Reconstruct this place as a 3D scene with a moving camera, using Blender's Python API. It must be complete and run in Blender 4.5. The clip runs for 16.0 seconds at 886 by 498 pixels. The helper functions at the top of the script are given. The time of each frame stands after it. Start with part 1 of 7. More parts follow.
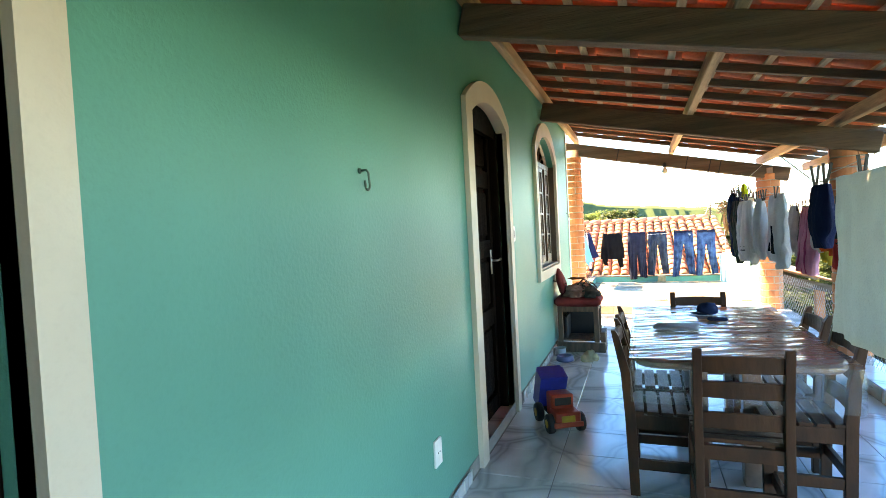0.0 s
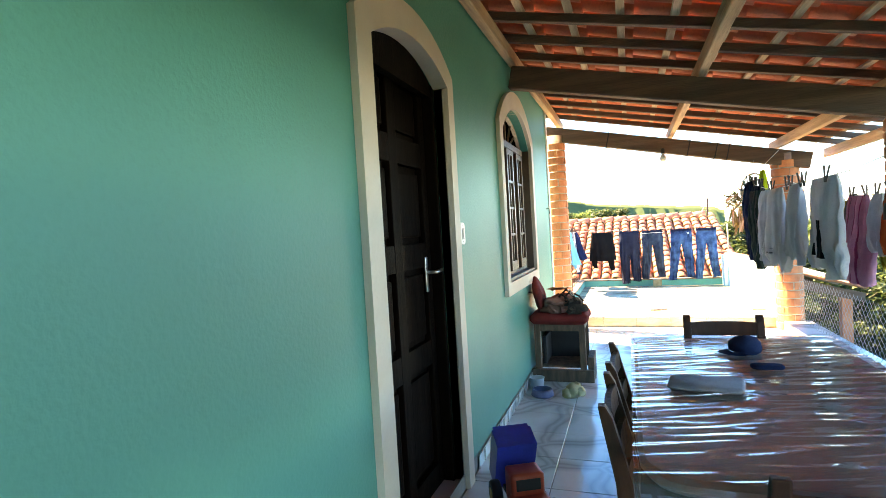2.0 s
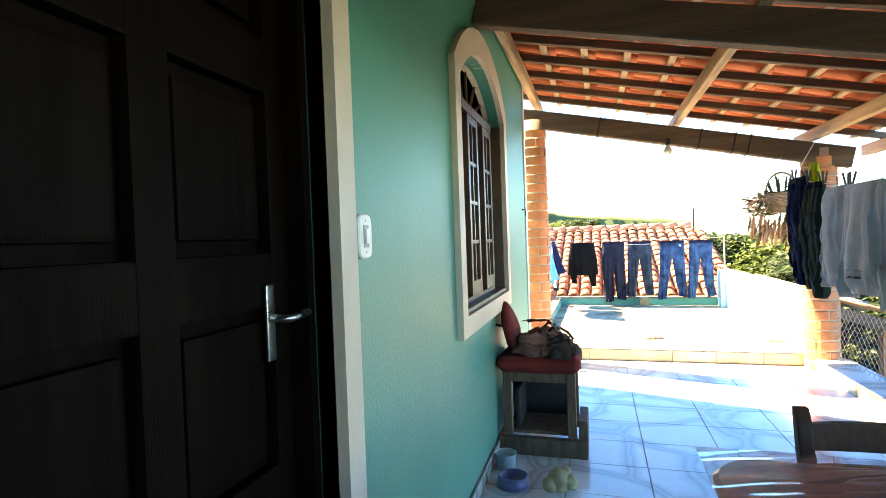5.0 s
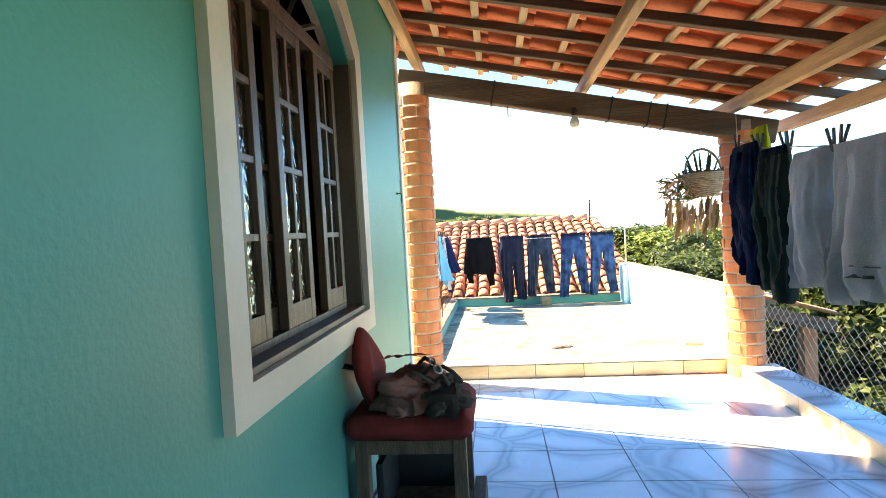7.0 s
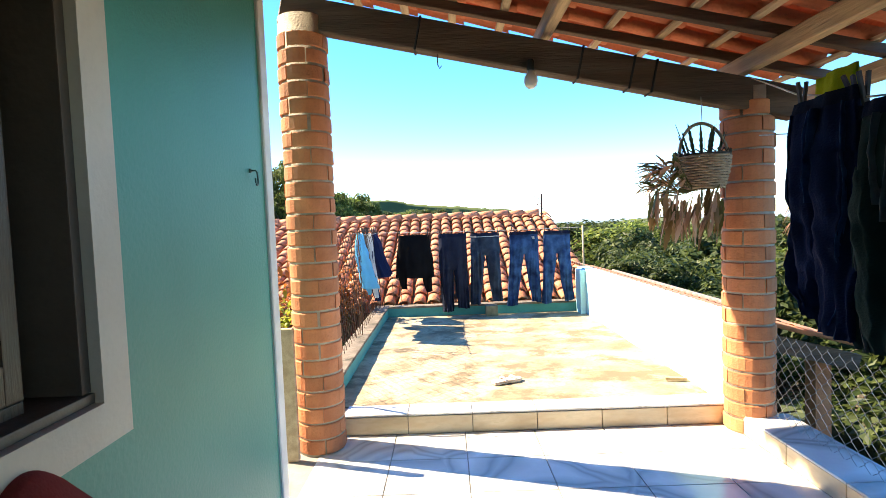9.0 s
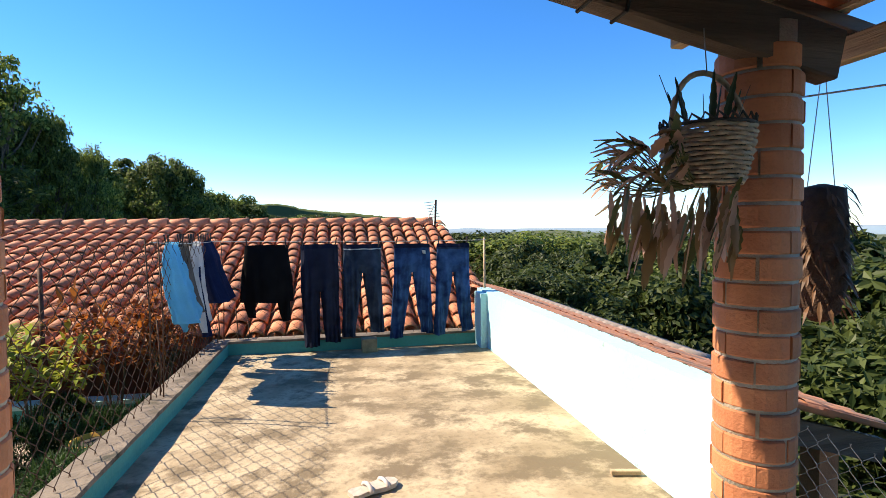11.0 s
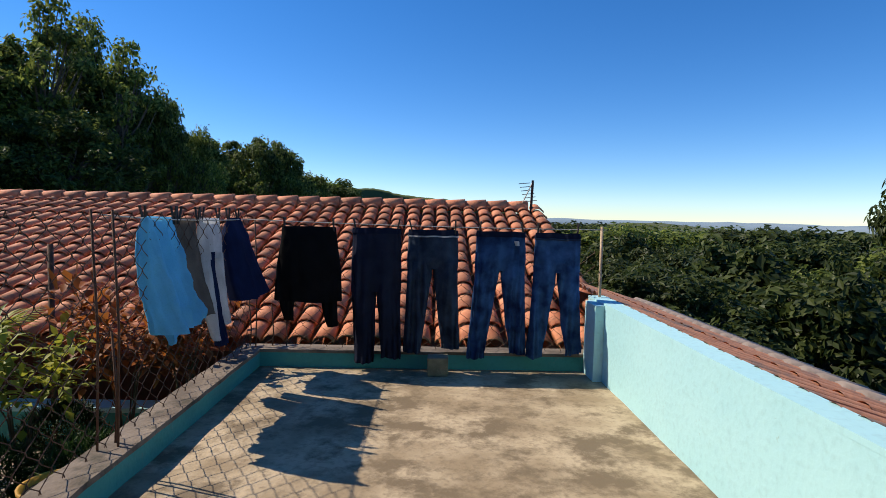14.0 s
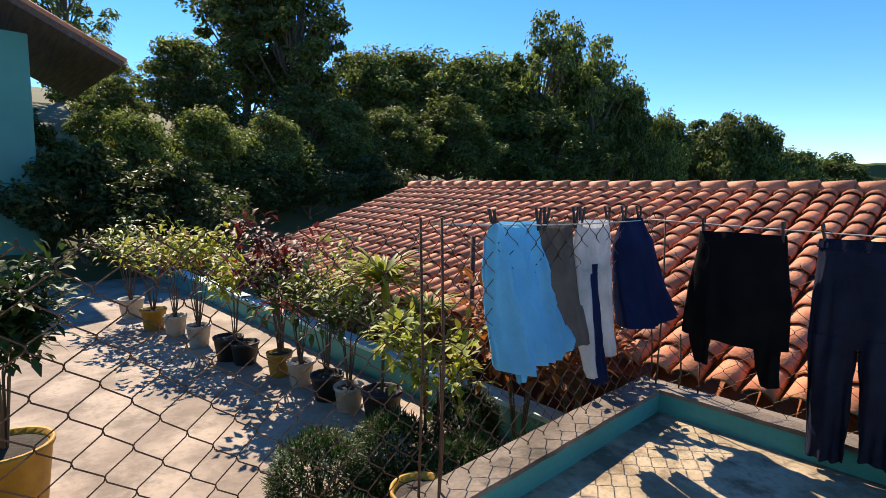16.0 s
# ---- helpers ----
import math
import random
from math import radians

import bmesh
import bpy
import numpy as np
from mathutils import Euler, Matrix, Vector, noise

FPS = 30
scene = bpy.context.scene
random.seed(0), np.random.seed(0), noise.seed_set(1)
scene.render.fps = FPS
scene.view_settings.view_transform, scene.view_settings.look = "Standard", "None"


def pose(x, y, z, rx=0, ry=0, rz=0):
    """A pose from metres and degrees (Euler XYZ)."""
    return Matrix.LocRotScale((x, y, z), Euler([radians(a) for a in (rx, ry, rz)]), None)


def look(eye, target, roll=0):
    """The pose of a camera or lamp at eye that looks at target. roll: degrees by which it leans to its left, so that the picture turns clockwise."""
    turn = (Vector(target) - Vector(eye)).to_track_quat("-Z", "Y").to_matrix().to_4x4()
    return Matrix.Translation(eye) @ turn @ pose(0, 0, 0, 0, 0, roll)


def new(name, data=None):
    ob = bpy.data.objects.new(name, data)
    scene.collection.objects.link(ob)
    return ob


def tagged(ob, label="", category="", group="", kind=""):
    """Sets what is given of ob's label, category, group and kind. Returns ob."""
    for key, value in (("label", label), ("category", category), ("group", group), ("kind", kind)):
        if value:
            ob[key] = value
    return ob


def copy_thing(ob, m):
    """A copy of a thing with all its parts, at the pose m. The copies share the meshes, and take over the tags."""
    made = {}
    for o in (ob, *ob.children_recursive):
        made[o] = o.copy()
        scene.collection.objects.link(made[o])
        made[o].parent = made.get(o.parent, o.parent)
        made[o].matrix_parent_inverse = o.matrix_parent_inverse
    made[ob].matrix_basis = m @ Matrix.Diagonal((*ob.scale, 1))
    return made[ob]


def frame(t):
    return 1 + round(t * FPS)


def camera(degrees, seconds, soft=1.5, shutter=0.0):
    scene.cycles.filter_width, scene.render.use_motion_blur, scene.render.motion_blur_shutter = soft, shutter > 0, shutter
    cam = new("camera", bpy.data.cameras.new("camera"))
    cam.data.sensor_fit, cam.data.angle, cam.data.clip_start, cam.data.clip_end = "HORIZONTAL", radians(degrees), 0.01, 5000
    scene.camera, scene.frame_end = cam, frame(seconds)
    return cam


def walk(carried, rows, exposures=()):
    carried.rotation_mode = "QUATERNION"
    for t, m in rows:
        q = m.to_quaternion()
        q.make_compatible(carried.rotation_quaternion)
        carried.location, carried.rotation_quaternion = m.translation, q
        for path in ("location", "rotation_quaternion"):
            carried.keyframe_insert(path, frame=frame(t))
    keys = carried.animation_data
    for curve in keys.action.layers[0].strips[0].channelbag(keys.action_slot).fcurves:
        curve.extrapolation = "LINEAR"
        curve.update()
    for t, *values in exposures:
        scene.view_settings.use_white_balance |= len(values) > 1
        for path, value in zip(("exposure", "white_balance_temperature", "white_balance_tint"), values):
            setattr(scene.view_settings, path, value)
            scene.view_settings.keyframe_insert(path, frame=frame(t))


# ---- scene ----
cam = camera(80.6, 16.0, soft=0.55)
PATH = [
    (0, (0.889, 0.58, 1.328), (0.184, 2.451, 1.266), -3.0),
    (0.5, (0.897, 0.883, 1.327), (0.238, 2.77, 1.264), -3.4),
    (1, (0.918, 1.18, 1.313), (0.256, 3.066, 1.256), -3.8),
    (1.5, (0.921, 1.511, 1.307), (0.266, 3.4, 1.244), -3.7),
    (2, (0.843, 1.784, 1.303), (0.169, 3.666, 1.241), -3.4),
    (2.5, (0.823, 2.03, 1.268), (0.121, 3.901, 1.204), -3.2),
    (3, (0.785, 2.273, 1.27), (0.069, 4.139, 1.196), -2.8),
    (3.2, (0.766, 2.365, 1.26), (0.049, 4.23, 1.186), -2.6),
    (5.3, (0.602, 3.292, 1.279), (0.093, 5.226, 1.247), -2.6),
    (5.5, (0.614, 3.393, 1.264), (0.154, 5.339, 1.232), -3.2),
    (6, (0.643, 3.701, 1.272), (0.273, 5.666, 1.218), -3.4),
    (6.5, (0.606, 4.045, 1.264), (0.37, 6.03, 1.193), -2.8),
    (7, (0.609, 4.31, 1.242), (0.406, 6.298, 1.177), -3.2),
    (7.5, (0.668, 4.628, 1.233), (0.489, 6.618, 1.143), -2.2),
    (8, (0.667, 4.899, 1.215), (0.553, 6.894, 1.131), -2.4),
    (8.5, (0.662, 5.199, 1.259), (0.589, 7.196, 1.163), -2.2),
    (9, (0.763, 5.528, 1.268), (0.747, 7.525, 1.167), -2.2),
    (9.5, (0.831, 5.884, 1.263), (0.936, 7.879, 1.166), -1.5),
    (10, (0.945, 6.226, 1.238), (1.204, 8.207, 1.148), -1.0),
    (10.2, (0.968, 6.382, 1.264), (1.313, 8.35, 1.176), -0.8),
    (12.3, (1.160, 7.490, 1.270), (1.556, 9.450, 1.208), -0.5),
    (12.5, (1.185, 7.558, 1.262), (1.533, 9.526, 1.212), -0.4),
    (13, (1.192, 7.782, 1.262), (1.382, 9.769, 1.120), 1.8),
    (13.5, (1.254, 8.074, 1.219), (1.348, 10.068, 1.094), 1.0),
    (14, (1.22, 8.246, 1.228), (1.261, 10.241, 1.099), 1.3),
    (14.5, (1.209, 8.476, 1.243), (1.058, 10.466, 1.11), 1.6),
    (15, (1.151, 8.781, 1.283), (0.598, 10.698, 1.146), 2.0),
    (15.5, (1.113, 8.998, 1.323), (0.119, 10.722, 1.125), 2.8),
    (16, (1.175, 9.205, 1.315), (-0.268, 10.570, 1.085), 0.9),
]
EXPOSURES = [(0.0, 3.8, 12600, 15), (1.5, 3.65, 12000, 15), (3.0, 3.6, 11400, 14), (5.5, 3.4, 10600, 12), (7.0, 2.95, 10000, 11), (8.0, 2.5, 9400, 10), (9.0, 1.95, 8500, 9), (10.0, 1.35, 8300, 11), (12.5, 0.4, 7100, 11), (14.0, 0.05, 7200, 12), (15.0, 0.15, 7700, 13), (16.0, 0.7, 7800, 14)]
walk(cam, [(t, look(eye, target, roll)) for t, eye, target, roll in PATH], EXPOSURES)

# ---- daylight: one sun and the sky ----
SUN = Vector((-0.672, 0.215, 0.705)).normalized()
world = bpy.data.worlds.new("sky")
scene.world = world
world.use_nodes = True
wn = world.node_tree
sky = wn.nodes.new("ShaderNodeTexSky")
sky.sky_type = "NISHITA"
sky.sun_disc = False
sky.sun_elevation = math.asin(SUN.z)
sky.sun_rotation = math.atan2(SUN.x, SUN.y)
sky.altitude = 1600
sky.air_density, sky.dust_density, sky.ozone_density = 1.0, 0.05, 4.0
wn.nodes["Background"].inputs["Strength"].default_value = 0.146
tone = wn.nodes.new("ShaderNodeHueSaturation")
tone.inputs["Saturation"].default_value = 1.3
wn.links.new(sky.outputs[0], tone.inputs["Color"])
haze = wn.nodes.new("ShaderNodeMix")
haze.data_type, haze.blend_type = "RGBA", "MULTIPLY"
haze.inputs[0].default_value = 1.0
haze.inputs[7].default_value = (0.86, 0.98, 1.16, 1)
wn.links.new(tone.outputs[0], haze.inputs[6])
wn.links.new(haze.outputs[2], wn.nodes["Background"].inputs["Color"])
sun_data = bpy.data.lights.new("sun", "SUN")
sun_data.energy, sun_data.angle, sun_data.color = 5.0, radians(0.5), (1.0, 0.94, 0.84)
sun = new("sun", sun_data)
sun.matrix_world = look(SUN * 40, (0, 0, 0))


# ---- materials ----
def mat(name, col, col2=None, rough=0.6, scale=6.0, fine=60.0, bump=0.15, metal=0.0, mix=(0.35, 0.65), rand=0.0, stretch=(1, 1, 1),
        coat=0.0, stain=None, stain_scale=1.2, stain_at=(0.5, 0.62), rough_var=0.12, fine_amt=0.25, local=False, sheen=0.0, spec=0.5, island=False):
    """A surface with broad and fine variation, optional stains, bump, and a random shift from piece to piece."""
    m = bpy.data.materials.new(name)
    m.use_nodes = True
    nt = m.node_tree
    N, L = nt.nodes, nt.links
    bsdf = N["Principled BSDF"]
    co = N.new("ShaderNodeTexCoord") if local else N.new("ShaderNodeNewGeometry")
    src = co.outputs["Object"] if local else co.outputs["Position"]
    mp = N.new("ShaderNodeMapping")
    mp.inputs["Scale"].default_value = stretch
    L.new(src, mp.inputs["Vector"])

    def noise_tex(s, detail=4.0):
        n = N.new("ShaderNodeTexNoise")
        n.inputs["Scale"].default_value = s
        n.inputs["Detail"].default_value = detail
        L.new(mp.outputs[0], n.inputs["Vector"])
        return n

    def ramp(fac, a, b):
        r = N.new("ShaderNodeMapRange")
        r.inputs["From Min"].default_value, r.inputs["From Max"].default_value = a, b
        L.new(fac, r.inputs["Value"])
        return r.outputs[0]

    def blend(fac, a, b, kind="MIX"):
        x = N.new("ShaderNodeMix")
        x.data_type, x.blend_type = "RGBA", kind
        for sock, v in ((x.inputs[0], fac), (x.inputs[6], a), (x.inputs[7], b)):
            if isinstance(v, (int, float)):
                sock.default_value = v
            elif isinstance(v, tuple):
                sock.default_value = (*v, 1)
            else:
                L.new(v, sock)
        return x.outputs[2]

    col2 = col2 or tuple(c * 0.8 for c in col)
    broad, grain = noise_tex(scale), noise_tex(fine, 6.0)
    c = blend(ramp(broad.outputs["Fac"], *mix), col, col2)
    dark = tuple(v * 0.6 for v in col2)
    f = N.new("ShaderNodeMath")
    f.operation = "MULTIPLY"
    L.new(ramp(grain.outputs["Fac"], 0.5, 0.75), f.inputs[0])
    f.inputs[1].default_value = fine_amt
    c = blend(f.outputs[0], c, dark)
    if stain:
        st = noise_tex(stain_scale, 8.0)
        st.inputs["Roughness"].default_value = 0.68
        c = blend(ramp(st.outputs["Fac"], *stain_at), c, stain)
    if rand:
        info = N.new("ShaderNodeObjectInfo")
        h = N.new("ShaderNodeHueSaturation")
        shift = info.outputs["Random"]
        if island:
            gi, su, fr = N.new("ShaderNodeNewGeometry"), N.new("ShaderNodeMath"), N.new("ShaderNodeMath")
            fr.operation = "FRACT"
            L.new(shift, su.inputs[0])
            L.new(gi.outputs["Random Per Island"], su.inputs[1])
            L.new(su.outputs[0], fr.inputs[0])
            shift = fr.outputs[0]
        v = N.new("ShaderNodeMapRange")
        v.inputs["To Min"].default_value, v.inputs["To Max"].default_value = 1 - rand, 1 + rand
        L.new(shift, v.inputs["Value"])
        L.new(v.outputs[0], h.inputs["Value"])
        L.new(c, h.inputs["Color"])
        c = h.outputs[0]
    L.new(c, bsdf.inputs["Base Color"])
    r = N.new("ShaderNodeMapRange")
    r.inputs["To Min"].default_value, r.inputs["To Max"].default_value = max(rough - rough_var, 0.03), min(rough + rough_var, 1)
    L.new(broad.outputs["Fac"], r.inputs["Value"])
    L.new(r.outputs[0], bsdf.inputs["Roughness"])
    bsdf.inputs["Metallic"].default_value = metal
    bsdf.inputs["Coat Weight"].default_value = coat
    bsdf.inputs["Coat Roughness"].default_value = 0.135
    bsdf.inputs["Sheen Weight"].default_value = sheen
    bsdf.inputs["Specular IOR Level"].default_value = spec
    if bump:
        b = N.new("ShaderNodeBump")
        b.inputs["Strength"].default_value, b.inputs["Distance"].default_value = bump, 0.01
        L.new(grain.outputs["Fac"], b.inputs["Height"])
        L.new(b.outputs[0], bsdf.inputs["Normal"])
    return m


def leaf_mat(name, a, b, trans=0.35, rough=0.5):
    """Foliage: colour varies from leaf to leaf, light passes through the blades."""
    m = bpy.data.materials.new(name)
    m.use_nodes = True
    N, L = m.node_tree.nodes, m.node_tree.links
    bsdf = N["Principled BSDF"]
    g = N.new("ShaderNodeNewGeometry")
    cr = N.new("ShaderNodeValToRGB")
    cr.color_ramp.elements[0].color, cr.color_ramp.elements[1].color = (*a, 1), (*b, 1)
    L.new(g.outputs["Random Per Island"], cr.inputs[0])
    n = N.new("ShaderNodeTexNoise")
    n.inputs["Scale"].default_value = 0.35
    L.new(g.outputs["Position"], n.inputs["Vector"])
    h = N.new("ShaderNodeHueSaturation")
    v = N.new("ShaderNodeMapRange")
    v.inputs["From Min"].default_value, v.inputs["From Max"].default_value = 0.3, 0.7
    v.inputs["To Min"].default_value, v.inputs["To Max"].default_value = 0.65, 1.35
    L.new(n.outputs["Fac"], v.inputs["Value"])
    L.new(v.outputs[0], h.inputs["Value"])
    L.new(cr.outputs[0], h.inputs["Color"])
    L.new(h.outputs[0], bsdf.inputs["Base Color"])
    bsdf.inputs["Roughness"].default_value = rough
    bsdf.inputs["Specular IOR Level"].default_value = 0.3
    tr = N.new("ShaderNodeBsdfTranslucent")
    L.new(h.outputs[0], tr.inputs["Color"])
    mx = N.new("ShaderNodeMixShader")
    mx.inputs[0].default_value = trans
    L.new(bsdf.outputs[0], mx.inputs[1])
    L.new(tr.outputs[0], mx.inputs[2])
    L.new(mx.outputs[0], N["Material Output"].inputs["Surface"])
    return m


def tile_mat(name, base, vein, vein2, rough):
    """Glazed ceramic with grey marbled bands that curve across the tiles."""
    m = mat(name, base, tuple(c * 0.93 for c in base), rough=rough, scale=3, fine=25, bump=0.03, rough_var=0.08, rand=0.03, fine_amt=0.1, spec=0.35)
    N, L = m.node_tree.nodes, m.node_tree.links
    bsdf = N["Principled BSDF"]
    old = bsdf.inputs["Base Color"].links[0].from_socket
    geo = N.new("ShaderNodeNewGeometry")
    wob = N.new("ShaderNodeTexNoise")
    wob.inputs["Scale"].default_value = 2.3
    L.new(geo.outputs["Position"], wob.inputs["Vector"])
    add = N.new("ShaderNodeVectorMath")
    add.operation = "MULTIPLY_ADD"
    add.inputs[1].default_value = (0.25, 0.25, 0)
    L.new(wob.outputs["Color"], add.inputs[0])
    L.new(geo.outputs["Position"], add.inputs[2])
    vo = N.new("ShaderNodeTexVoronoi")
    vo.feature = "DISTANCE_TO_EDGE"
    vo.inputs["Scale"].default_value = 2.1
    L.new(add.outputs[0], vo.inputs["Vector"])
    cr = N.new("ShaderNodeValToRGB")
    e = cr.color_ramp.elements
    e[0].position, e[0].color = 0.0, (*vein, 1)
    e[1].position, e[1].color = 0.16, (1, 1, 1, 1)
    k = e.new(0.045)
    k.color = (*vein2, 1)
    k = e.new(0.075)
    k.color = (*vein, 1)
    L.new(vo.outputs["Distance"], cr.inputs[0])
    mx = N.new("ShaderNodeMix")
    mx.data_type, mx.blend_type = "RGBA", "MULTIPLY"
    mx.inputs[0].default_value = 0.85
    L.new(old, mx.inputs[6])
    L.new(cr.outputs[0], mx.inputs[7])
    L.new(mx.outputs[2], bsdf.inputs["Base Color"])
    return m


M_WALL = mat("turquoise_paint", (0.037, 0.272, 0.212), (0.031, 0.243, 0.192), rough=0.5, scale=1.3, fine=70, bump=0.2, fine_amt=0.12, rough_var=0.05)
M_WALL2 = mat("turquoise_paint_weathered", (0.026, 0.31, 0.295), (0.022, 0.26, 0.25), rough=0.6, scale=2.5, fine=40, bump=0.25, stain=(0.20, 0.24, 0.19), stain_at=(0.62, 0.75), stain_scale=3)
M_AQUA = mat("pale_aqua_limewash", (0.42, 0.72, 0.75), (0.37, 0.67, 0.71), rough=0.7, scale=1.7, fine=35, bump=0.2, stain=(0.27, 0.38, 0.35), stain_at=(0.65, 0.70), stain_scale=5.0)
M_CREAM = mat("cream_paint", (0.60, 0.51, 0.41), (0.54, 0.455, 0.36), rough=0.55, scale=4, fine=80, bump=0.12, fine_amt=0.1)
M_WHITE = mat("white_paint", (0.74, 0.72, 0.68), rough=0.5, scale=5, fine=70, bump=0.08, fine_amt=0.12)
M_CONC = mat("weathered_concrete", (0.50, 0.39, 0.255), (0.31, 0.23, 0.14), rough=0.88, scale=3.1, fine=38, bump=0.5, stain=(0.185, 0.135, 0.08), stain_scale=3.4, stain_at=(0.48, 0.59), fine_amt=0.65, mix=(0.42, 0.62), stretch=(0.9, 1.0, 1))
M_CAP = mat("bare_cement_cap", (0.24, 0.19, 0.145), (0.13, 0.10, 0.075), rough=0.9, scale=6, fine=50, bump=0.6, stain=(0.05, 0.045, 0.03), stain_scale=5, stain_at=(0.52, 0.66))
M_YARD = mat("yard_cement", (0.41, 0.325, 0.255), (0.27, 0.21, 0.165), rough=0.85, scale=2.2, fine=22, bump=0.5, stain=(0.20, 0.155, 0.12), stain_scale=1.7, stain_at=(0.50, 0.62), mix=(0.4, 0.6), fine_amt=0.45)
M_BRICK = mat("clay_brick", (0.60, 0.225, 0.10), (0.48, 0.165, 0.075), rough=0.8, scale=9, fine=90, bump=0.4, rand=0.18)
M_MORTAR = mat("mortar", (0.46, 0.40, 0.32), rough=0.9, scale=20, fine=120, bump=0.5)
M_BEAM = mat("old_dark_timber", (0.145, 0.088, 0.056), (0.082, 0.05, 0.034), rough=0.75, scale=3, fine=26, bump=0.5, stretch=(0.4, 6, 6), fine_amt=0.5, stain=(0.14, 0.11, 0.085), stain_at=(0.55, 0.72), stain_scale=1.2)
M_PURLIN = mat("pale_timber", (0.56, 0.38, 0.22), (0.40, 0.26, 0.15), rough=0.7, scale=3, fine=24, bump=0.4, stretch=(6, 0.4, 6), fine_amt=0.5, stain=(0.12, 0.08, 0.055), stain_scale=1.0, stain_at=(0.52, 0.66))
M_BATTEN = mat("batten_timber", (0.58, 0.42, 0.27), (0.42, 0.29, 0.18), rough=0.75, scale=4, fine=30, bump=0.4, stretch=(6, 0.5, 6), fine_amt=0.4)
M_ROOFIN = mat("roof_tile_clay", (0.62, 0.19, 0.09), (0.50, 0.14, 0.065), rough=0.8, scale=5, fine=50, bump=0.4, fine_amt=0.4)
M_ROOF = mat("sunlit_roof_tile", (0.70, 0.275, 0.13), (0.55, 0.175, 0.08), rough=0.75, scale=7, fine=45, bump=0.4, rand=0.28, island=True, stain=(0.20, 0.10, 0.06), stain_scale=5.5, stain_at=(0.56, 0.74))
M_GREYROOF = mat("fibre_cement", (0.27, 0.22, 0.19), rough=0.9, scale=6, fine=40, bump=0.4)
M_TILE = tile_mat("floor_tile_glaze", (0.74, 0.72, 0.69), (0.72, 0.72, 0.71), (0.46, 0.46, 0.46), 0.14)
M_GROUT = mat("grout", (0.30, 0.27, 0.24), rough=0.9)
M_RISER = mat("riser_tile", (0.66, 0.55, 0.38), (0.55, 0.40, 0.24), rough=0.3, scale=4, fine=14, bump=0.05, stretch=(1, 1, 3), rand=0.06)
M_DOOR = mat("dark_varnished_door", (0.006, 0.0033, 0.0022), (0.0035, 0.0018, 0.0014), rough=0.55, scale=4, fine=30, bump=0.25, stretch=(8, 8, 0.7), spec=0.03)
M_JOINERY = mat("window_joinery", (0.085, 0.043, 0.022), (0.05, 0.026, 0.014), rough=0.45, scale=5, fine=30, bump=0.25, stretch=(8, 8, 0.8), coat=0.06)
M_SILL = mat("window_sill_paint", (0.115, 0.078, 0.056), rough=0.5, scale=6, fine=40, bump=0.2)
M_CHAIR = mat("chair_wood", (0.088, 0.029, 0.012), (0.046, 0.016, 0.008), rough=0.52, scale=4, fine=25, bump=0.2, stretch=(3, 3, 0.8), spec=0.25, local=True)
M_TABLE = mat("table_wood", (0.22, 0.115, 0.08), (0.15, 0.078, 0.055), rough=0.4, scale=4, fine=25, bump=0.15, stretch=(3, 0.6, 3), coat=0.3)
M_METAL = mat("brushed_metal", (0.55, 0.54, 0.52), rough=0.3, metal=1.0, scale=20, bump=0.05)
M_RUST = mat("rusty_iron", (0.13, 0.06, 0.035), (0.07, 0.035, 0.022), rough=0.85, scale=14, fine=80, bump=0.4)
M_WIRE = mat("galvanised_wire", (0.34, 0.32, 0.30), rough=0.5, metal=0.7, scale=20, bump=0.0)
M_ROPE = mat("line_cord", (0.55, 0.52, 0.46), rough=0.8, scale=30, bump=0.0)
M_PLASTIC = mat("white_plastic", (0.78, 0.77, 0.73), rough=0.35, scale=10, bump=0.02, fine_amt=0.05)
M_UNLIT = mat("dark_interior_plaster", (0.05, 0.045, 0.04), rough=0.9, scale=3, bump=0.1)
M_BLACK = mat("matt_black", (0.012, 0.012, 0.013), rough=0.6, scale=10, bump=0.05)


def cloth_mat(name, col, col2=None, trans=0.2, scale=9.0, sheen=0.0):
    m = mat(name, col, col2 or tuple(c * 0.72 for c in col), rough=0.9, scale=scale, fine=160, bump=0.3, sheen=sheen, fine_amt=0.3, spec=0.08)
    N, L = m.node_tree.nodes, m.node_tree.links
    bsdf = N["Principled BSDF"]
    tr = N.new("ShaderNodeBsdfTranslucent")
    L.new(bsdf.inputs["Base Color"].links[0].from_socket, tr.inputs["Color"])
    mx = N.new("ShaderNodeMixShader")
    mx.inputs[0].default_value = trans
    L.new(bsdf.outputs[0], mx.inputs[1])
    L.new(tr.outputs[0], mx.inputs[2])
    L.new(mx.outputs[0], N["Material Output"].inputs["Surface"])
    return m


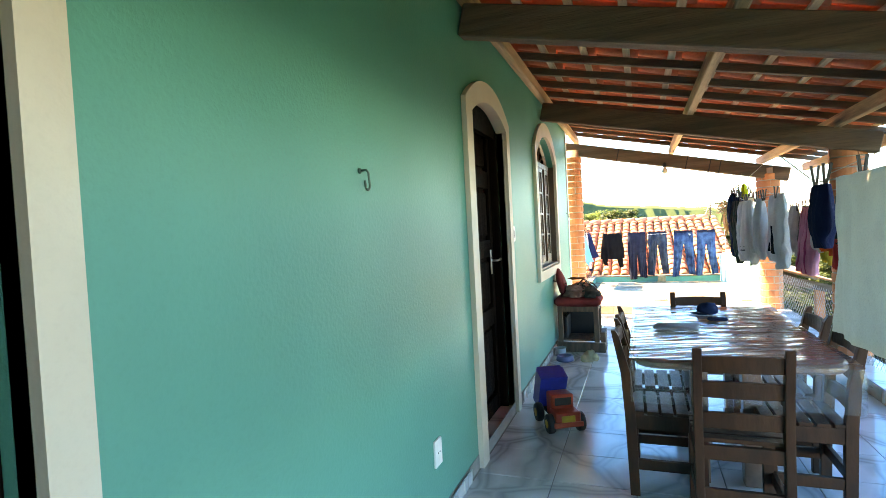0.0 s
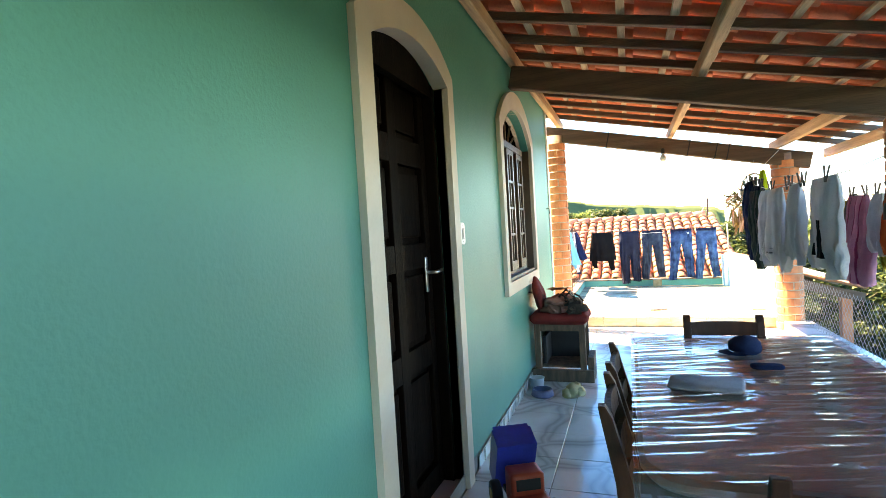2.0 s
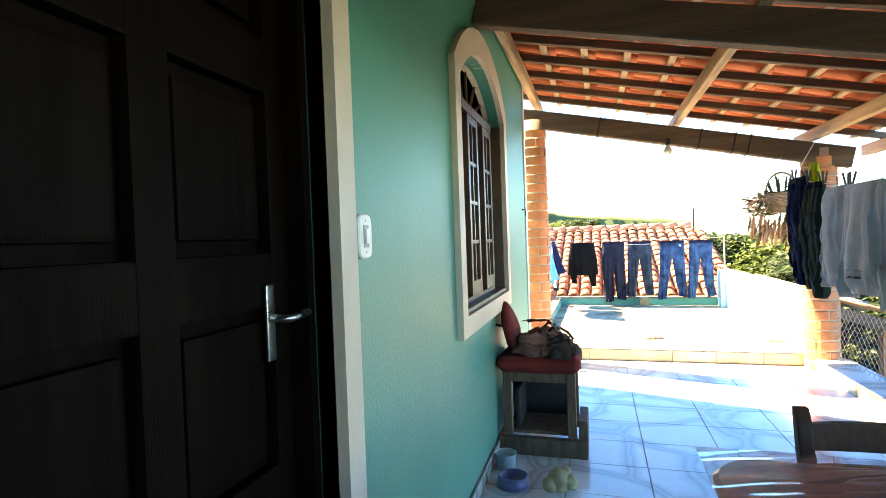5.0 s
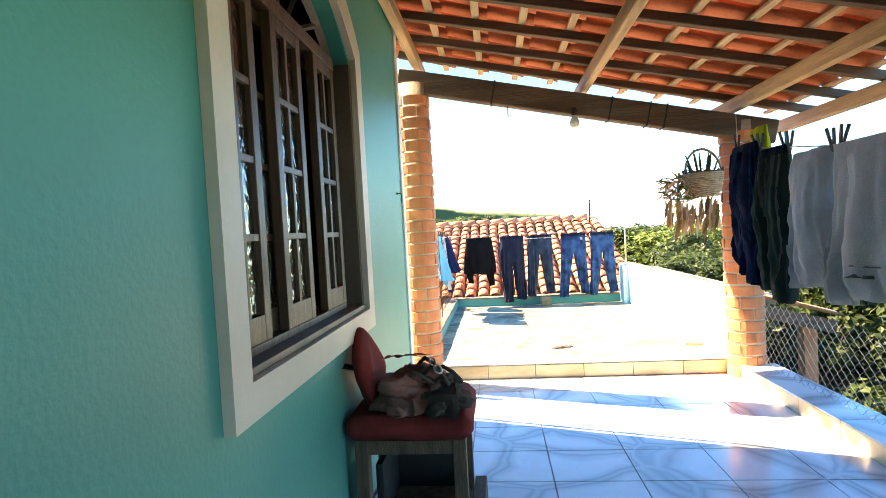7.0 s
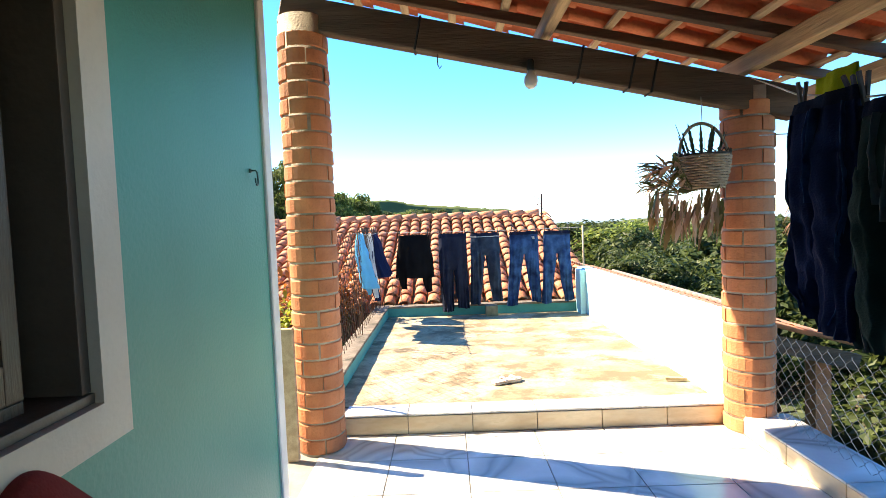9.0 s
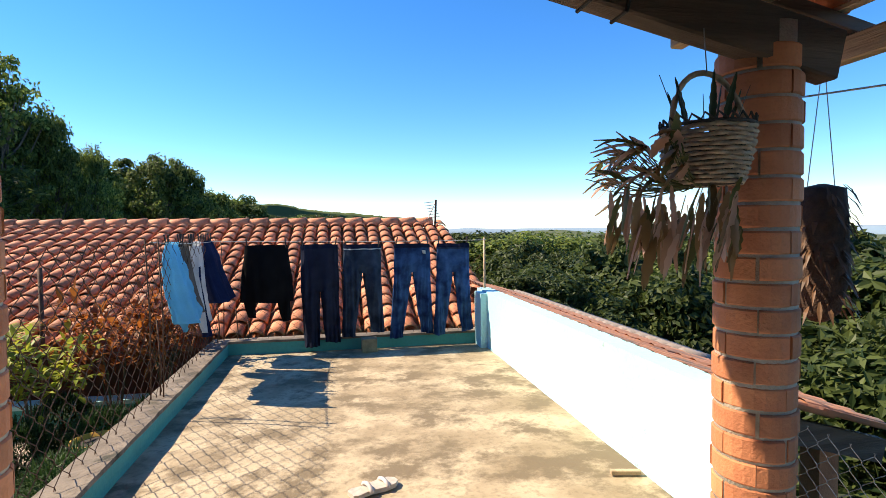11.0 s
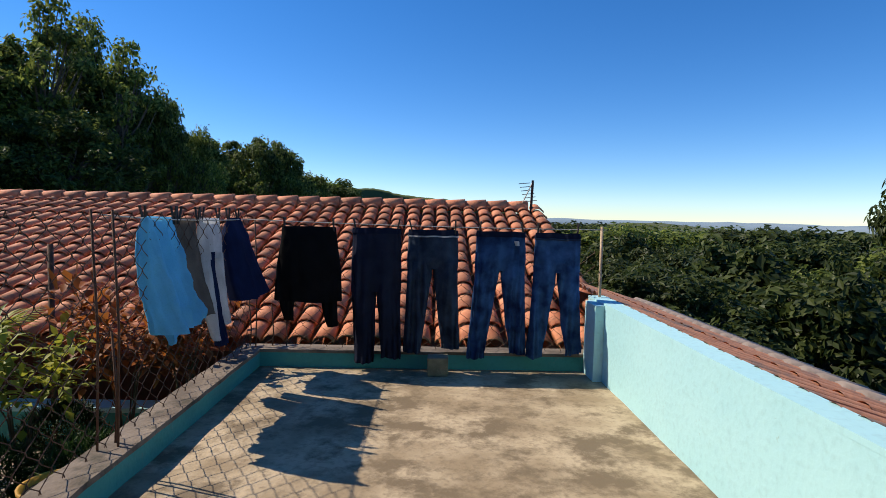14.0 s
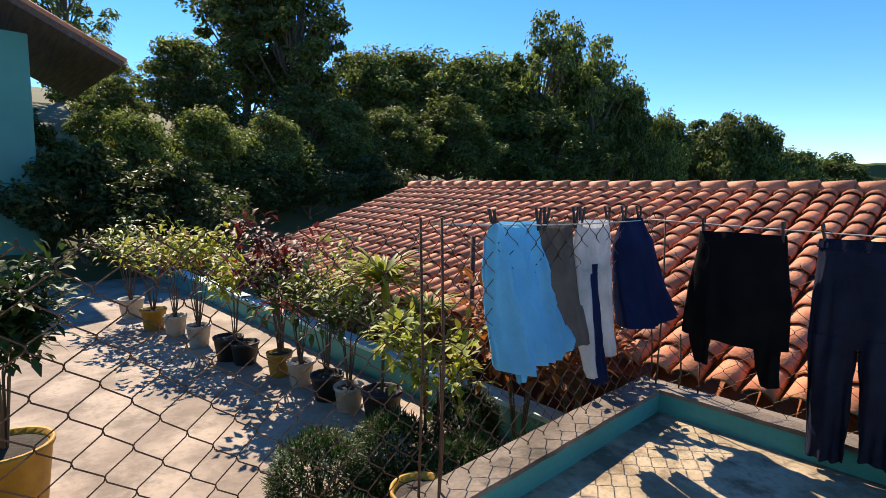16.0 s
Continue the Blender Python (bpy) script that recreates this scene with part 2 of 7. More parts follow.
def glass_mat(name, tint, rough, bump=0.0, scale=60, ior=1.45):
    m = bpy.data.materials.new(name)
    m.use_nodes = True
    N, L = m.node_tree.nodes, m.node_tree.links
    b = N["Principled BSDF"]
    b.inputs["Base Color"].default_value = (*tint, 1)
    b.inputs["Roughness"].default_value = rough
    b.inputs["Transmission Weight"].default_value = 1.0
    b.inputs["IOR"].default_value = ior
    if bump:
        g = N.new("ShaderNodeNewGeometry")
        v = N.new("ShaderNodeTexVoronoi")
        v.inputs["Scale"].default_value = scale
        v.feature = "SMOOTH_F1"
        L.new(g.outputs["Position"], v.inputs["Vector"])
        bp = N.new("ShaderNodeBump")
        bp.inputs["Strength"].default_value, bp.inputs["Distance"].default_value = bump, 0.02
        L.new(v.outputs["Distance"], bp.inputs["Height"])
        L.new(bp.outputs[0], b.inputs["Normal"])
    return m


M_GLASS = glass_mat("hammered_glass", (0.36, 0.44, 0.41), 0.05, 0.13, 48, 1.7)


# ---- building helpers ----
def box(bm, x0, x1, y0, y1, z0, z1, m=None):
    vs = [bm.verts.new(v) for v in ((x0, y0, z0), (x1, y0, z0), (x1, y1, z0), (x0, y1, z0), (x0, y0, z1), (x1, y0, z1), (x1, y1, z1), (x0, y1, z1))]
    for f in ((3, 2, 1, 0), (4, 5, 6, 7), (0, 1, 5, 4), (1, 2, 6, 5), (2, 3, 7, 6), (3, 0, 4, 7)):
        bm.faces.new([vs[i] for i in f])
    if m is not None:
        for v in vs:
            v.co = m @ v.co
    return vs


def bevelled(bm, w, seg=2):
    bmesh.ops.bevel(bm, geom=bm.edges[:], offset=w, segments=seg, affect="EDGES", profile=0.7)
    return bm


def bbox(x0, x1, y0, y1, z0, z1, w=0.004, seg=2, m=None):
    bm = bmesh.new()
    box(bm, x0, x1, y0, y1, z0, z1, m)
    return bevelled(bm, w, seg)


def tube(bm, pts, r, n=6, closed=False, r2=None):
    pts = [Vector(p) for p in pts]
    rings = []
    for i, p in enumerate(pts):
        d = (pts[min(i + 1, len(pts) - 1)] - pts[max(i - 1, 0)]).normalized()
        a = d.orthogonal().normalized() if abs(d.z) > 0.9 else d.cross(Vector((0, 0, 1))).normalized()
        b = d.cross(a)
        rr = r if r2 is None else r + (r2 - r) * i / max(len(pts) - 1, 1)
        rings.append([bm.verts.new(p + (a * math.cos(2 * math.pi * k / n) + b * math.sin(2 * math.pi * k / n)) * rr) for k in range(n)])
    for u, v in zip(rings, rings[1:]):
        for k in range(n):
            bm.faces.new((u[k], u[(k + 1) % n], v[(k + 1) % n], v[k]))
    if n > 2 and not closed:
        bm.faces.new(rings[0][::-1])
        bm.faces.new(rings[-1])
    return rings


def lathe(bm, profile, n=20, at=(0, 0, 0)):
    """Rings of (radius, height) round a vertical axis."""
    rings = []
    for r, z in profile:
        rings.append([bm.verts.new((at[0] + r * math.cos(2 * math.pi * k / n), at[1] + r * math.sin(2 * math.pi * k / n), at[2] + z)) for k in range(n)])
    for u, v in zip(rings, rings[1:]):
        for k in range(n):
            bm.faces.new((u[k], u[(k + 1) % n], v[(k + 1) % n], v[k]))
    if profile[0][0] > 1e-4:
        bm.faces.new(rings[0][::-1])
    if profile[-1][0] > 1e-4:
        bm.faces.new(rings[-1])
    return rings


def mesh_of(name, bm, material, smooth=False):
    bmesh.ops.recalc_face_normals(bm, faces=bm.faces[:])
    me = bpy.data.meshes.new(name)
    bm.to_mesh(me)
    bm.free()
    for m in material if isinstance(material, (list, tuple)) else [material]:
        me.materials.append(m)
    if smooth:
        for p in me.polygons:
            p.use_smooth = True
    return me


def part(name, bm, material, parent, label="", smooth=False):
    ob = new(name, mesh_of(name, bm, material, smooth))
    ob.parent = parent
    if label:
        ob["label"] = label
    return ob


def thing(name, label, category, group="", at=(0, 0, 0), rz=0.0):
    ob = new(name)
    ob.empty_display_size = 0.1
    ob.matrix_world = pose(*at, 0, 0, rz)
    return tagged(ob, label, category, group)


def solid(name, bm, material, label, category, group="", smooth=False):
    """A thing that is one mesh."""
    return tagged(new(name, mesh_of(name, bm, material, smooth)), label, category, group)


def setting(name, bm, material, label="", smooth=False):
    return tagged(new(name, mesh_of(name, bm, material, smooth)), label, "", "", "structure")


def rounded_slab(x0, x1, y0, y1, z0, z1, r, n=6, edge=0.012):
    bm = bmesh.new()
    loops = []
    for z, inset in ((z0, edge), (z0 + edge, 0), (z1 - edge, 0), (z1, edge)):
        ring = []
        for cx, cy, a0 in ((x1 - r, y1 - r, 0), (x0 + r, y1 - r, 90), (x0 + r, y0 + r, 180), (x1 - r, y0 + r, 270)):
            for k in range(n + 1):
                a = radians(a0 + 90 * k / n)
                ring.append(bm.verts.new((cx + (r - inset) * math.cos(a), cy + (r - inset) * math.sin(a), z)))
        loops.append(ring)
    for a, b in zip(loops, loops[1:]):
        for k in range(len(a)):
            bm.faces.new((a[k], a[(k + 1) % len(a)], b[(k + 1) % len(a)], b[k]))
    bm.faces.new(loops[0][::-1])
    bm.faces.new(loops[-1])
    return bm


# ---- the house wall with its arched openings ----
def arch(y, y0, y1, zs, za):
    h, c = za - zs, (y1 - y0) / 2
    r = (c * c + h * h) / (2 * h)
    return za - r + math.sqrt(max(r * r - (y - (y0 + y1) / 2) ** 2, 0))


OPENINGS = [(0.15, 1.099, 0.0, 2.02, 2.14), (3.447, 4.257, 0.0, 2.02, 2.135), (5.468, 6.607, 0.916, 1.99, 2.25)]
WALL_END, WALL_TOP, WALL_T = 7.74, 2.72, 0.16


def arched_wall():
    bm = bmesh.new()
    cuts = {-1.6, WALL_END}
    for y0, y1, *_ in OPENINGS:
        cuts |= {y0 + (y1 - y0) * i / 16 for i in range(17)}
    cuts = sorted(cuts)
    xs = (0.0, -WALL_T)

    def quad(*ps):
        bm.faces.new([bm.verts.new(p) for p in ps])

    for a, b in zip(cuts, cuts[1:]):
        op = next((o for o in OPENINGS if o[0] - 1e-6 <= a and b <= o[1] + 1e-6), None)
        for x in xs:
            if op is None:
                quad((x, a, -0.2), (x, b, -0.2), (x, b, WALL_TOP), (x, a, WALL_TOP))
            else:
                za, zb = arch(a, op[0], op[1], *op[3:]), arch(b, op[0], op[1], *op[3:])
                quad((x, a, za), (x, b, zb), (x, b, WALL_TOP), (x, a, WALL_TOP))
                quad((x, a, -0.2), (x, b, -0.2), (x, b, op[2]), (x, a, op[2]))
        if op is not None:
            za, zb = arch(a, op[0], op[1], *op[3:]), arch(b, op[0], op[1], *op[3:])
            quad((0, a, za), (0, b, zb), (-WALL_T, b, zb), (-WALL_T, a, za))
            quad((0, a, op[2]), (0, b, op[2]), (-WALL_T, b, op[2]), (-WALL_T, a, op[2]))
    for y0, y1, zb, zs, _ in OPENINGS:
        for y in (y0, y1):
            quad((0, y, zb), (-WALL_T, y, zb), (-WALL_T, y, zs), (0, y, zs))
    quad((0, -1.6, WALL_TOP), (0, WALL_END, WALL_TOP), (-WALL_T, WALL_END, WALL_TOP), (-WALL_T, -1.6, WALL_TOP))
    quad((0, WALL_END, -0.2), (-WALL_T, WALL_END, -0.2), (-WALL_T, WALL_END, WALL_TOP), (0, WALL_END, WALL_TOP))
    bmesh.ops.remove_doubles(bm, verts=bm.verts[:], dist=1e-5)
    return bm


wall_house = setting("wall_house", arched_wall(), M_WALL, "smooth turquoise painted house wall")


def arch_band(y0, y1, z0, zs, za, w, depth, sill, top_w=0.14, n=24, w_far=None, back=-0.05):
    """A flat surround: outer outline y0..y1 with an arched head, w wide at the sides, standing proud of the wall."""
    bm = bmesh.new()
    outer, inner = [], []
    zi = z0 + (w if sill else 0.0)
    i0, i1 = y0 + w, y1 - (w_far or w)
    zsi, zai = zs - 0.06, za - top_w
    outer.append((y0, z0))
    inner.append((i0, zi))
    for k in range(n + 1):
        yo, yi = y0 + (y1 - y0) * k / n, i0 + (i1 - i0) * k / n
        outer.append((yo, arch(yo, y0, y1, zs, za)))
        inner.append((yi, arch(yi, i0, i1, zsi, zai)))
    outer.append((y1, z0))
    inner.append((i1, zi))
    loops = []
    for pts, x in ((outer, 0.001), (outer, depth), (inner, depth), (inner, back)):
        loops.append([bm.verts.new((x, *p)) for p in pts])
    m = len(outer)
    for a, b in zip(loops, loops[1:]):
        for k in range(m if sill else m - 1):
            bm.faces.new((a[k], a[(k + 1) % m], b[(k + 1) % m], b[k]))
    if not sill:
        bm.faces.new([l[0] for l in loops])
        bm.faces.new([l[-1] for l in loops])
    return bm


setting("door_surround_1", arch_band(0.05, 1.18, 0.0, 2.09, 2.28, 0.10, 0.03, False, w_far=0.081, back=-0.045), M_CREAM, "cream painted plaster door surround")
setting("door_surround_2", arch_band(3.334, 4.343, 0.0, 2.075, 2.25, 0.113, 0.03, False, 0.125, w_far=0.086, back=-0.045), M_CREAM, "cream painted arched plaster door surround")
setting("window_surround", arch_band(5.373, 6.697, 0.824, 2.085, 2.385, 0.092, 0.03, True, 0.135), M_CREAM, "cream painted arched plaster window surround")

# corner bead at the wall's free end, with a pipe in the corner
setting("trim", bbox(-0.19, 0.012, WALL_END, WALL_END + 0.085, -0.1, 2.80, 0.012, 3), M_WHITE, "white painted rounded wall corner")
bm = bmesh.new()
tube(bm, [(-0.03, WALL_END + 0.125, -0.4), (-0.03, WALL_END + 0.125, 2.0), (-0.06, WALL_END + 0.11, 2.4), (-0.08, WALL_END + 0.12, 2.75)], 0.016, 10)
solid("drain_pipe", bm, M_BLACK, "thin black plastic pipe beside the wall corner", "pipe", smooth=True)

# never in view: added behind the camera to dim the near end
setting("wall_south", bbox(-0.16, 2.62, -1.76, -1.605, -0.3, 2.6, 0.004), M_WALL, "unseen turquoise wall added to keep light out of the porch")

# rooms behind the wall, closed, their lack of light painted in as near-black
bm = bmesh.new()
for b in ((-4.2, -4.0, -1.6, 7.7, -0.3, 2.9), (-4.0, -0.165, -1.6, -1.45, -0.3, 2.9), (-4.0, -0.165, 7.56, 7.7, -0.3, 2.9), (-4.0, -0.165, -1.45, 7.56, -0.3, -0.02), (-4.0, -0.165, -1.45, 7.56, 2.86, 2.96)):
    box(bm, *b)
setting("wall_rooms", bm, M_UNLIT, "unlit rooms behind the house wall")
setting("wall_end", bbox(-4.2, -0.19, 7.705, 7.80, -0.6, 2.9, 0.004), M_WALL, "turquoise end wall of the house")

# ---- floor slab, step and the porch's far side ----
bm = bmesh.new()
box(bm, -0.18, 2.50, -1.6, 8.62, -0.45, -0.006)
floor = setting("floor", bm, M_GROUT, "porch floor of glazed marbled tiles")
bm = bmesh.new()
box(bm, -0.30, 2.37, 8.632, 8.80, -0.6, 0.112)
step = setting("step", bm, M_GROUT, "tiled step up to the open terrace")

bm = bmesh.new()
box(bm, 2.415, 2.66, -1.6, 8.5, -0.6, 0.098)
curb = setting("curb", bm, M_MORTAR, "low tiled curb along the open side")

# terrace: slab and parapets
bm = bmesh.new()
nx, ny = 40, 60
grid = [[bm.verts.new((-0.0 + 2.40 * i / nx, 8.80 + 3.16 * j / ny, 0.118 + 0.006 * noise.noise((i * 0.2, j * 0.2, 0)))) for i in range(nx + 1)] for j in range(ny + 1)]
for j in range(ny):
    for i in range(nx):
        bm.faces.new((grid[j][i], grid[j][i + 1], grid[j + 1][i + 1], grid[j + 1][i]))
box(bm, -0.15, 2.55, 8.805, 12.09, -0.7, 0.10)
setting("terrace_floor", bm, M_CONC, "stained sun-bleached cement terrace floor", True)


def parapet(name, x0, x1, y0, y1, z1, cap, face, label):
    bm = bmesh.new()
    box(bm, x0, x1, y0, y1, -0.7, z1 - 0.022)
    w = setting(name, bm, face, label)
    c = bmesh.new()
    rag = 0.006 if cap is M_CAP else 0.0008
    n = max(int(max(x1 - x0, y1 - y0) / 0.08), 2)
    along_y = (y1 - y0) > (x1 - x0)
    top = []
    for k in range(n + 1):
        f = k / n
        e0, e1, e2 = (rag * noise.noise((f * 40, s * 9.3, x0 + y0)) for s in (1, 2, 3))
        if along_y:
            y = y0 + (y1 - y0) * f
            row = [(x0 - rag + e0, y, z1 - 0.022), (x0 - rag * 0.7 + e0, y, z1 + e2), (x1 + rag * 0.7 + e1, y, z1 + e2 * 0.6), (x1 + rag + e1, y, z1 - 0.022)]
        else:
            x = x0 + (x1 - x0) * f
            row = [(x, y0 - rag + e0, z1 - 0.022), (x, y0 - rag * 0.7 + e0, z1 + e2), (x, y1 + rag * 0.7 + e1, z1 + e2 * 0.6), (x, y1 + rag + e1, z1 - 0.022)]
        top.append([c.verts.new(p) for p in row])
    for a, b in zip(top, top[1:]):
        for i in range(3):
            c.faces.new((a[i], a[i + 1], b[i + 1], b[i]))
    c.faces.new(top[0])
    c.faces.new(top[-1])
    part("cap", c, cap, w)
    return w


parapet("parapet_west", -0.155, 0.0, 8.78, 12.10, 0.245, M_CAP, M_WALL2, "low turquoise parapet with a bare cement top")
parapet("parapet_north", 0.0, 2.40, 11.955, 12.10, 0.245, M_CAP, M_WALL2, "low turquoise parapet below the washing line")
parapet("parapet_east", 2.395, 2.52, 8.62, 12.10, 0.655, M_AQUA, M_AQUA, "pale aqua parapet wall streaked with mould")
setting("pilaster", bbox(2.33, 2.394, 11.72, 11.954, 0.1, 0.64, 0.006), M_AQUA, "narrow pale aqua pilaster at the parapet corner")

# ---- porch roof ----
SLOPE = 0.22


def beam_top(x):
    return 2.575 - SLOPE * x


porch_roof = thing("porch_roof", "open clay-tile porch roof on dark timber beams", "roof")
RA = math.atan(SLOPE)


def sloped(x0, x1, y0, y1, up, h, w=0.006):
    """A timber that runs down the slope, its underside "up" above the beams' top."""
    bm = bbox(0, (x1 - x0) / math.cos(RA), y0, y1, 0, h, w, 1)
    m = Matrix.Translation((x0, 0, beam_top(x0) + up)) @ Matrix.Rotation(RA, 4, "Y")
    bmesh.ops.transform(bm, matrix=m, verts=bm.verts[:])
    return bm


for y, x1, drop in ((3.33, 2.75, 0.0), (5.85, 2.75, 0.0), (8.42, 2.70, -0.045)):
    part("beam", sloped(0.002 if y < 7 else -0.12, x1, y, y + 0.09, drop - 0.175, 0.174, 0.008), M_BEAM, porch_roof, "dark weathered timber beam")
for x in (0.62, 1.50, 1.78, 1.90):
    tie = sloped(x, x + 0.012, 8.414, 8.516, -0.226, 0.186, 0.003)
    part("wire_tie", tie, M_BLACK, porch_roof, "black binding wire round the end beam")
for x in (0.045, 1.36, 2.47, 3.02):
    part("purlin", bbox(x - 0.03, x + 0.03, -1.5, 8.98, beam_top(x) + 0.002, beam_top(x) + 0.10, 0.006, 1), M_PURLIN, porch_roof, "pale timber purlin")
y = -1.35
while y < 9.0:
    part("rafter", sloped(-0.12, 3.12, y, y + 0.05, 0.105, 0.055, 0.004), M_BEAM, porch_roof)
    y += 0.434
x = -0.05
while x < 3.1:
    part("batten", bbox(x - 0.025, x + 0.025, -1.5, 9.05, beam_top(x) + 0.165, beam_top(x) + 0.185, 0.003, 1), M_BATTEN, porch_roof)
    x += 0.30


def barrel_rows(bm, x0, x1, y0, y1, zf, row, pitch, lift=0.028, seg=6, dip=0.05):
    """Rows of half-round tiles, channels and covers, each lapping over the one below it."""
    n_rows = int((x1 - x0) / row)
    n_cols = int((y1 - y0) / pitch)
    r = random.Random(4)
    for i in range(n_rows):
        xa, xb = x0 + i * row - 0.03, x0 + (i + 1) * row + 0.03
        for j in range(n_cols):
            for up in (0, 1):
                yc = y0 + (j + 0.5 * up) * pitch + r.uniform(-0.008, 0.008)
                rad = pitch * (0.31 if up else 0.30)
                ring = []
                for x, e in ((xa, 0.0), (xb, lift)):
                    ring.append([bm.verts.new((x + r.uniform(-0.006, 0.006) * (s == 0), yc + rad * math.cos(math.pi * s / seg) * (1.05 if up else 1.0),
                                               zf(x) + (dip - 0.022 + rad * 0.75 * math.sin(math.pi * s / seg) + (lift - e) if up else dip - rad * 0.7 * math.sin(math.pi * s / seg) + (lift - e)))) for s in range(seg + 1)])
                for s in range(seg):
                    bm.faces.new((ring[0][s], ring[0][s + 1], ring[1][s + 1], ring[1][s]))


bm = bmesh.new()
barrel_rows(bm, -0.30, 3.20, -1.6, 9.20, lambda x: beam_top(x) + 0.19, 0.30, 0.215)
part("tiles", bm, M_ROOFIN, porch_roof, "reddish clay roof tiles seen from below", True)

# unseen flat slab for the house roof behind the porch, added to block the sun
bm = bmesh.new()
m = Matrix.Translation((-4.4, 0, 2.98))
box(bm, 0, 4.12, -1.8, 7.95, 0.0, 0.1, m)
setting("roof_house", bm, M_ROOFIN, "unseen flat slab over the house that blocks the sun")


# ---- round brick pillars ----
def quarter_brick():
    bm = bmesh.new()
    r0, r1, h, n = 0.05, 0.136, 0.079, 6
    a0, a1 = radians(1.6), radians(88.4)
    prof = [(r0, 0.0), (r1 - 0.005, 0.0), (r1, 0.006), (r1, h - 0.006), (r1 - 0.005, h), (r0, h)]
    rings = []
    for k in range(n + 1):
        a = a0 + (a1 - a0) * k / n
        rings.append([bm.verts.new((r * math.cos(a), r * math.sin(a), z)) for r, z in prof])
    for u, v in zip(rings, rings[1:]):
        for i in range(len(prof) - 1):
            bm.faces.new((u[i], u[i + 1], v[i + 1], v[i]))
    bm.faces.new(rings[0])
    bm.faces.new(rings[-1][::-1])
    return mesh_of("brick", bm, M_BRICK)


BRICK = quarter_brick()
COURSE = 0.0895


def pillar(x, y, top, turn):
    p = thing("brick_pillar", "round porch pillar of curved orange clay bricks", "pillar", "porch pillars", (x, y, 0.0))
    core = bmesh.new()
    lathe(core, [(0.130, -0.1), (0.130, top + 0.02)], 24)
    part("mortar_core", core, M_MORTAR, p, "sandy grey mortar", True)
    r = random.Random(int(x * 100 + y * 10))
    for i in range(int((top + 0.01) / COURSE)):
        for q in range(4):
            b = new("brick", BRICK)
            b.parent = p
            s = 1 + r.uniform(-0.008, 0.02)
            b.matrix_local = Matrix.Translation((r.uniform(-0.003, 0.003), r.uniform(-0.003, 0.003), i * COURSE + 0.006)) @ Matrix.Rotation(radians(90 * q + turn + 45 * (i % 2) + r.uniform(-3, 3)), 4, "Z") @ Matrix.Diagonal((s, s, 1, 1))
    return p


pillar(0.0, 8.49, 2.40, 20)
pillar(2.495, 8.545, 1.93, 50)
pillar(2.58, 6.0, 1.93, 10)
pillar(2.58, 3.42, 1.93, 70)
solid("wooden_plank", bbox(-0.155, -0.085, 8.30, 8.335, 0.0, 0.73, 0.004, 1, pose(0, 0, 0, 0, 0, 0)), M_BATTEN, "short weathered plank leaning against the brick pillar", "plank")


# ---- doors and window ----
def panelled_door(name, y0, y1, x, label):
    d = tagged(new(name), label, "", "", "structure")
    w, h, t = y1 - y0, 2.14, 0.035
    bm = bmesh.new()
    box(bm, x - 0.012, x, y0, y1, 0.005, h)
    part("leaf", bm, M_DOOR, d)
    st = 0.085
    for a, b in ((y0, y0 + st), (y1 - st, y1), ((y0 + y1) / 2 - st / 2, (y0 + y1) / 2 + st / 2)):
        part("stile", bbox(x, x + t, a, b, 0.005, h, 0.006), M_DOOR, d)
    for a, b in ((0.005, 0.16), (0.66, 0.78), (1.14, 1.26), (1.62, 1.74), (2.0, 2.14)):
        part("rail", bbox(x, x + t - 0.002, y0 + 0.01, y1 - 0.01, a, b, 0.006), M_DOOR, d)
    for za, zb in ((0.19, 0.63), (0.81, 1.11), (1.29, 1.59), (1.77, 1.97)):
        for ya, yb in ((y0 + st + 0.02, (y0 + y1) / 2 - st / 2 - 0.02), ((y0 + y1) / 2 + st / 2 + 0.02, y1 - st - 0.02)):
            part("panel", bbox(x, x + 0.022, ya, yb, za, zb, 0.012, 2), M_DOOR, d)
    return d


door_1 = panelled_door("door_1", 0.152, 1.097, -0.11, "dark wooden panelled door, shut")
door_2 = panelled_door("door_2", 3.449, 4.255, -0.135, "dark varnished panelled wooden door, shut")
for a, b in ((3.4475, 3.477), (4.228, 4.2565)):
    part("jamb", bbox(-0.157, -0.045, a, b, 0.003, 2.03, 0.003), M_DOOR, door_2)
part("threshold", bbox(-0.155, 0.002, 3.449, 4.255, -0.003, 0.05, 0.004), M_TILE, door_2, "marbled tile threshold")
for d, ya, yb, zs, za in ((door_1, 0.152, 1.097, 2.02, 2.14), (door_2, 3.449, 4.255, 2.02, 2.135)):
    bm = bmesh.new()
    ring = [(ya, 1.97)] + [(ya + (yb - ya) * k / 16, arch(ya + (yb - ya) * k / 16, ya, yb, zs, za) - 0.003) for k in range(17)] + [(yb, 1.97)]
    front, rear = ([bm.verts.new((x, *p)) for p in ring] for x in (-0.05, -0.085))
    bm.faces.new(front)
    bm.faces.new(rear[::-1])
    for k in range(len(ring)):
        q = (k + 1) % len(ring)
        bm.faces.new((front[k], front[q], rear[q], rear[k]))
    part("frame_head", bm, M_DOOR, d)
handle = part("door_handle", bbox(-0.10, -0.092, 4.135, 4.163, 1.02, 1.19, 0.003), M_METAL, door_2, "chrome lever handle on a long plate", True)
bm = bmesh.new()
tube(bm, [(-0.095, 4.15, 1.115), (-0.05, 4.15, 1.115), (-0.045, 4.16, 1.115), (-0.045, 4.225, 1.12)], 0.009, 8)
part("lever", bm, M_METAL, handle, "chrome lever", True)

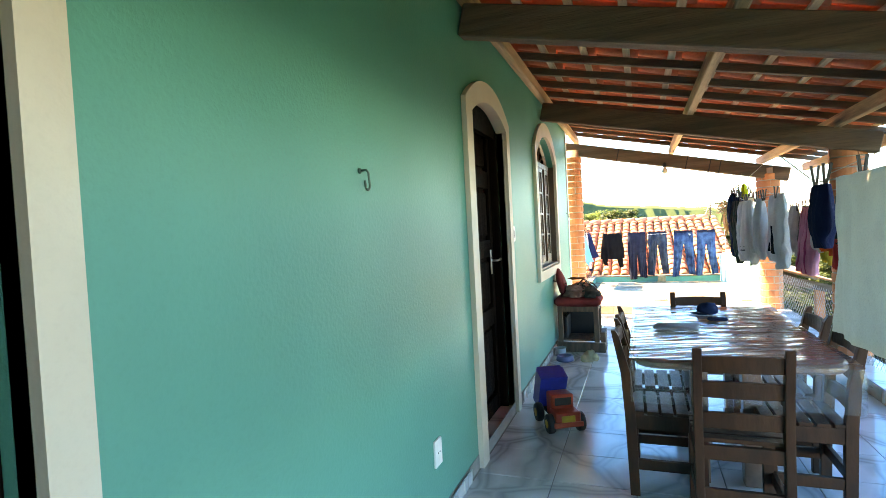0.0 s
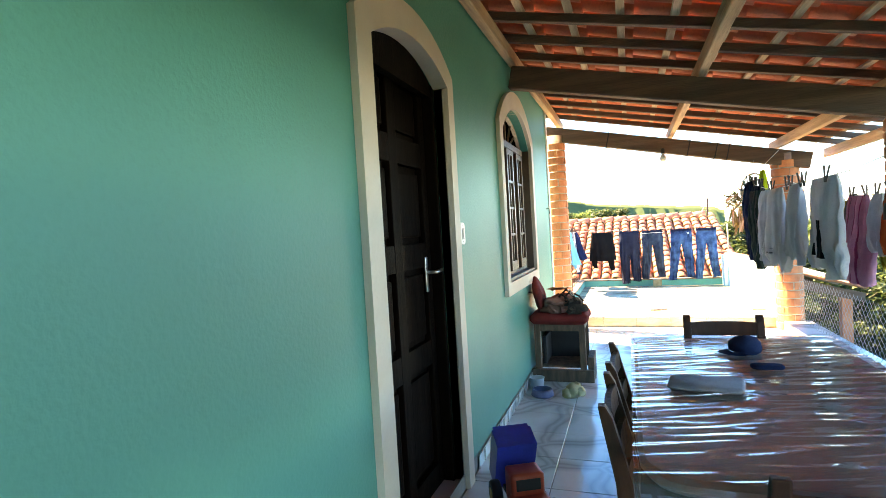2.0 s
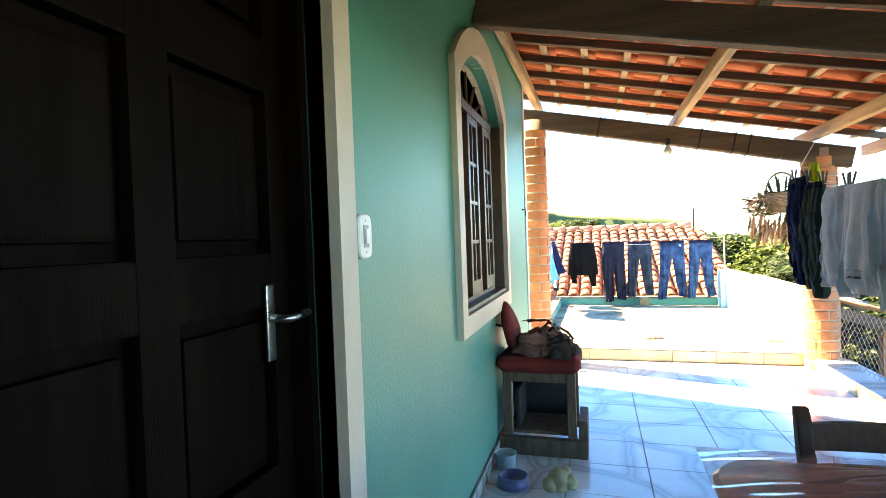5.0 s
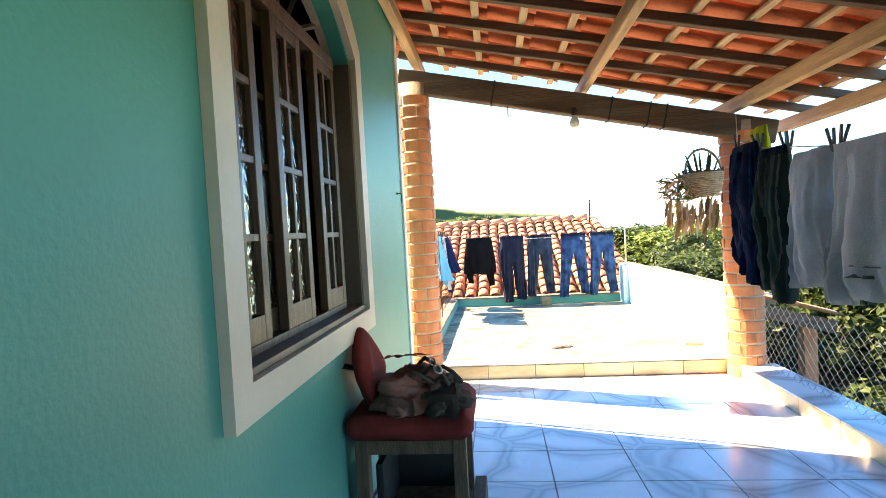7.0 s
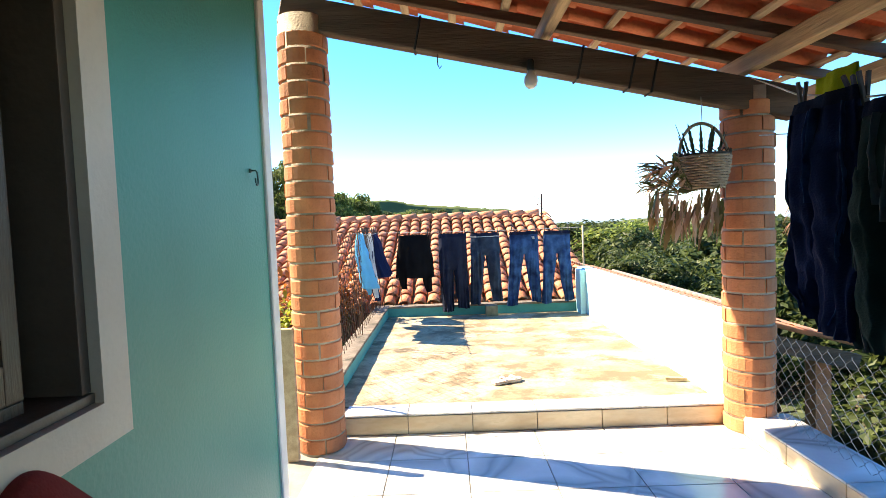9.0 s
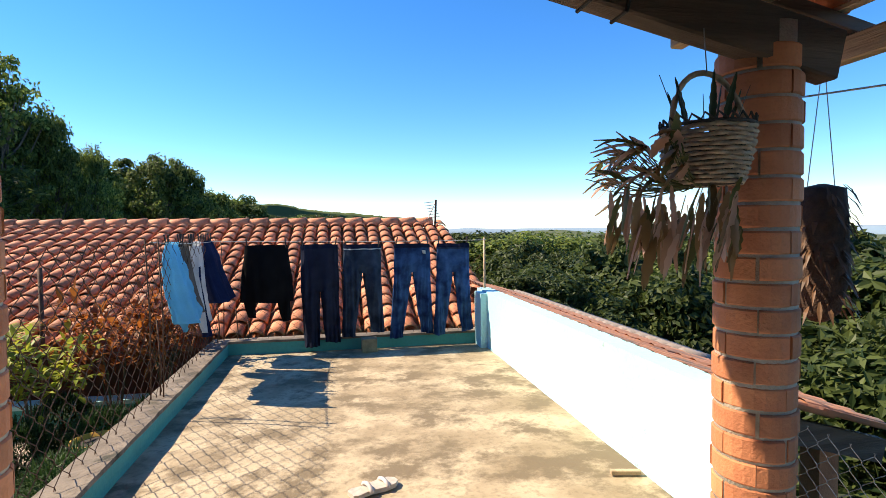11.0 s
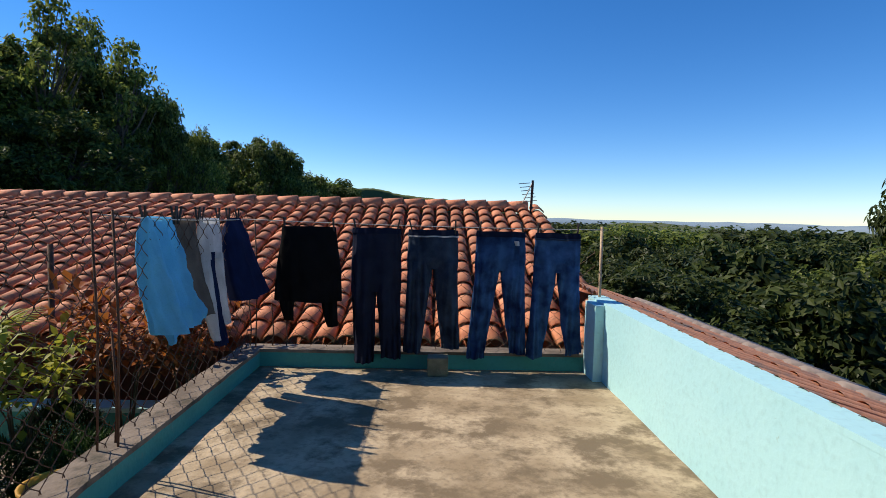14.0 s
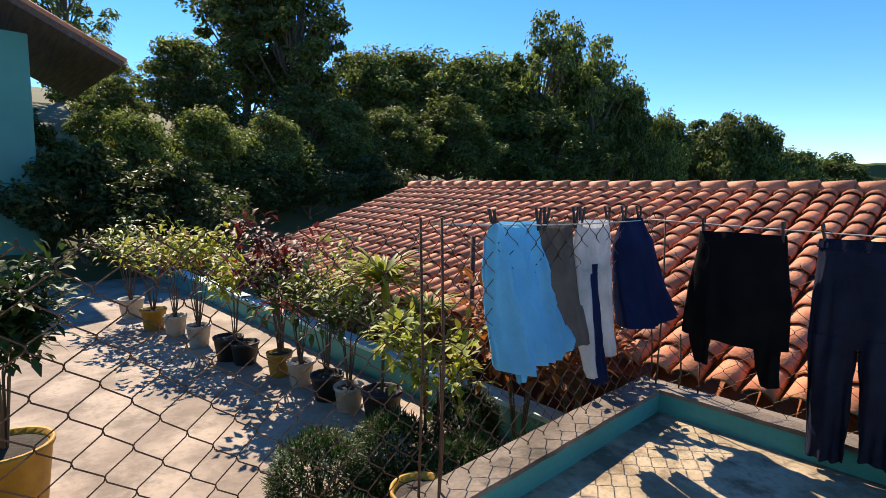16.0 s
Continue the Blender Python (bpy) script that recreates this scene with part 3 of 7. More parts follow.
window_1 = tagged(new("window_1"), "arched wooden window with small hammered-glass panes, one leaf slid open", "", "", "structure")
WX = -0.09
part("window_sill", bbox(-0.155, 0.012, 5.470, 6.605, 0.918, 0.940, 0.004), M_SILL, window_1, "dark brown window sill")
part("window_sill_step", bbox(-0.15, -0.04, 5.494, 6.485, 0.941, 0.965, 0.003), M_JOINERY, window_1)
for a, b in ((5.469, 5.493), (6.578, 6.606)):
    part("jamb", bbox(-0.155, 0.004, a, b, 0.941, 2.0, 0.003), M_SILL, window_1)
part("transom", bbox(-0.145, -0.035, 5.494, 6.485, 1.945, 1.995, 0.004), M_JOINERY, window_1)


def window_leaf(y0, w, x):
    z0, z1, s = 0.966, 1.944, 0.04
    leaf = part("window_leaf", bbox(x - 0.016, x + 0.016, y0, y0 + s, z0, z1, 0.004), M_JOINERY, window_1)
    part("stile", bbox(x - 0.016, x + 0.016, y0 + w - s, y0 + w, z0, z1, 0.004), M_JOINERY, leaf)
    part("rail", bbox(x - 0.015, x + 0.015, y0 + s - 0.002, y0 + w - s + 0.002, z0, z0 + 0.075, 0.004), M_JOINERY, leaf)
    part("rail", bbox(x - 0.015, x + 0.015, y0 + s - 0.002, y0 + w - s + 0.002, z1 - 0.045, z1, 0.004), M_JOINERY, leaf)
    yc = y0 + w / 2
    part("muntin", bbox(x - 0.012, x + 0.012, yc - 0.009, yc + 0.009, z0 + 0.07, z1 - 0.04, 0.003), M_JOINERY, leaf)
    g0, g1 = z0 + 0.075, z1 - 0.045
    for k in (1, 2, 3):
        z = g0 + (g1 - g0) * k / 4
        part("muntin", bbox(x - 0.0125, x + 0.0125, y0 + s - 0.002, y0 + w - s + 0.002, z - 0.010, z + 0.010, 0.003), M_JOINERY, leaf)
    for a, b in ((y0 + s, yc - 0.009), (yc + 0.009, y0 + w - s)):
        for k in range(4):
            g = bmesh.new()
            box(g, x - 0.0035, x + 0.0005, a - 0.003, b + 0.003, g0 + (g1 - g0) * k / 4 + 0.008, g0 + (g1 - g0) * (k + 1) / 4 - 0.008)
            part("pane", g, M_GLASS, leaf, "hammered glass pane").visible_shadow = False


for y0, x in ((5.495, -0.055), (5.693, -0.091), (5.860, -0.055), (6.241, -0.055)):
    window_leaf(y0, 0.245, x)
# fan light
bm = bmesh.new()
pts = [(-0.085, y, arch(y, 5.468, 6.607, 1.99, 2.25) - 0.02) for y in [5.477 + 1.121 * k / 20 for k in range(21)]]
tube(bm, pts, 0.024, 4)
part("arch_frame", bm, M_JOINERY, window_1)
for a in (35, 62, 90, 118, 145):
    yb = 6.035 + 0.495 * math.cos(radians(a))
    bm = bmesh.new()
    tube(bm, [(-0.085, 6.035 + 0.1 * math.cos(radians(a)), 1.98), (-0.085, yb, arch(yb, 5.468, 6.607, 1.99, 2.25) - 0.01)], 0.012, 4)
    part("fan_bar", bm, M_JOINERY, window_1)
bm = bmesh.new()
vs = [bm.verts.new((-0.088, 5.486 + 1.103 * k / 20, arch(5.486 + 1.103 * k / 20, 5.468, 6.607, 1.99, 2.25) - 0.01)) for k in range(21)]
vs = [bm.verts.new((-0.088, 5.486, 1.97))] + vs + [bm.verts.new((-0.088, 6.589, 1.97))]
bm.faces.new(vs)
bmesh.ops.solidify(bm, geom=bm.faces[:], thickness=0.004)
part("pane", bm, M_GLASS, window_1).visible_shadow = False

# ---- fittings on the wall ----
s = thing("light_switch", "white plastic light switch plate on the turquoise wall", "switch", at=(0.0, 4.432, 1.292))
bm = rounded_slab(-0.06, 0.06, -0.04, 0.04, 0.0, 0.013, 0.024, 6, 0.004)
bmesh.ops.transform(bm, matrix=pose(0, 0, 0, 0, 90, 0), verts=bm.verts[:])
part("plate", bm, M_PLASTIC, s)
part("recess", bbox(0.0125, 0.0145, -0.016, 0.016, -0.030, 0.030, 0.0008, 1), mat("grey_plastic", (0.30, 0.30, 0.29), rough=0.4, scale=10), s, "grey switch recess")
part("rocker", bbox(0.013, 0.020, -0.010, 0.010, -0.020, 0.020, 0.003), M_PLASTIC, s)
for z in (-0.042, 0.042):
    bm = bmesh.new()
    lathe(bm, [(0.003, 0.0), (0.003, 0.002), (0.0001, 0.003)], 8)
    bmesh.ops.transform(bm, matrix=pose(0.012, 0, z, 0, 90, 0), verts=bm.verts[:])
    part("screw", bm, M_METAL, s)
s = thing("wall_socket", "white plastic power socket low on the turquoise wall", "socket", at=(0.0, 2.725, 0.345))
part("plate", bbox(0.0, 0.011, -0.04, 0.04, -0.06, 0.06, 0.006, 2), M_PLASTIC, s)
for y in (-0.011, 0.011):
    part("hole", bbox(0.0105, 0.0125, y - 0.003, y + 0.003, -0.004, 0.004, 0.0008, 1), M_BLACK, s)


M_HOOK = mat("dull_green_iron", (0.035, 0.13, 0.105), (0.03, 0.07, 0.055), rough=0.5, scale=30, bump=0.2)


def hammock_hook(at, k):
    h = thing("hammock_hook", "painted iron hammock hook screwed into the wall", "hook", "wall hooks", at)
    bm = bmesh.new()
    lathe(bm, [(0.011 * k, 0.0), (0.011 * k, 0.005), (0.006 * k, 0.008)], 12)
    bmesh.ops.transform(bm, matrix=pose(0, 0, 0, 0, 90, 0), verts=bm.verts[:])
    part("rosette", bm, M_HOOK, h)
    bm = bmesh.new()
    pts = [(0.0, 0, 0), (0.03 * k, 0, 0), (0.036 * k, 0.002, -0.01 * k), (0.037 * k, 0.006, -0.05 * k)]
    for i in range(9):
        a = math.pi * i / 8
        pts.append((0.037 * k, 0.006 - 0.016 * k + 0.016 * k * math.cos(a), -0.055 * k - 0.018 * k * math.sin(a)))
    pts.append((0.037 * k, 0.006 - 0.034 * k, -0.04 * k))
    tube(bm, pts, 0.0045 * k, 8)
    part("hook", bm, M_HOOK, h, smooth=True)


hammock_hook((0.0, 2.165, 1.555), 0.95)
hammock_hook((0.0, 7.585, 1.50), 0.8)

# ---- table and chairs ----
TX0, TX1, TY0, TY1, TZ = 0.84, 1.67, 3.03, 4.56, 0.72


table = thing("dining_table", "dark wooden dining table with rounded corners", "table", at=(0, 0, 0))
part("tabletop", rounded_slab(TX0, TX1, TY0, TY1, TZ - 0.04, TZ, 0.13), M_TABLE, table)
for x in (TX0 + 0.26, TX1 - 0.34):
    for y in (TY0 + 0.42, TY1 - 0.50):
        part("leg", bbox(x, x + 0.08, y, y + 0.08, 0.0, TZ - 0.04, 0.008), M_TABLE, table)
for x in (TX0 + 0.285, TX1 - 0.315):
    part("apron", bbox(x, x + 0.025, TY0 + 0.50, TY1 - 0.50, TZ - 0.13, TZ - 0.041, 0.003), M_TABLE, table)
for y in (TY0 + 0.445, TY1 - 0.475):
    part("apron", bbox(TX0 + 0.34, TX1 - 0.34, y, y + 0.025, TZ - 0.131, TZ - 0.041, 0.003), M_TABLE, table)

# clear plastic cover, creased on the top and hanging over the ends
M_PLAST = glass_mat("clear_plastic", (0.96, 0.96, 0.96), 0.03, ior=1.04)
film = M_PLAST.node_tree.nodes["Principled BSDF"]
film.inputs["Transmission Weight"].default_value = 0.94
film.inputs["Coat Weight"].default_value = 1.0
film.inputs["Coat IOR"].default_value = 1.75
film.inputs["Coat Roughness"].default_value = 0.05
bm = bmesh.new()
nx, ny, over = 80, 190, 0.20
x0, x1, y0, y1 = TX0 - 0.014, TX1 + 0.014, TY0 - over, TY1 + 0.02
rows = []
for j in range(ny + 1):
    row = []
    for i in range(nx + 1):
        fx, fy = i / nx, j / ny
        x, y = x0 + (x1 - x0) * fx, y0 + (y1 - y0) * fy
        n = noise.noise((x * 2.2 + y * 0.6, y * 11.0 - x * 2.5, 1.7)) + 0.5 * noise.noise((x * 6, y * 23 - x * 9, 4.1))
        z = TZ + 0.004 + 0.009 * (1.1 + n) * (0.55 + 0.6 * noise.noise((x * 2.2, y * 1.8, 9))) + 0.0045 * noise.noise((x * 5, y * 42 - x * 11, 2.2))
        if y < TY0 - 0.012:
            t = (TY0 - 0.012 - y)
            z = TZ + 0.006 - t
            y = TY0 - 0.016 - 0.012 * (1 + noise.noise((x * 9, t * 3, 2))) - 0.03 * t
        row.append(bm.verts.new((x, y, z)))
    rows.append(row)
for a, b in zip(rows, rows[1:]):
    for i in range(nx):
        bm.faces.new((a[i], a[i + 1], b[i + 1], b[i]))
cover = solid("plastic_table_cover", bm, M_PLAST, "creased clear plastic cover lying over the dining table", "table cover", smooth=True)
cover.visible_shadow = False


def dining_chair(at, rz, first=None):
    """Ladder-back chair; its back is at y = 0 and it faces +y."""
    if first:
        return copy_thing(first, pose(*at, 0, 0, rz))
    c = thing("dining_chair", "reddish-brown wooden ladder-back chair tucked under the table", "chair", "chairs round the table", at, rz)
    W, H, D = 0.36, 0.81, 0.36
    for x in (-W / 2, W / 2 - 0.035):
        bm = bmesh.new()
        prev = None
        pts = [(0.012, 0.0, 0.045), (0.0, 0.40, 0.05), (-0.012, 0.60, 0.045), (-0.045, H - 0.03, 0.032), (-0.05, H, 0.02)]
        for y, z, d in pts:
            ring = [bm.verts.new(p) for p in ((x, y, z), (x + 0.035, y, z), (x + 0.035, y + d, z), (x, y + d, z))]
            if prev:
                for k in range(4):
                    bm.faces.new((prev[k], prev[(k + 1) % 4], ring[(k + 1) % 4], ring[k]))
            else:
                bm.faces.new(ring[::-1])
            prev = ring
        bm.faces.new(prev)
        bevelled(bm, 0.005)
        part("back_post", bm, M_CHAIR, c)
        part("leg", bbox(x, x + 0.035, D - 0.04, D, 0.0, 0.40, 0.005), M_CHAIR, c)
        part("side_rail", bbox(x + 0.004, x + 0.031, 0.05, D - 0.04, 0.33, 0.40, 0.004), M_CHAIR, c)
        part("stretcher", bbox(x + 0.006, x + 0.029, 0.05, D - 0.04, 0.13, 0.18, 0.004), M_CHAIR, c)
    for z, y in ((0.71, -0.034), (0.60, -0.010), (0.47, 0.004)):
        bm = bmesh.new()
        ring = []
        for k in range(9):
            f = k / 8
            x = -W / 2 + 0.03 + (W - 0.06) * f
            b = 0.012 * (1 - (2 * f - 1) ** 2)
            ring.append([bm.verts.new(p) for p in ((x, y + 0.012 - b, z), (x, y + 0.03 - b, z), (x, y + 0.024 - b, z + 0.065 + b * 0.4), (x, y + 0.006 - b, z + 0.065 + b * 0.4))])
        for a, b in zip(ring, ring[1:]):
            for q in range(4):
                bm.faces.new((a[q], a[(q + 1) % 4], b[(q + 1) % 4], b[q]))
        bm.faces.new(ring[0])
        bm.faces.new(ring[-1][::-1])
        part("back_slat", bm, M_CHAIR, c)
    for y in (0.012, D - 0.035):
        part("cross_rail", bbox(-W / 2 + 0.03, W / 2 - 0.03, y, y + 0.025, 0.335, 0.395, 0.004), M_CHAIR, c)
    part("cross_rail", bbox(-W / 2 + 0.03, W / 2 - 0.03, 0.018, 0.04, 0.16, 0.21, 0.004), M_CHAIR, c)
    for k in range(5):
        y = 0.035 + k * 0.066
        part("seat_slat", bbox(-W / 2 + 0.002, W / 2 - 0.002, y, y + 0.052, 0.401, 0.418, 0.004), M_CHAIR, c)
    return c


chair = dining_chair((1.25, 2.93, 0), 0)
for at, rz in (((0.79, 3.41, 0), -90), ((0.79, 3.87, 0), -90), ((1.73, 3.41, 0), 90), ((1.73, 3.87, 0), 90), ((1.26, 4.66, 0), 180)):
    dining_chair(at, rz, chair)

# ---- on the table ----
M_NAVY = cloth_mat("navy_cloth", (0.018, 0.035, 0.085))
cap = thing("baseball_cap", "dark blue cloth cap lying on the plastic table cover", "cap", at=(1.27, 4.22, TZ + 0.02), rz=200)
cap.scale = (0.68, 0.68, 0.62)
bm = bmesh.new()
lathe(bm, [(0.088, 0.0), (0.093, 0.025), (0.086, 0.06), (0.06, 0.088), (0.02, 0.10), (0.0005, 0.101)], 20)
for v in bm.verts:
    v.co += Vector((0.008, 0.008, -0.012)) * noise.noise(v.co * 18)
part("crown", bm, M_NAVY, cap, smooth=True)
bm = bmesh.new()
v0 = [bm.verts.new((0.085 * math.cos(a), 0.085 * math.sin(a), 0.006)) for a in [radians(-65 + 130 * k / 12) for k in range(13)]]
v1 = [bm.verts.new((0.155 * math.cos(a) + 0.005, 0.10 * math.sin(a), 0.004 - 0.012 * abs(math.sin(a)))) for a in [radians(-75 + 150 * k / 12) for k in range(13)]]
for k in range(12):
    bm.faces.new((v0[k], v0[k + 1], v1[k + 1], v1[k]))
bmesh.ops.solidify(bm, geom=bm.faces[:], thickness=0.004)
part("peak", bm, M_NAVY, cap, smooth=True)
bm = bmesh.new()
lathe(bm, [(0.008, 0.0), (0.006, 0.005), (0.0005, 0.006)], 8, (0, 0, 0.1))
part("button", bm, M_NAVY, cap)
bm = rounded_slab(-0.115, 0.115, -0.07, 0.07, 0, 0.019, 0.02, 5, 0.009)
for v in bm.verts:
    v.co.z += 0.006 * noise.noise(v.co * 20)
    v.co = pose(1.06, 3.70, TZ + 0.018, 0, 0, -10) @ v.co
solid("folded_cloth", bm, cloth_mat("grey_flannel", (0.40, 0.39, 0.40)), "folded grey cloth on the plastic table cover", "cloth", smooth=True)
solid("face_mask", rounded_slab(1.24, 1.35, 3.93, 3.985, TZ + 0.018, TZ + 0.032, 0.02, 4, 0.005), M_NAVY, "small folded dark blue cloth on the table", "cloth", smooth=True)

# ---- by the wall: old seat with bag, bowl, tub, toy ----
M_OLDWOOD = mat("old_grey_wood", (0.14, 0.082, 0.05), (0.07, 0.042, 0.028), rough=0.8, scale=5, fine=30, bump=0.5, stretch=(5, 5, 1), local=True)
M_RED = cloth_mat("faded_red_cloth", (0.22, 0.032, 0.028), trans=0.02)
st = thing("wooden_stool", "old dark wooden box stool with a faded red padded seat", "stool", at=(0.04, 6.20, 0))
SW, SD, SH = 0.42, 0.40, 0.50
for x in (0.0, SW - 0.05):
    for y in (0.0, SD - 0.05):
        part("leg", bbox(x, x + 0.05, y, y + 0.05, 0.045, SH - 0.02, 0.005), M_OLDWOOD, st)
for y in (0.006, SD - 0.03):
    part("rail", bbox(0.05, SW - 0.05, y, y + 0.024, SH - 0.08, SH - 0.021, 0.003), M_OLDWOOD, st)
for x in (0.004, SW - 0.03):
    part("rail", bbox(x, x + 0.024, 0.05, SD - 0.05, SH - 0.08, SH - 0.021, 0.003), M_OLDWOOD, st)
part("shelf", bbox(0.01, SW - 0.01, 0.05, SD - 0.01, 0.10, 0.118, 0.003), M_OLDWOOD, st)
part("back_board", bbox(0.05, SW - 0.05, SD - 0.03, SD - 0.015, 0.12, SH - 0.08, 0.002), M_BLACK, st)
part("base_board", bbox(-0.03, SW + 0.06, -0.03, 0.02, 0.0, 0.10, 0.006), M_OLDWOOD, st)
part("side_block", bbox(SW + 0.01, SW + 0.06, 0.025, 0.30, 0.0, 0.20, 0.006), M_OLDWOOD, st)
bm = rounded_slab(-0.03, SW + 0.03, -0.04, SD + 0.02, SH - 0.02, SH + 0.075, 0.05, 5, 0.03)
bmesh.ops.subdivide_edges(bm, edges=bm.edges[:], cuts=2, use_grid_fill=True)
for v in bm.verts:
    v.co.z += 0.012 * noise.noise(v.co * 9)
    v.co.x += 0.008 * noise.noise(v.co * 7 + Vector((3, 0, 0)))
part("cushion", bm, M_RED, st, "faded red padded cushion", True)
part("crate", bbox(0.06, 0.09, 0.06, 0.36, 0.13, 0.36, 0.01), M_BLACK, st, "dark box under the stool")
# crumpled clothes on it
M_PINKISH = cloth_mat("dusty_pink_cloth", (0.34, 0.15, 0.12), trans=0.02)
M_BROWNC = cloth_mat("grey_brown_cloth", (0.10, 0.075, 0.065), trans=0.02)


def crumple(x, y, z, rx, ry, h, seed, material, name, label, amp=0.35):
    bm = bmesh.new()
    bmesh.ops.create_icosphere(bm, subdivisions=5, radius=1.0)
    for v in bm.verts:
        d = v.co.copy()
        k = 1 - 0.16 * abs(noise.noise(d * 6.5 + Vector((seed, 2, 0)))) + amp * noise.noise(d * 1.7 + Vector((seed, 0, 0))) + amp * 0.7 * (0.5 - abs(noise.noise(d * 4.2 + Vector((0, seed, 0))))) + 0.05 * noise.noise(d * 11)
        zz = d.z * h * k
        v.co = Vector((x + d.x * rx * k, y + d.y * ry * k, z + max(zz, -0.25 * h) + 0.2 * h))
    return solid(name, bm, material, label, "clothes", smooth=True)


crumple(0.24, 6.33, SH + 0.085, 0.17, 0.15, 0.10, 3.0, M_PINKISH, "crumpled_shirt", "crumpled dusty-pink cloth heaped on the stool")
crumple(0.36, 6.30, SH + 0.085, 0.10, 0.12, 0.075, 8.0, M_BROWNC, "crumpled_bag", "grey-brown bag with loose straps on the stool", 0.5)


def drape(name, label, material, at, rz, w, ln, seed, over=0.0, tilt=0.0, fold=0.02):
    """A loose piece of cloth lying on the heap, w by ln, its last stretch hanging over an edge."""
    bm = bmesh.new()
    nu, nv = 18, 24
    rows = []
    for j in range(nv + 1):
        row = []
        for i in range(nu + 1):
            u, v = (i / nu - 0.5) * w, j / nv * ln
            z = fold * (noise.noise((u * 22 + seed, v * 7, seed)) + 0.6 * noise.noise((u * 40, v * 16 + seed, 3)))
            y = v
            if over and v > ln - over:
                t = v - (ln - over)
                y = ln - over + 0.25 * t + z
                z = -0.95 * t
            row.append(bm.verts.new((u * (1 + 0.25 * v / ln), y, z)))
        rows.append(row)
    for a, b in zip(rows, rows[1:]):
        for i in range(nu):
            bm.faces.new((a[i], a[i + 1], b[i + 1], b[i]))
    bmesh.ops.solidify(bm, geom=bm.faces[:], thickness=0.003)
    bmesh.ops.transform(bm, matrix=pose(*at, tilt, 0, rz), verts=bm.verts[:])
    return solid(name, bm, material, label, "cloth", smooth=True)


M_TAN = cloth_mat("tan_canvas", (0.30, 0.13, 0.07), trans=0.02)
drape("tan_flap", "tan canvas flap lying over the heap of clothes", M_TAN, (0.22, 6.40, SH + 0.245), 190, 0.15, 0.17, 2.0, 0.0, 14, 0.012)
drape("grey_band", "grey cloth band across the heap of clothes", cloth_mat("slate_cloth", (0.085, 0.09, 0.10), trans=0.02), (0.14, 6.28, SH + 0.215), 100, 0.05, 0.16, 5.0, 0.0, 12, 0.01)
drape("pink_sleeve", "dusty pink sleeve trailing over the cushion edge", M_PINKISH, (0.26, 6.30, SH + 0.165), 165, 0.09, 0.20, 7.0, 0.07, -10, 0.015)
drape("grey_tongue", "grey-brown cloth tongue hanging over the cushion edge", M_BROWNC, (0.38, 6.27, SH + 0.17), 185, 0.09, 0.19, 9.0, 0.09, -8, 0.012)
pil = bmesh.new()
bmesh.ops.create_icosphere(pil, subdivisions=4, radius=1.0)
for v in pil.verts:
    d = v.co.copy()
    q = Vector((d.x * 0.04, math.copysign(abs(d.y) ** 0.5, d.y) * 0.15, math.copysign(abs(d.z) ** 0.5, d.z) * 0.15))
    q.x *= 1 + 0.4 * noise.noise(q * 14)
    v.co = pose(0.075, 6.37, SH + 0.20, 38, -14, 4) @ q
solid("red_pillow", pil, M_RED, "faded red pillow leaning on the wall", "pillow", smooth=True)
for k, (x, y, z) in enumerate(((0.36, 6.24, 0.225), (0.33, 6.30, 0.245), (0.40, 6.30, 0.21), (0.30, 6.22, 0.215))):
    bm = bmesh.new()
    tube(bm, [(x - 0.06, y + 0.05, SH + z - 0.03), (x - 0.02, y + 0.01, SH + z + 0.012), (x + 0.02, y - 0.02, SH + z - 0.005), (x + 0.05, y - 0.03 + 0.02 * k, SH + z - 0.05)], 0.008, 6)
    solid("bag_strap", bm, M_BROWNC, "dark webbing strap lying on the bag", "strap", "bag straps", True)
for k, (x, y, z) in enumerate(((0.37, 6.22, 0.235), (0.345, 6.27, 0.25))):
    bm = bmesh.new()
    tube(bm, [(0.014 * math.cos(a), 0.02 * math.sin(a), 0) for a in [2 * math.pi * i / 12 for i in range(13)]], 0.004, 5)
    bmesh.ops.transform(bm, matrix=pose(x, y, SH + z, 40, 20 * k, 30), verts=bm.verts[:])
    solid("bag_buckle", bm, M_METAL, "small metal strap buckle on the bag", "buckle", smooth=True)
bl = bmesh.new()
lathe(bl, [(0.075, 0.0), (0.088, 0.01), (0.075, 0.055), (0.066, 0.055), (0.055, 0.02), (0.0005, 0.018)], 24, (0.155, 5.79, 0.0))
solid("pet_bowl", bl, mat("blue_plastic", (0.10, 0.13, 0.26), rough=0.4, scale=12, bump=0.03), "blue plastic pet bowl on the tiles", "bowl", smooth=True)
bl = bmesh.new()
lathe(bl, [(0.045, 0.0), (0.05, 0.002), (0.058, 0.085), (0.062, 0.088), (0.055, 0.086), (0.045, 0.006), (0.0005, 0.005)], 20, (0.085, 5.98, 0.0))
solid("plastic_tub", bl, mat("translucent_tub", (0.45, 0.50, 0.52), rough=0.35, scale=12, bump=0.03), "pale translucent plastic tub beside the wall", "tub", smooth=True)
M_PLUSH = cloth_mat("cream_plush", (0.50, 0.40, 0.24), trans=0.03)
bm = bmesh.new()
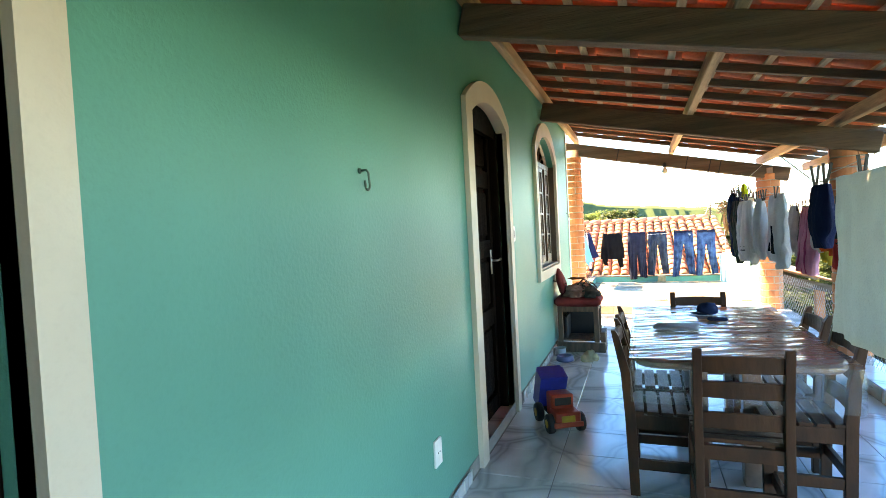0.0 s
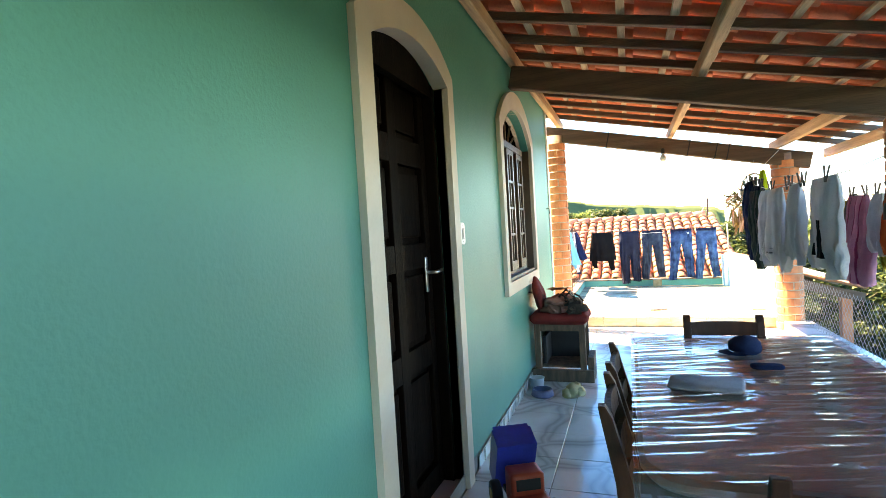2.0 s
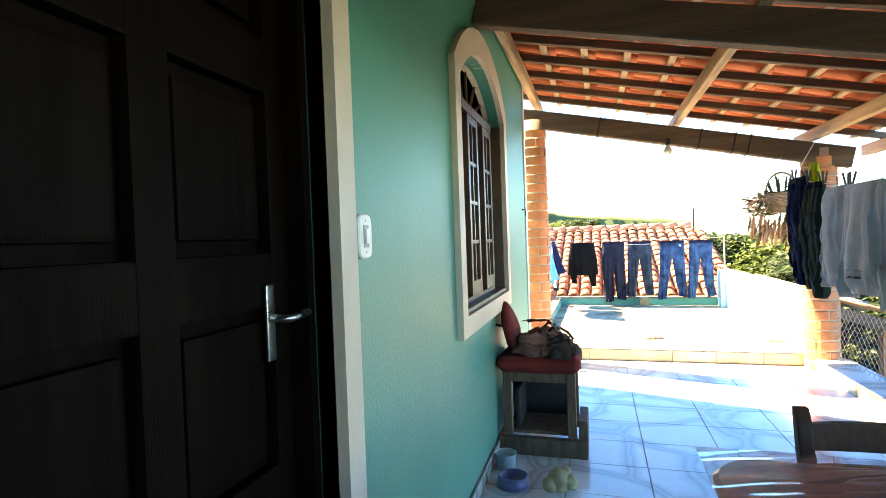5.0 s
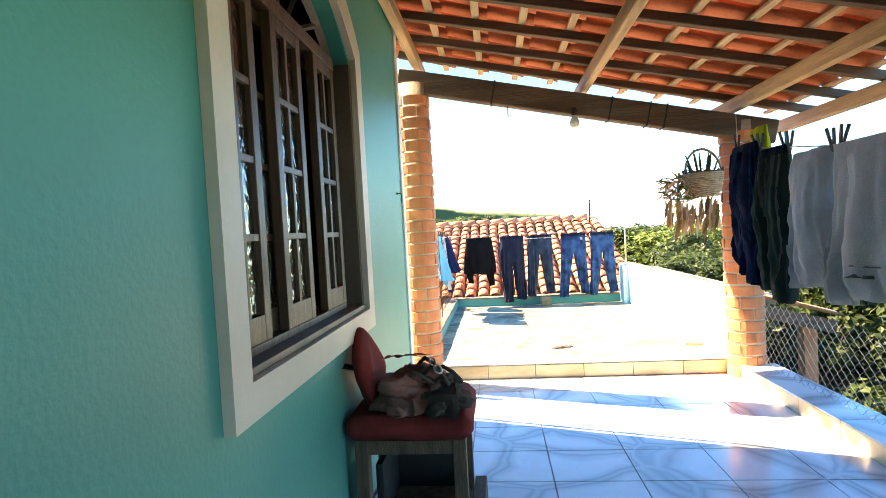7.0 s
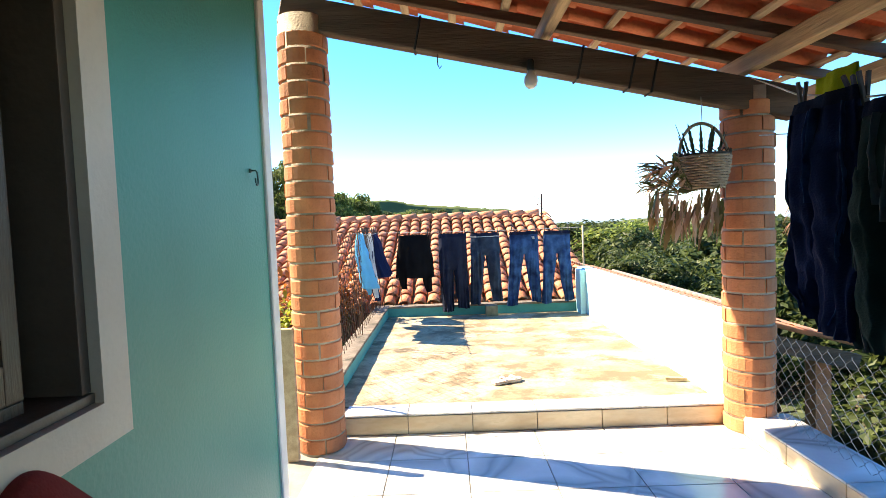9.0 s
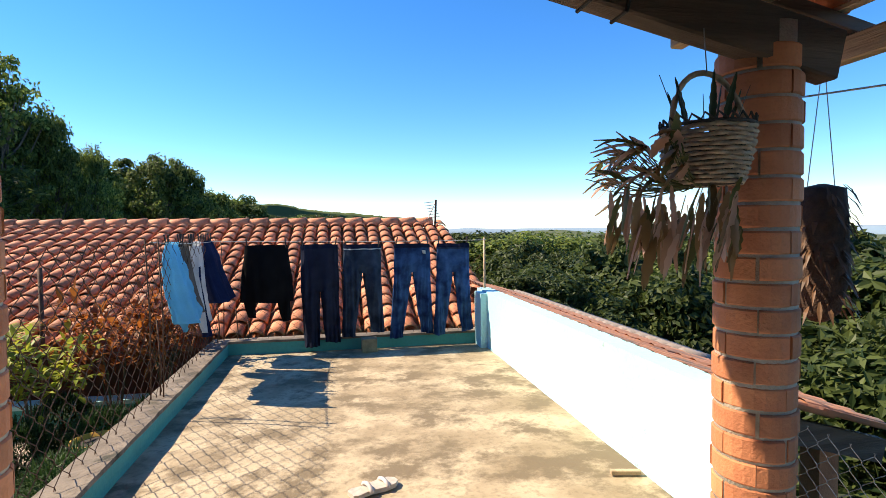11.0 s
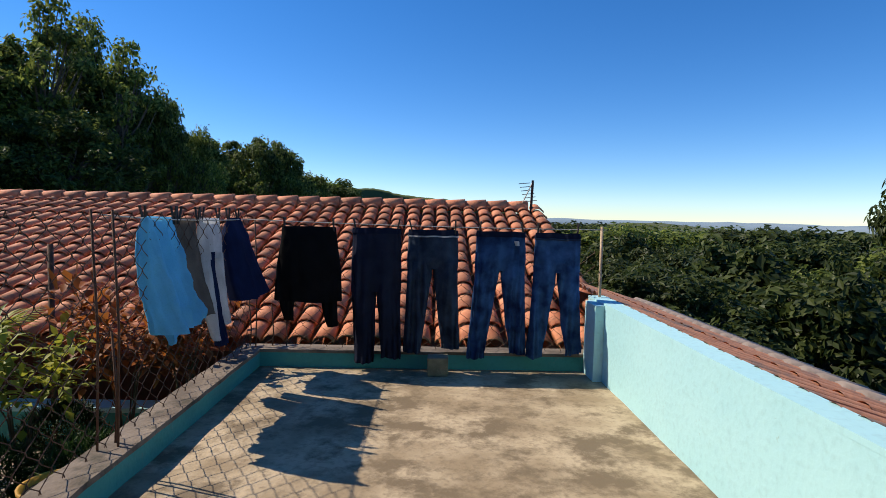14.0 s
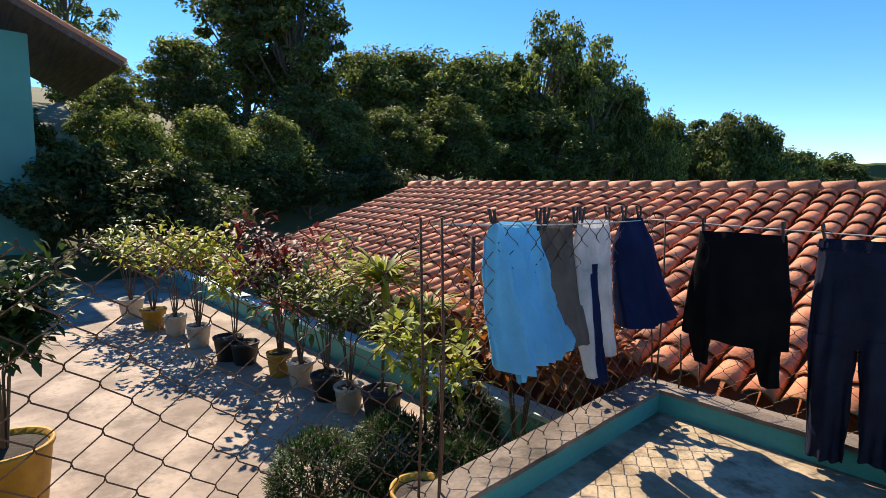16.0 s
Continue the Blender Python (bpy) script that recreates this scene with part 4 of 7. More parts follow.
for cx, cy, cz, r in ((0.39, 5.80, 0.045, 0.062), (0.345, 5.77, 0.035, 0.04), (0.44, 5.79, 0.045, 0.04), (0.415, 5.82, 0.085, 0.028)):
    s0 = bmesh.ops.create_icosphere(bm, subdivisions=3, radius=r, matrix=Matrix.Translation((cx, cy, cz)))
    for v in s0["verts"]:
        v.co += (v.co - Vector((cx, cy, cz))) * 0.25 * noise.noise(v.co * 40)
        v.co.z = max(v.co.z, 0.001)
solid("plush_toy", bm, M_PLUSH, "cream plush toy lying on the tiles", "toy", smooth=True)

# toy dump truck, its blue bed tipped up
M_BLUE = mat("blue_toy_plastic", (0.012, 0.06, 0.50), rough=0.35, scale=10, bump=0.03)
M_REDP = mat("red_toy_plastic", (0.50, 0.055, 0.02), rough=0.4, scale=10, bump=0.03)
M_YEL = mat("yellow_toy_plastic", (0.55, 0.33, 0.03), rough=0.4, scale=10, bump=0.03)
tr = thing("toy_truck", "red and blue plastic toy dump truck with its bed tipped up", "toy truck", at=(0.335, 4.08, 0), rz=-62)
part("chassis", bbox(-0.17, 0.17, -0.055, 0.055, 0.06, 0.085, 0.006), M_BLACK, tr)
body = part("hood", bbox(0.07, 0.19, -0.085, 0.085, 0.075, 0.145, 0.015, 3), M_REDP, tr, "red bonnet", True)
part("cab", bbox(-0.02, 0.10, -0.075, 0.075, 0.085, 0.235, 0.02, 3), M_REDP, tr, "red cab", True)
part("windscreen", bbox(0.099, 0.104, -0.055, 0.055, 0.165, 0.215, 0.002, 1), M_BLACK, tr)
part("grille", bbox(0.188, 0.194, -0.045, 0.045, 0.085, 0.125, 0.002, 1), M_YEL, tr, "yellow sticker")
part("bumper", bbox(0.185, 0.205, -0.095, 0.095, 0.055, 0.085, 0.006), M_REDP, tr)
bed = bmesh.new()
box(bed, -0.13, 0.13, -0.095, 0.095, 0.0, 0.012)
box(bed, -0.13, 0.13, -0.095, -0.085, 0.012, 0.11)
box(bed, -0.13, 0.13, 0.085, 0.095, 0.012, 0.11)
box(bed, 0.12, 0.13, -0.085, 0.085, 0.012, 0.13)
bmesh.ops.transform(bed, matrix=pose(-0.10, 0, 0.185, 0, -66, 0), verts=bed.verts[:])
part("tipping_bed", bed, M_BLUE, tr, "blue tipping bed")
for x in (0.125, -0.11):
    for y in (-0.10, 0.10):
        w = bmesh.new()
        lathe(w, [(0.03, -0.022), (0.056, -0.022), (0.062, -0.014), (0.062, 0.014), (0.056, 0.022), (0.03, 0.022)], 20)
        bmesh.ops.transform(w, matrix=pose(x, y, 0.062, 90, 0, 0), verts=w.verts[:])
        wh = part("wheel", w, M_BLACK, tr, "black plastic wheel", True)
        w = bmesh.new()
        lathe(w, [(0.029, -0.024), (0.020, -0.026), (0.020, 0.026), (0.029, 0.024)], 12)
        bmesh.ops.transform(w, matrix=pose(x, y, 0.062, 90, 0, 0), verts=w.verts[:])
        part("hub", w, M_YEL, wh)
ball = bmesh.new()
bmesh.ops.create_icosphere(ball, subdivisions=3, radius=0.1, matrix=Matrix.Translation((2.27, 5.45, 0.1)))
for f in ball.faces:
    f.material_index = 1 if noise.cell(((f.calc_center_median() - Vector((2.27, 5.45, 0.1))) * 14)) > 0.45 else 0
solid("football", ball, [M_PLASTIC, M_BLACK], "scuffed black and white football by the curb", "ball", smooth=True)


# ---- washing lines ----
def sag(a, b, d, n=14):
    a, b = Vector(a), Vector(b)
    return [a.lerp(b, k / n) - Vector((0, 0, 4 * d * (k / n) * (1 - k / n))) for k in range(n + 1)]


def cord(name, pts, r, label, material=None):
    bm = bmesh.new()
    tube(bm, pts, r, 5)
    return solid(name, bm, material or M_ROPE, label, "washing line", "washing lines", True)


cord("washing_line", sag((-0.08, 11.90, 1.17), (2.44, 11.90, 1.15), 0.012), 0.003, "thin cord strung along the terrace parapet")
cord("washing_line", sag((-0.10, 10.34, 1.20), (-0.08, 11.90, 1.17), 0.015), 0.003, "thin cord strung along the terrace fence")
cord("washing_line", [(2.40, 8.36, 1.98), (1.90, 7.22, 1.63), (1.87, 6.90, 1.55), (1.87, 6.40, 1.482), (1.87, 5.60, 1.482), (1.93, 5.05, 1.50), (2.36, 4.0, 1.75)], 0.003, "thin cord strung along the inner side of the porch")
cord("washing_line", [(2.42, 8.30, 1.66), (2.27, 6.5, 1.42), (2.25, 5.8, 1.38), (2.25, 5.0, 1.385), (2.40, 3.9, 1.55)], 0.003, "thin cord strung between the porch pillars")
cord("washing_line", [(1.50, 3.37, 1.60), (1.55, 3.05, 1.45), (1.58, 2.85, 1.45), (1.62, 1.9, 1.47), (1.70, -1.2, 1.75)], 0.003, "thin cord strung beside the table")


def garment(name, label, at, rz, pieces, material, seed, fold=0.012, group="washing on the line", blow=0.0, hem=1.0):
    """Cloth hanging from a line: flattened tubes; each piece is a list of rows (centre x, drop, half width, half depth)."""
    g = thing(name, label, "clothes", group, at, rz)
    for pname, rows, mt in pieces:
        bm = bmesh.new()
        n, steps = 64, 6
        full = []
        for a, b in zip(rows, rows[1:]):
            for k in range(steps):
                full.append([a[i] + (b[i] - a[i]) * k / steps for i in range(4)])
        full.append(list(rows[-1]))
        rings = []
        for cx, cz, w, d in full:
            ring = []
            for k in range(n):
                a = 2 * math.pi * k / n
                x = cx + w * math.copysign(abs(math.cos(a)) ** 0.8, math.cos(a))
                f = noise.noise((x * 16 + seed, cz * 2.2, seed)) + 0.5 * noise.noise((x * 30 + cz * 6, cz * 5 + seed, 2.0)) + 0.28 * noise.noise((x * 12, cz * 26 + x * 9, seed + 4)) + 1.7 * (0.28 - abs(noise.noise((x * 25 + seed * 1.7, cz * 1.3, seed))))
                y = d * math.sin(a) + fold * f * (0.4 + abs(cz) * 1.2) - blow * cz * abs(cz) * 1.6
                z = -cz + 0.006 * noise.noise((x * 12, cz * 8, seed)) + 0.03 * hem * noise.noise((x * 6, seed, 3)) * max(cz, 0)
                ring.append(bm.verts.new((x + 0.004 * noise.noise((cz * 14, k, seed)), y, z)))
            rings.append(ring)
        for u, v in zip(rings, rings[1:]):
            for k in range(n):
                bm.faces.new((u[k], u[(k + 1) % n], v[(k + 1) % n], v[k]))
        part(pname, bm, mt or material, g, "", True)
    return g


def trousers(name, label, at, rz, w, length, material, seed, splay=0.02, rise=0.27, leg=0.075, twist=0.0, group="washing on the line", edge=None, patch=None, piping=None):
    h = w / 2
    seat = [(0, 0.0, h * 0.98, 0.018), (0, 0.045, h, 0.03), (0, rise * 0.7, h * 1.04, 0.045), (0, rise, h * 1.03, 0.04)]
    legs = []
    for s in (-1, 1):
        c = s * h * 0.50
        e = s * (h * 0.50 + splay) + twist
        drop = length - 0.03 * (s > 0)
        legs.append(("leg", [(c, rise - 0.05, h * 0.50, 0.045), (c + (e - c) * 0.12, rise + 0.06, h * 0.49, 0.05), (c + (e - c) * 0.32, rise + (length - rise) * 0.28, h * 0.46, 0.045), (c + (e - c) * 0.62, rise + (length - rise) * 0.6, leg * 1.12, 0.036), (e, drop - 0.04, leg, 0.028), (e, drop, leg * 0.98, 0.024)], None))
    wb = [("waistband", [(0, -0.004, h * 1.0, 0.026), (0, 0.034, h * 1.03, 0.034)], M_BAND), ("seat", seat, None)]
    if edge:
        wb.append(("waist_edge", [(0, 0.036, h * 1.035, 0.037), (0, 0.046, h * 1.035, 0.039)], edge))
    if patch:
        wb.append(("back_patch", [(h * 0.62, 0.06, 0.022, 0.044), (h * 0.66, 0.095, 0.018, 0.05)], patch))
    if piping:
        for s in (-1, 1):
            wb.append(("piping", [(s * h * 0.80, 0.03, 0.004, 0.026), (s * h * 0.84, rise, 0.004, 0.043), (s * h * 0.80, rise + (length - rise) * 0.5, 0.004, 0.040), (s * (h * 0.5 + splay) + twist, length - 0.03, 0.004, 0.030)], piping))
        for c, ln in ((-0.012, 0.30), (0.016, 0.26)):
            wb.append(("drawstring", [(c, 0.03, 0.004, 0.048), (c * 1.4, ln * 0.5, 0.004, 0.056), (c, ln, 0.005, 0.058)], piping))
    return garment(name, label, at, rz, wb + legs, material, seed, 0.032, group)


M_BAND = cloth_mat("dark_indigo_denim", (0.012, 0.018, 0.04), trans=0.01)
M_DENIM1 = cloth_mat("charcoal_denim", (0.019, 0.024, 0.045), trans=0.01)
M_DENIM2 = cloth_mat("grey_blue_denim", (0.036, 0.058, 0.092), (0.015, 0.025, 0.045), trans=0.01)
M_DENIM3 = cloth_mat("blue_denim", (0.03, 0.092, 0.22), (0.008, 0.022, 0.066), trans=0.01)
M_DENIM4 = cloth_mat("faded_blue_denim", (0.042, 0.12, 0.26), (0.012, 0.036, 0.10), trans=0.01)
M_BLACKC = cloth_mat("black_cloth", (0.008, 0.008, 0.009), trans=0.01)
M_SKY = cloth_mat("sky_blue_cotton", (0.15, 0.53, 0.78), (0.115, 0.46, 0.72), trans=0.35)
M_TAUPE = cloth_mat("taupe_cotton", (0.17, 0.135, 0.11))
M_LGREY = cloth_mat("light_grey_jersey", (0.62, 0.63, 0.65), trans=0.35)
M_SHEET = cloth_mat("off_white_sheet", (0.55, 0.54, 0.50), trans=0.35)
M_WHITEC = cloth_mat("white_cotton", (0.66, 0.66, 0.66), (0.56, 0.56, 0.57), trans=0.3)
M_SHEETG = cloth_mat("grey_green_sheet", (0.74, 0.72, 0.65), (0.68, 0.66, 0.60), trans=0.48)
M_PINK = cloth_mat("pink_cloth", (0.74, 0.32, 0.42), trans=0.35)
M_ROSE = cloth_mat("rose_stripe", (0.55, 0.10, 0.20), trans=0.3)
M_YELC = cloth_mat("yellow_cloth", (0.60, 0.42, 0.06), trans=0.3)
M_ORNG = cloth_mat("orange_cloth", (0.62, 0.11, 0.03), trans=0.3)
M_REDC = cloth_mat("red_cloth", (0.45, 0.03, 0.03), trans=0.2)
M_GREENC = cloth_mat("dark_green_cloth", (0.030, 0.050, 0.045), trans=0.1)
M_NAVYC = cloth_mat("deep_navy_cloth", (0.010, 0.019, 0.060), trans=0.02)
M_PRINT = cloth_mat("faded_grey_print", (0.16, 0.16, 0.17), trans=0.05)
M_LIME = cloth_mat("lime_cloth", (0.42, 0.50, 0.03), trans=0.2)

# along the far parapet
FY = 11.90
trousers("jeans", "charcoal jeans pegged to the washing line", (0.832, FY, 1.125), 0, 0.335, 0.94, M_DENIM1, 1.3, 0.012, rise=0.44, leg=0.070, twist=0.015)
trousers("jeans", "worn grey-blue jeans pegged to the washing line", (1.225, FY, 1.12), 0, 0.345, 0.87, M_DENIM2, 4.1, 0.05, rise=0.27, leg=0.063, edge=M_LGREY)
trousers("jeans", "blue jeans with dark waist pegged to the washing line", (1.70, FY, 1.12), 0, 0.345, 0.90, M_DENIM3, 7.7, 0.062, rise=0.27, leg=0.063, twist=-0.01, patch=M_WHITEC)
trousers("jeans", "faded blue jeans pegged to the washing line", (2.10, FY, 1.115), 0, 0.315, 0.88, M_DENIM4, 9.2, 0.058, rise=0.27, leg=0.060, edge=M_DENIM2)
garment("black_shirt", "black long-sleeved shirt hung by its hem", (0.36, FY, 1.13), 0, [
    ("body", [(0, 0, 0.185, 0.02), (0, 0.06, 0.19, 0.035), (0, 0.30, 0.225, 0.05), (0, 0.52, 0.235, 0.05)], None),
    ("sleeve", [(-0.15, 0.48, 0.06, 0.035), (-0.15, 0.58, 0.045, 0.03), (-0.135, 0.66, 0.035, 0.02)], None),
    ("sleeve", [(0.14, 0.48, 0.06, 0.035), (0.15, 0.60, 0.05, 0.03), (0.17, 0.70, 0.035, 0.02)], None)], M_BLACKC, 3.3, 0.02)
# along the terrace fence
garment("sky_blue_sheet", "sky blue cotton cloth pegged by one edge", (-0.11, 10.82, 1.19), 90, [
    ("cloth", [(-0.02, 0, 0.15, 0.01), (-0.02, 0.1, 0.165, 0.03), (0.02, 0.3, 0.19, 0.05), (0.065, 0.50, 0.235, 0.06), (0.07, 0.55, 0.235, 0.06)], None),
    ("corner", [(-0.02, 0.49, 0.06, 0.02), (-0.03, 0.60, 0.04, 0.012), (-0.03, 0.62, 0.03, 0.008)], None)], M_SKY, 5.5, 0.045, blow=0.17)
garment("taupe_shirt", "taupe cotton shirt pegged on the line", (-0.12, 11.10, 1.18), 90, [("body", [(0, 0, 0.12, 0.012), (0.0, 0.2, 0.14, 0.03), (0.02, 0.55, 0.16, 0.03)], None)], M_TAUPE, 8.1, 0.015, blow=0.15)
garment("sports_trousers", "light grey sports trousers with navy panels", (-0.11, 11.38, 1.18), 90, [
    ("seat", [(0, 0, 0.14, 0.015), (0, 0.1, 0.15, 0.03), (0.0, 0.24, 0.155, 0.035)], None),
    ("leg", [(-0.08, 0.22, 0.075, 0.03), (-0.08, 0.5, 0.06, 0.025), (-0.05, 0.72, 0.05, 0.02)], M_LGREY),
    ("panel", [(-0.02, 0.20, 0.05, 0.038), (-0.02, 0.5, 0.055, 0.034), (0.0, 0.76, 0.045, 0.026)], M_NAVYC),
    ("leg", [(0.09, 0.22, 0.07, 0.03), (0.10, 0.45, 0.06, 0.025), (0.11, 0.66, 0.05, 0.02)], M_LGREY)], M_LGREY, 2.2, 0.014, blow=0.08)
garment("navy_shorts", "navy shorts pegged on the line", (-0.10, 11.74, 1.18), 90, [("body", [(0, 0, 0.10, 0.015), (0.02, 0.12, 0.17, 0.06), (0.05, 0.52, 0.25, 0.09)], None)], M_NAVYC, 6.4, 0.02, blow=0.22)

# on the inner porch line
AX = 1.87
trousers("track_trousers", "deep navy track trousers pegged on the porch line", (AX, 7.06, 1.585), 86, 0.27, 0.68, M_NAVYC, 1.9, -0.01, rise=0.22, leg=0.085, piping=M_DENIM3)
trousers("track_trousers", "dark green track trousers pegged on the porch line", (AX, 6.81, 1.53), 88, 0.25, 0.67, M_GREENC, 5.9, 0.0, rise=0.22, leg=0.07, piping=M_PRINT)
garment("lime_shirt", "lime green shirt hung behind the navy trousers", (1.99, 7.18, 1.69), 80, [("body", [(0, 0, 0.11, 0.015), (0, 0.1, 0.11, 0.03), (0.02, 0.45, 0.10, 0.03), (0.02, 0.58, 0.09, 0.02)], None)], M_LIME, 6.6, 0.02)


def hung_shirt(name, label, x, y, z, w, ln, mt, seed, marks=()):
    """A shirt pegged by its hem, its sleeves hanging at the bottom."""
    return garment(name, label, (x, y, z), 90, [
        ("body", [(0, 0, w, 0.012), (0, 0.05, w * 0.98, 0.03), (0, ln * 0.35, w * 0.96, 0.045), (0, ln * 0.75, w * 1.04, 0.05), (0, ln * 0.93, w * 0.8, 0.035)], None),
        ("sleeve", [(-w * 0.72, ln * 0.66, w * 0.30, 0.035), (-w * 0.92, ln * 0.85, w * 0.27, 0.03), (-w * 0.85, ln * 1.02, w * 0.24, 0.015)], None),
        ("sleeve", [(w * 0.72, ln * 0.66, w * 0.30, 0.035), (w * 0.95, ln * 0.83, w * 0.27, 0.03), (w * 0.9, ln * 0.98, w * 0.24, 0.015)], None)] + [
        ("print", [(cx, za, hw, 0.050), (cx, zb, hw, 0.056)], pm) for cx, za, zb, hw, pm in marks], mt, seed, 0.032)


hung_shirt("t_shirt", "light grey cotton shirt pegged by its hem", AX, 6.52, 1.485, 0.135, 0.58, M_LGREY, 2.1)
hung_shirt("t_shirt", "pale grey shirt with a faded print", AX - 0.03, 6.13, 1.475, 0.20, 0.58, M_WHITEC, 8.7, [(0.0, 0.42, 0.425, 0.13, M_PRINT), (0.02, 0.45, 0.462, 0.09, M_PRINT)])
hung_shirt("t_shirt", "off-white cotton shirt pegged by its hem", AX, 5.75, 1.475, 0.10, 0.50, M_WHITEC, 4.9)
hung_shirt("t_shirt", "white shirt with a black printed block", AX + 0.04, 5.36, 1.49, 0.19, 0.56, M_WHITEC, 6.3, [(-0.03, 0.24, 0.46, 0.05, M_BLACKC), (0.04, 0.38, 0.45, 0.02, M_BLACKC)])
# on the outer porch line
BXL = 2.25
hung_shirt("t_shirt", "cream cotton shirt pegged by its hem", BXL, 6.32, 1.41, 0.11, 0.46, M_SHEET, 3.4)
hung_shirt("t_shirt", "yellow cotton shirt hanging low on the line", BXL + 0.05, 6.16, 1.36, 0.12, 0.52, M_YELC, 1.4)
hung_shirt("t_shirt", "taupe cotton shirt pegged by its hem", BXL + 0.02, 6.02, 1.40, 0.07, 0.40, M_TAUPE, 5.2)
garment("pink_trousers", "pink striped trousers pegged on the line", (BXL, 5.89, 1.385), 90, [
    ("body", [(0, 0, 0.15, 0.015), (0, 0.06, 0.15, 0.03), (0, 0.3, 0.165, 0.05), (0.0, 0.57, 0.19, 0.05)], None)] + [
    ("stripe", [(cx, 0.0, 0.008, 0.015 * q), (cx, 0.06, 0.008, 0.03 * q + 0.002), (cx * 1.05, 0.3, 0.009, 0.05 * q + 0.002), (cx * 1.2, 0.565, 0.010, 0.05 * q + 0.002)], M_ROSE) for cx, q in ((-0.09, 0.88), (0.0, 1.0), (0.09, 0.88))], M_PINK, 7.5, 0.03)
hung_shirt("t_shirt", "white and yellow shirt pegged by its hem", BXL, 5.60, 1.38, 0.07, 0.36, M_WHITEC, 9.4)
hung_shirt("t_shirt", "yellow cotton shirt hanging low on the line", BXL + 0.06, 5.58, 1.32, 0.085, 0.40, M_YELC, 2.9)
hung_shirt("t_shirt", "orange printed shirt pegged by its hem", BXL, 5.39, 1.38, 0.11, 0.37, M_ORNG, 6.9, [(0.0, 0.06, 0.15, 0.05, M_TAUPE)])
garment("red_shirt", "black printed shirt with red lower half", (BXL, 5.10, 1.375), 90, [("body", [(0, 0, 0.10, 0.012), (0, 0.15, 0.11, 0.03), (0, 0.28, 0.11, 0.035)], M_BLACKC), ("hem", [(0.03, 0.24, 0.115, 0.038), (0.05, 0.46, 0.12, 0.03)], None), ("print", [(0.0, 0.10, 0.05, 0.033), (0.0, 0.13, 0.05, 0.035)], M_LGREY)], M_REDC, 4.4, 0.015)
# beside the table
garment("blue_shorts", "dark navy shorts pegged on the line beside the table", (1.545, 2.97, 1.435), 84, [("body", [(0, 0, 0.09, 0.02), (0, 0.10, 0.105, 0.035), (0.0, 0.16, 0.09, 0.035), (-0.01, 0.24, 0.045, 0.02)], None)], M_NAVYC, 3.9, 0.02)
garment("pale_sheet", "pale grey-green sheet hung over the line", (1.575, 2.39, 1.455), 91, [("cloth", [(0, 0, 0.48, 0.010), (0, 0.04, 0.48, 0.02), (0, 0.3, 0.485, 0.03), (0, 0.56, 0.49, 0.035)], None)], M_SHEETG, 12.2, 0.022)

# clothes pegs
bm = bmesh.new()
for s in (-1, 1):
    v = box(bm, -0.005, 0.005, -0.004, 0.004, -0.045, 0.05)
    bmesh.ops.transform(bm, matrix=pose(0, s * 0.007, 0, s * -7, 0, 0), verts=v)
PEG = mesh_of("clothes_peg", bm, mat("dark_peg", (0.05, 0.04, 0.035), rough=0.6, scale=30))


def peg(x, y, z, rz=0.0, tilt=0.0):
    p = tagged(new("clothes_peg", PEG), "small dark clothes peg clipped on the washing line", "clothes peg", "clothes pegs")
    p.matrix_world = pose(x, y, z, 0, tilt, rz)


R = random.Random(9)
for x in (0.19, 0.53, 0.68, 0.98, 1.07, 1.38, 1.55, 1.85, 1.96, 2.24):
    peg(x, FY, 1.142, 0, R.uniform(-15, 15))
for y in (10.67, 10.95, 11.0, 11.22, 11.27, 11.50, 11.66, 11.82):
    peg(-0.105, y, 1.195, 90, R.uniform(-15, 15))
for y in (7.16, 6.96, 6.92, 6.72, 6.68, 6.40, 6.34, 5.95, 5.86, 5.66, 5.58, 5.20):
    peg(AX, y, 1.50 + max(0.0, y - 6.4) * 0.14, 90, R.uniform(-25, 25))
for y in (6.40, 6.20, 6.0, 5.78, 5.62, 5.46, 5.32, 5.18, 5.02):
    peg(BXL, y, 1.40, 90, R.uniform(-30, 30))
for x, y in ((1.545, 3.03), (1.55, 2.92), (1.59, 2.70), (1.60, 2.2)):
    peg(x, y, 1.465, 90, R.uniform(-20, 20))

# ---- chain-link fences ----
def chain_link(name, a, b, h, w, d, r, label, wob=0.012):
    """Wire diamonds w wide and d high on the vertical plane from a to b."""
    a, b = Vector(a), Vector(b)
    ln = (b - a).length
    u = (b - a) / ln
    nrm = Vector((-u.y, u.x, 0)).normalized()
    bm = bmesh.new()
    rise = d / w
    for s in (-1, 1):
        k = -int(h / rise / w) - 1 if s > 0 else 0
        while k * w < ln + (h / rise if s < 0 else 0):
            pts = []
            steps = int(h / (d / 2))
            for i in range(steps + 1):
                z = i * d / 2
                x = k * w + s * z / rise
                if 0 <= x <= ln:
                    off = nrm * (wob * noise.noise((x * 3, z * 3, 1.0)) + s * r) + Vector((0, 0, 1)) * 0.5 * wob * noise.noise((x * 4, z * 4, 7.0)) + u * wob * noise.noise((x * 3.5, z * 3.5, 3.0))
                    q = a + u * x + Vector((0, 0, z)) + off
                    pts += [q - Vector((0, 0, 0.07 * d)) - u * s * 0.02 * w, q + Vector((0, 0, 0.07 * d)) + u * s * 0.02 * w]
            if len(pts) > 1:
                tube(bm, pts, r, 3)
            k += 1
    return tagged(solid(name, bm, M_RUST if r > 0.0016 else M_WIRE, label, "fence"), kind="stuff")


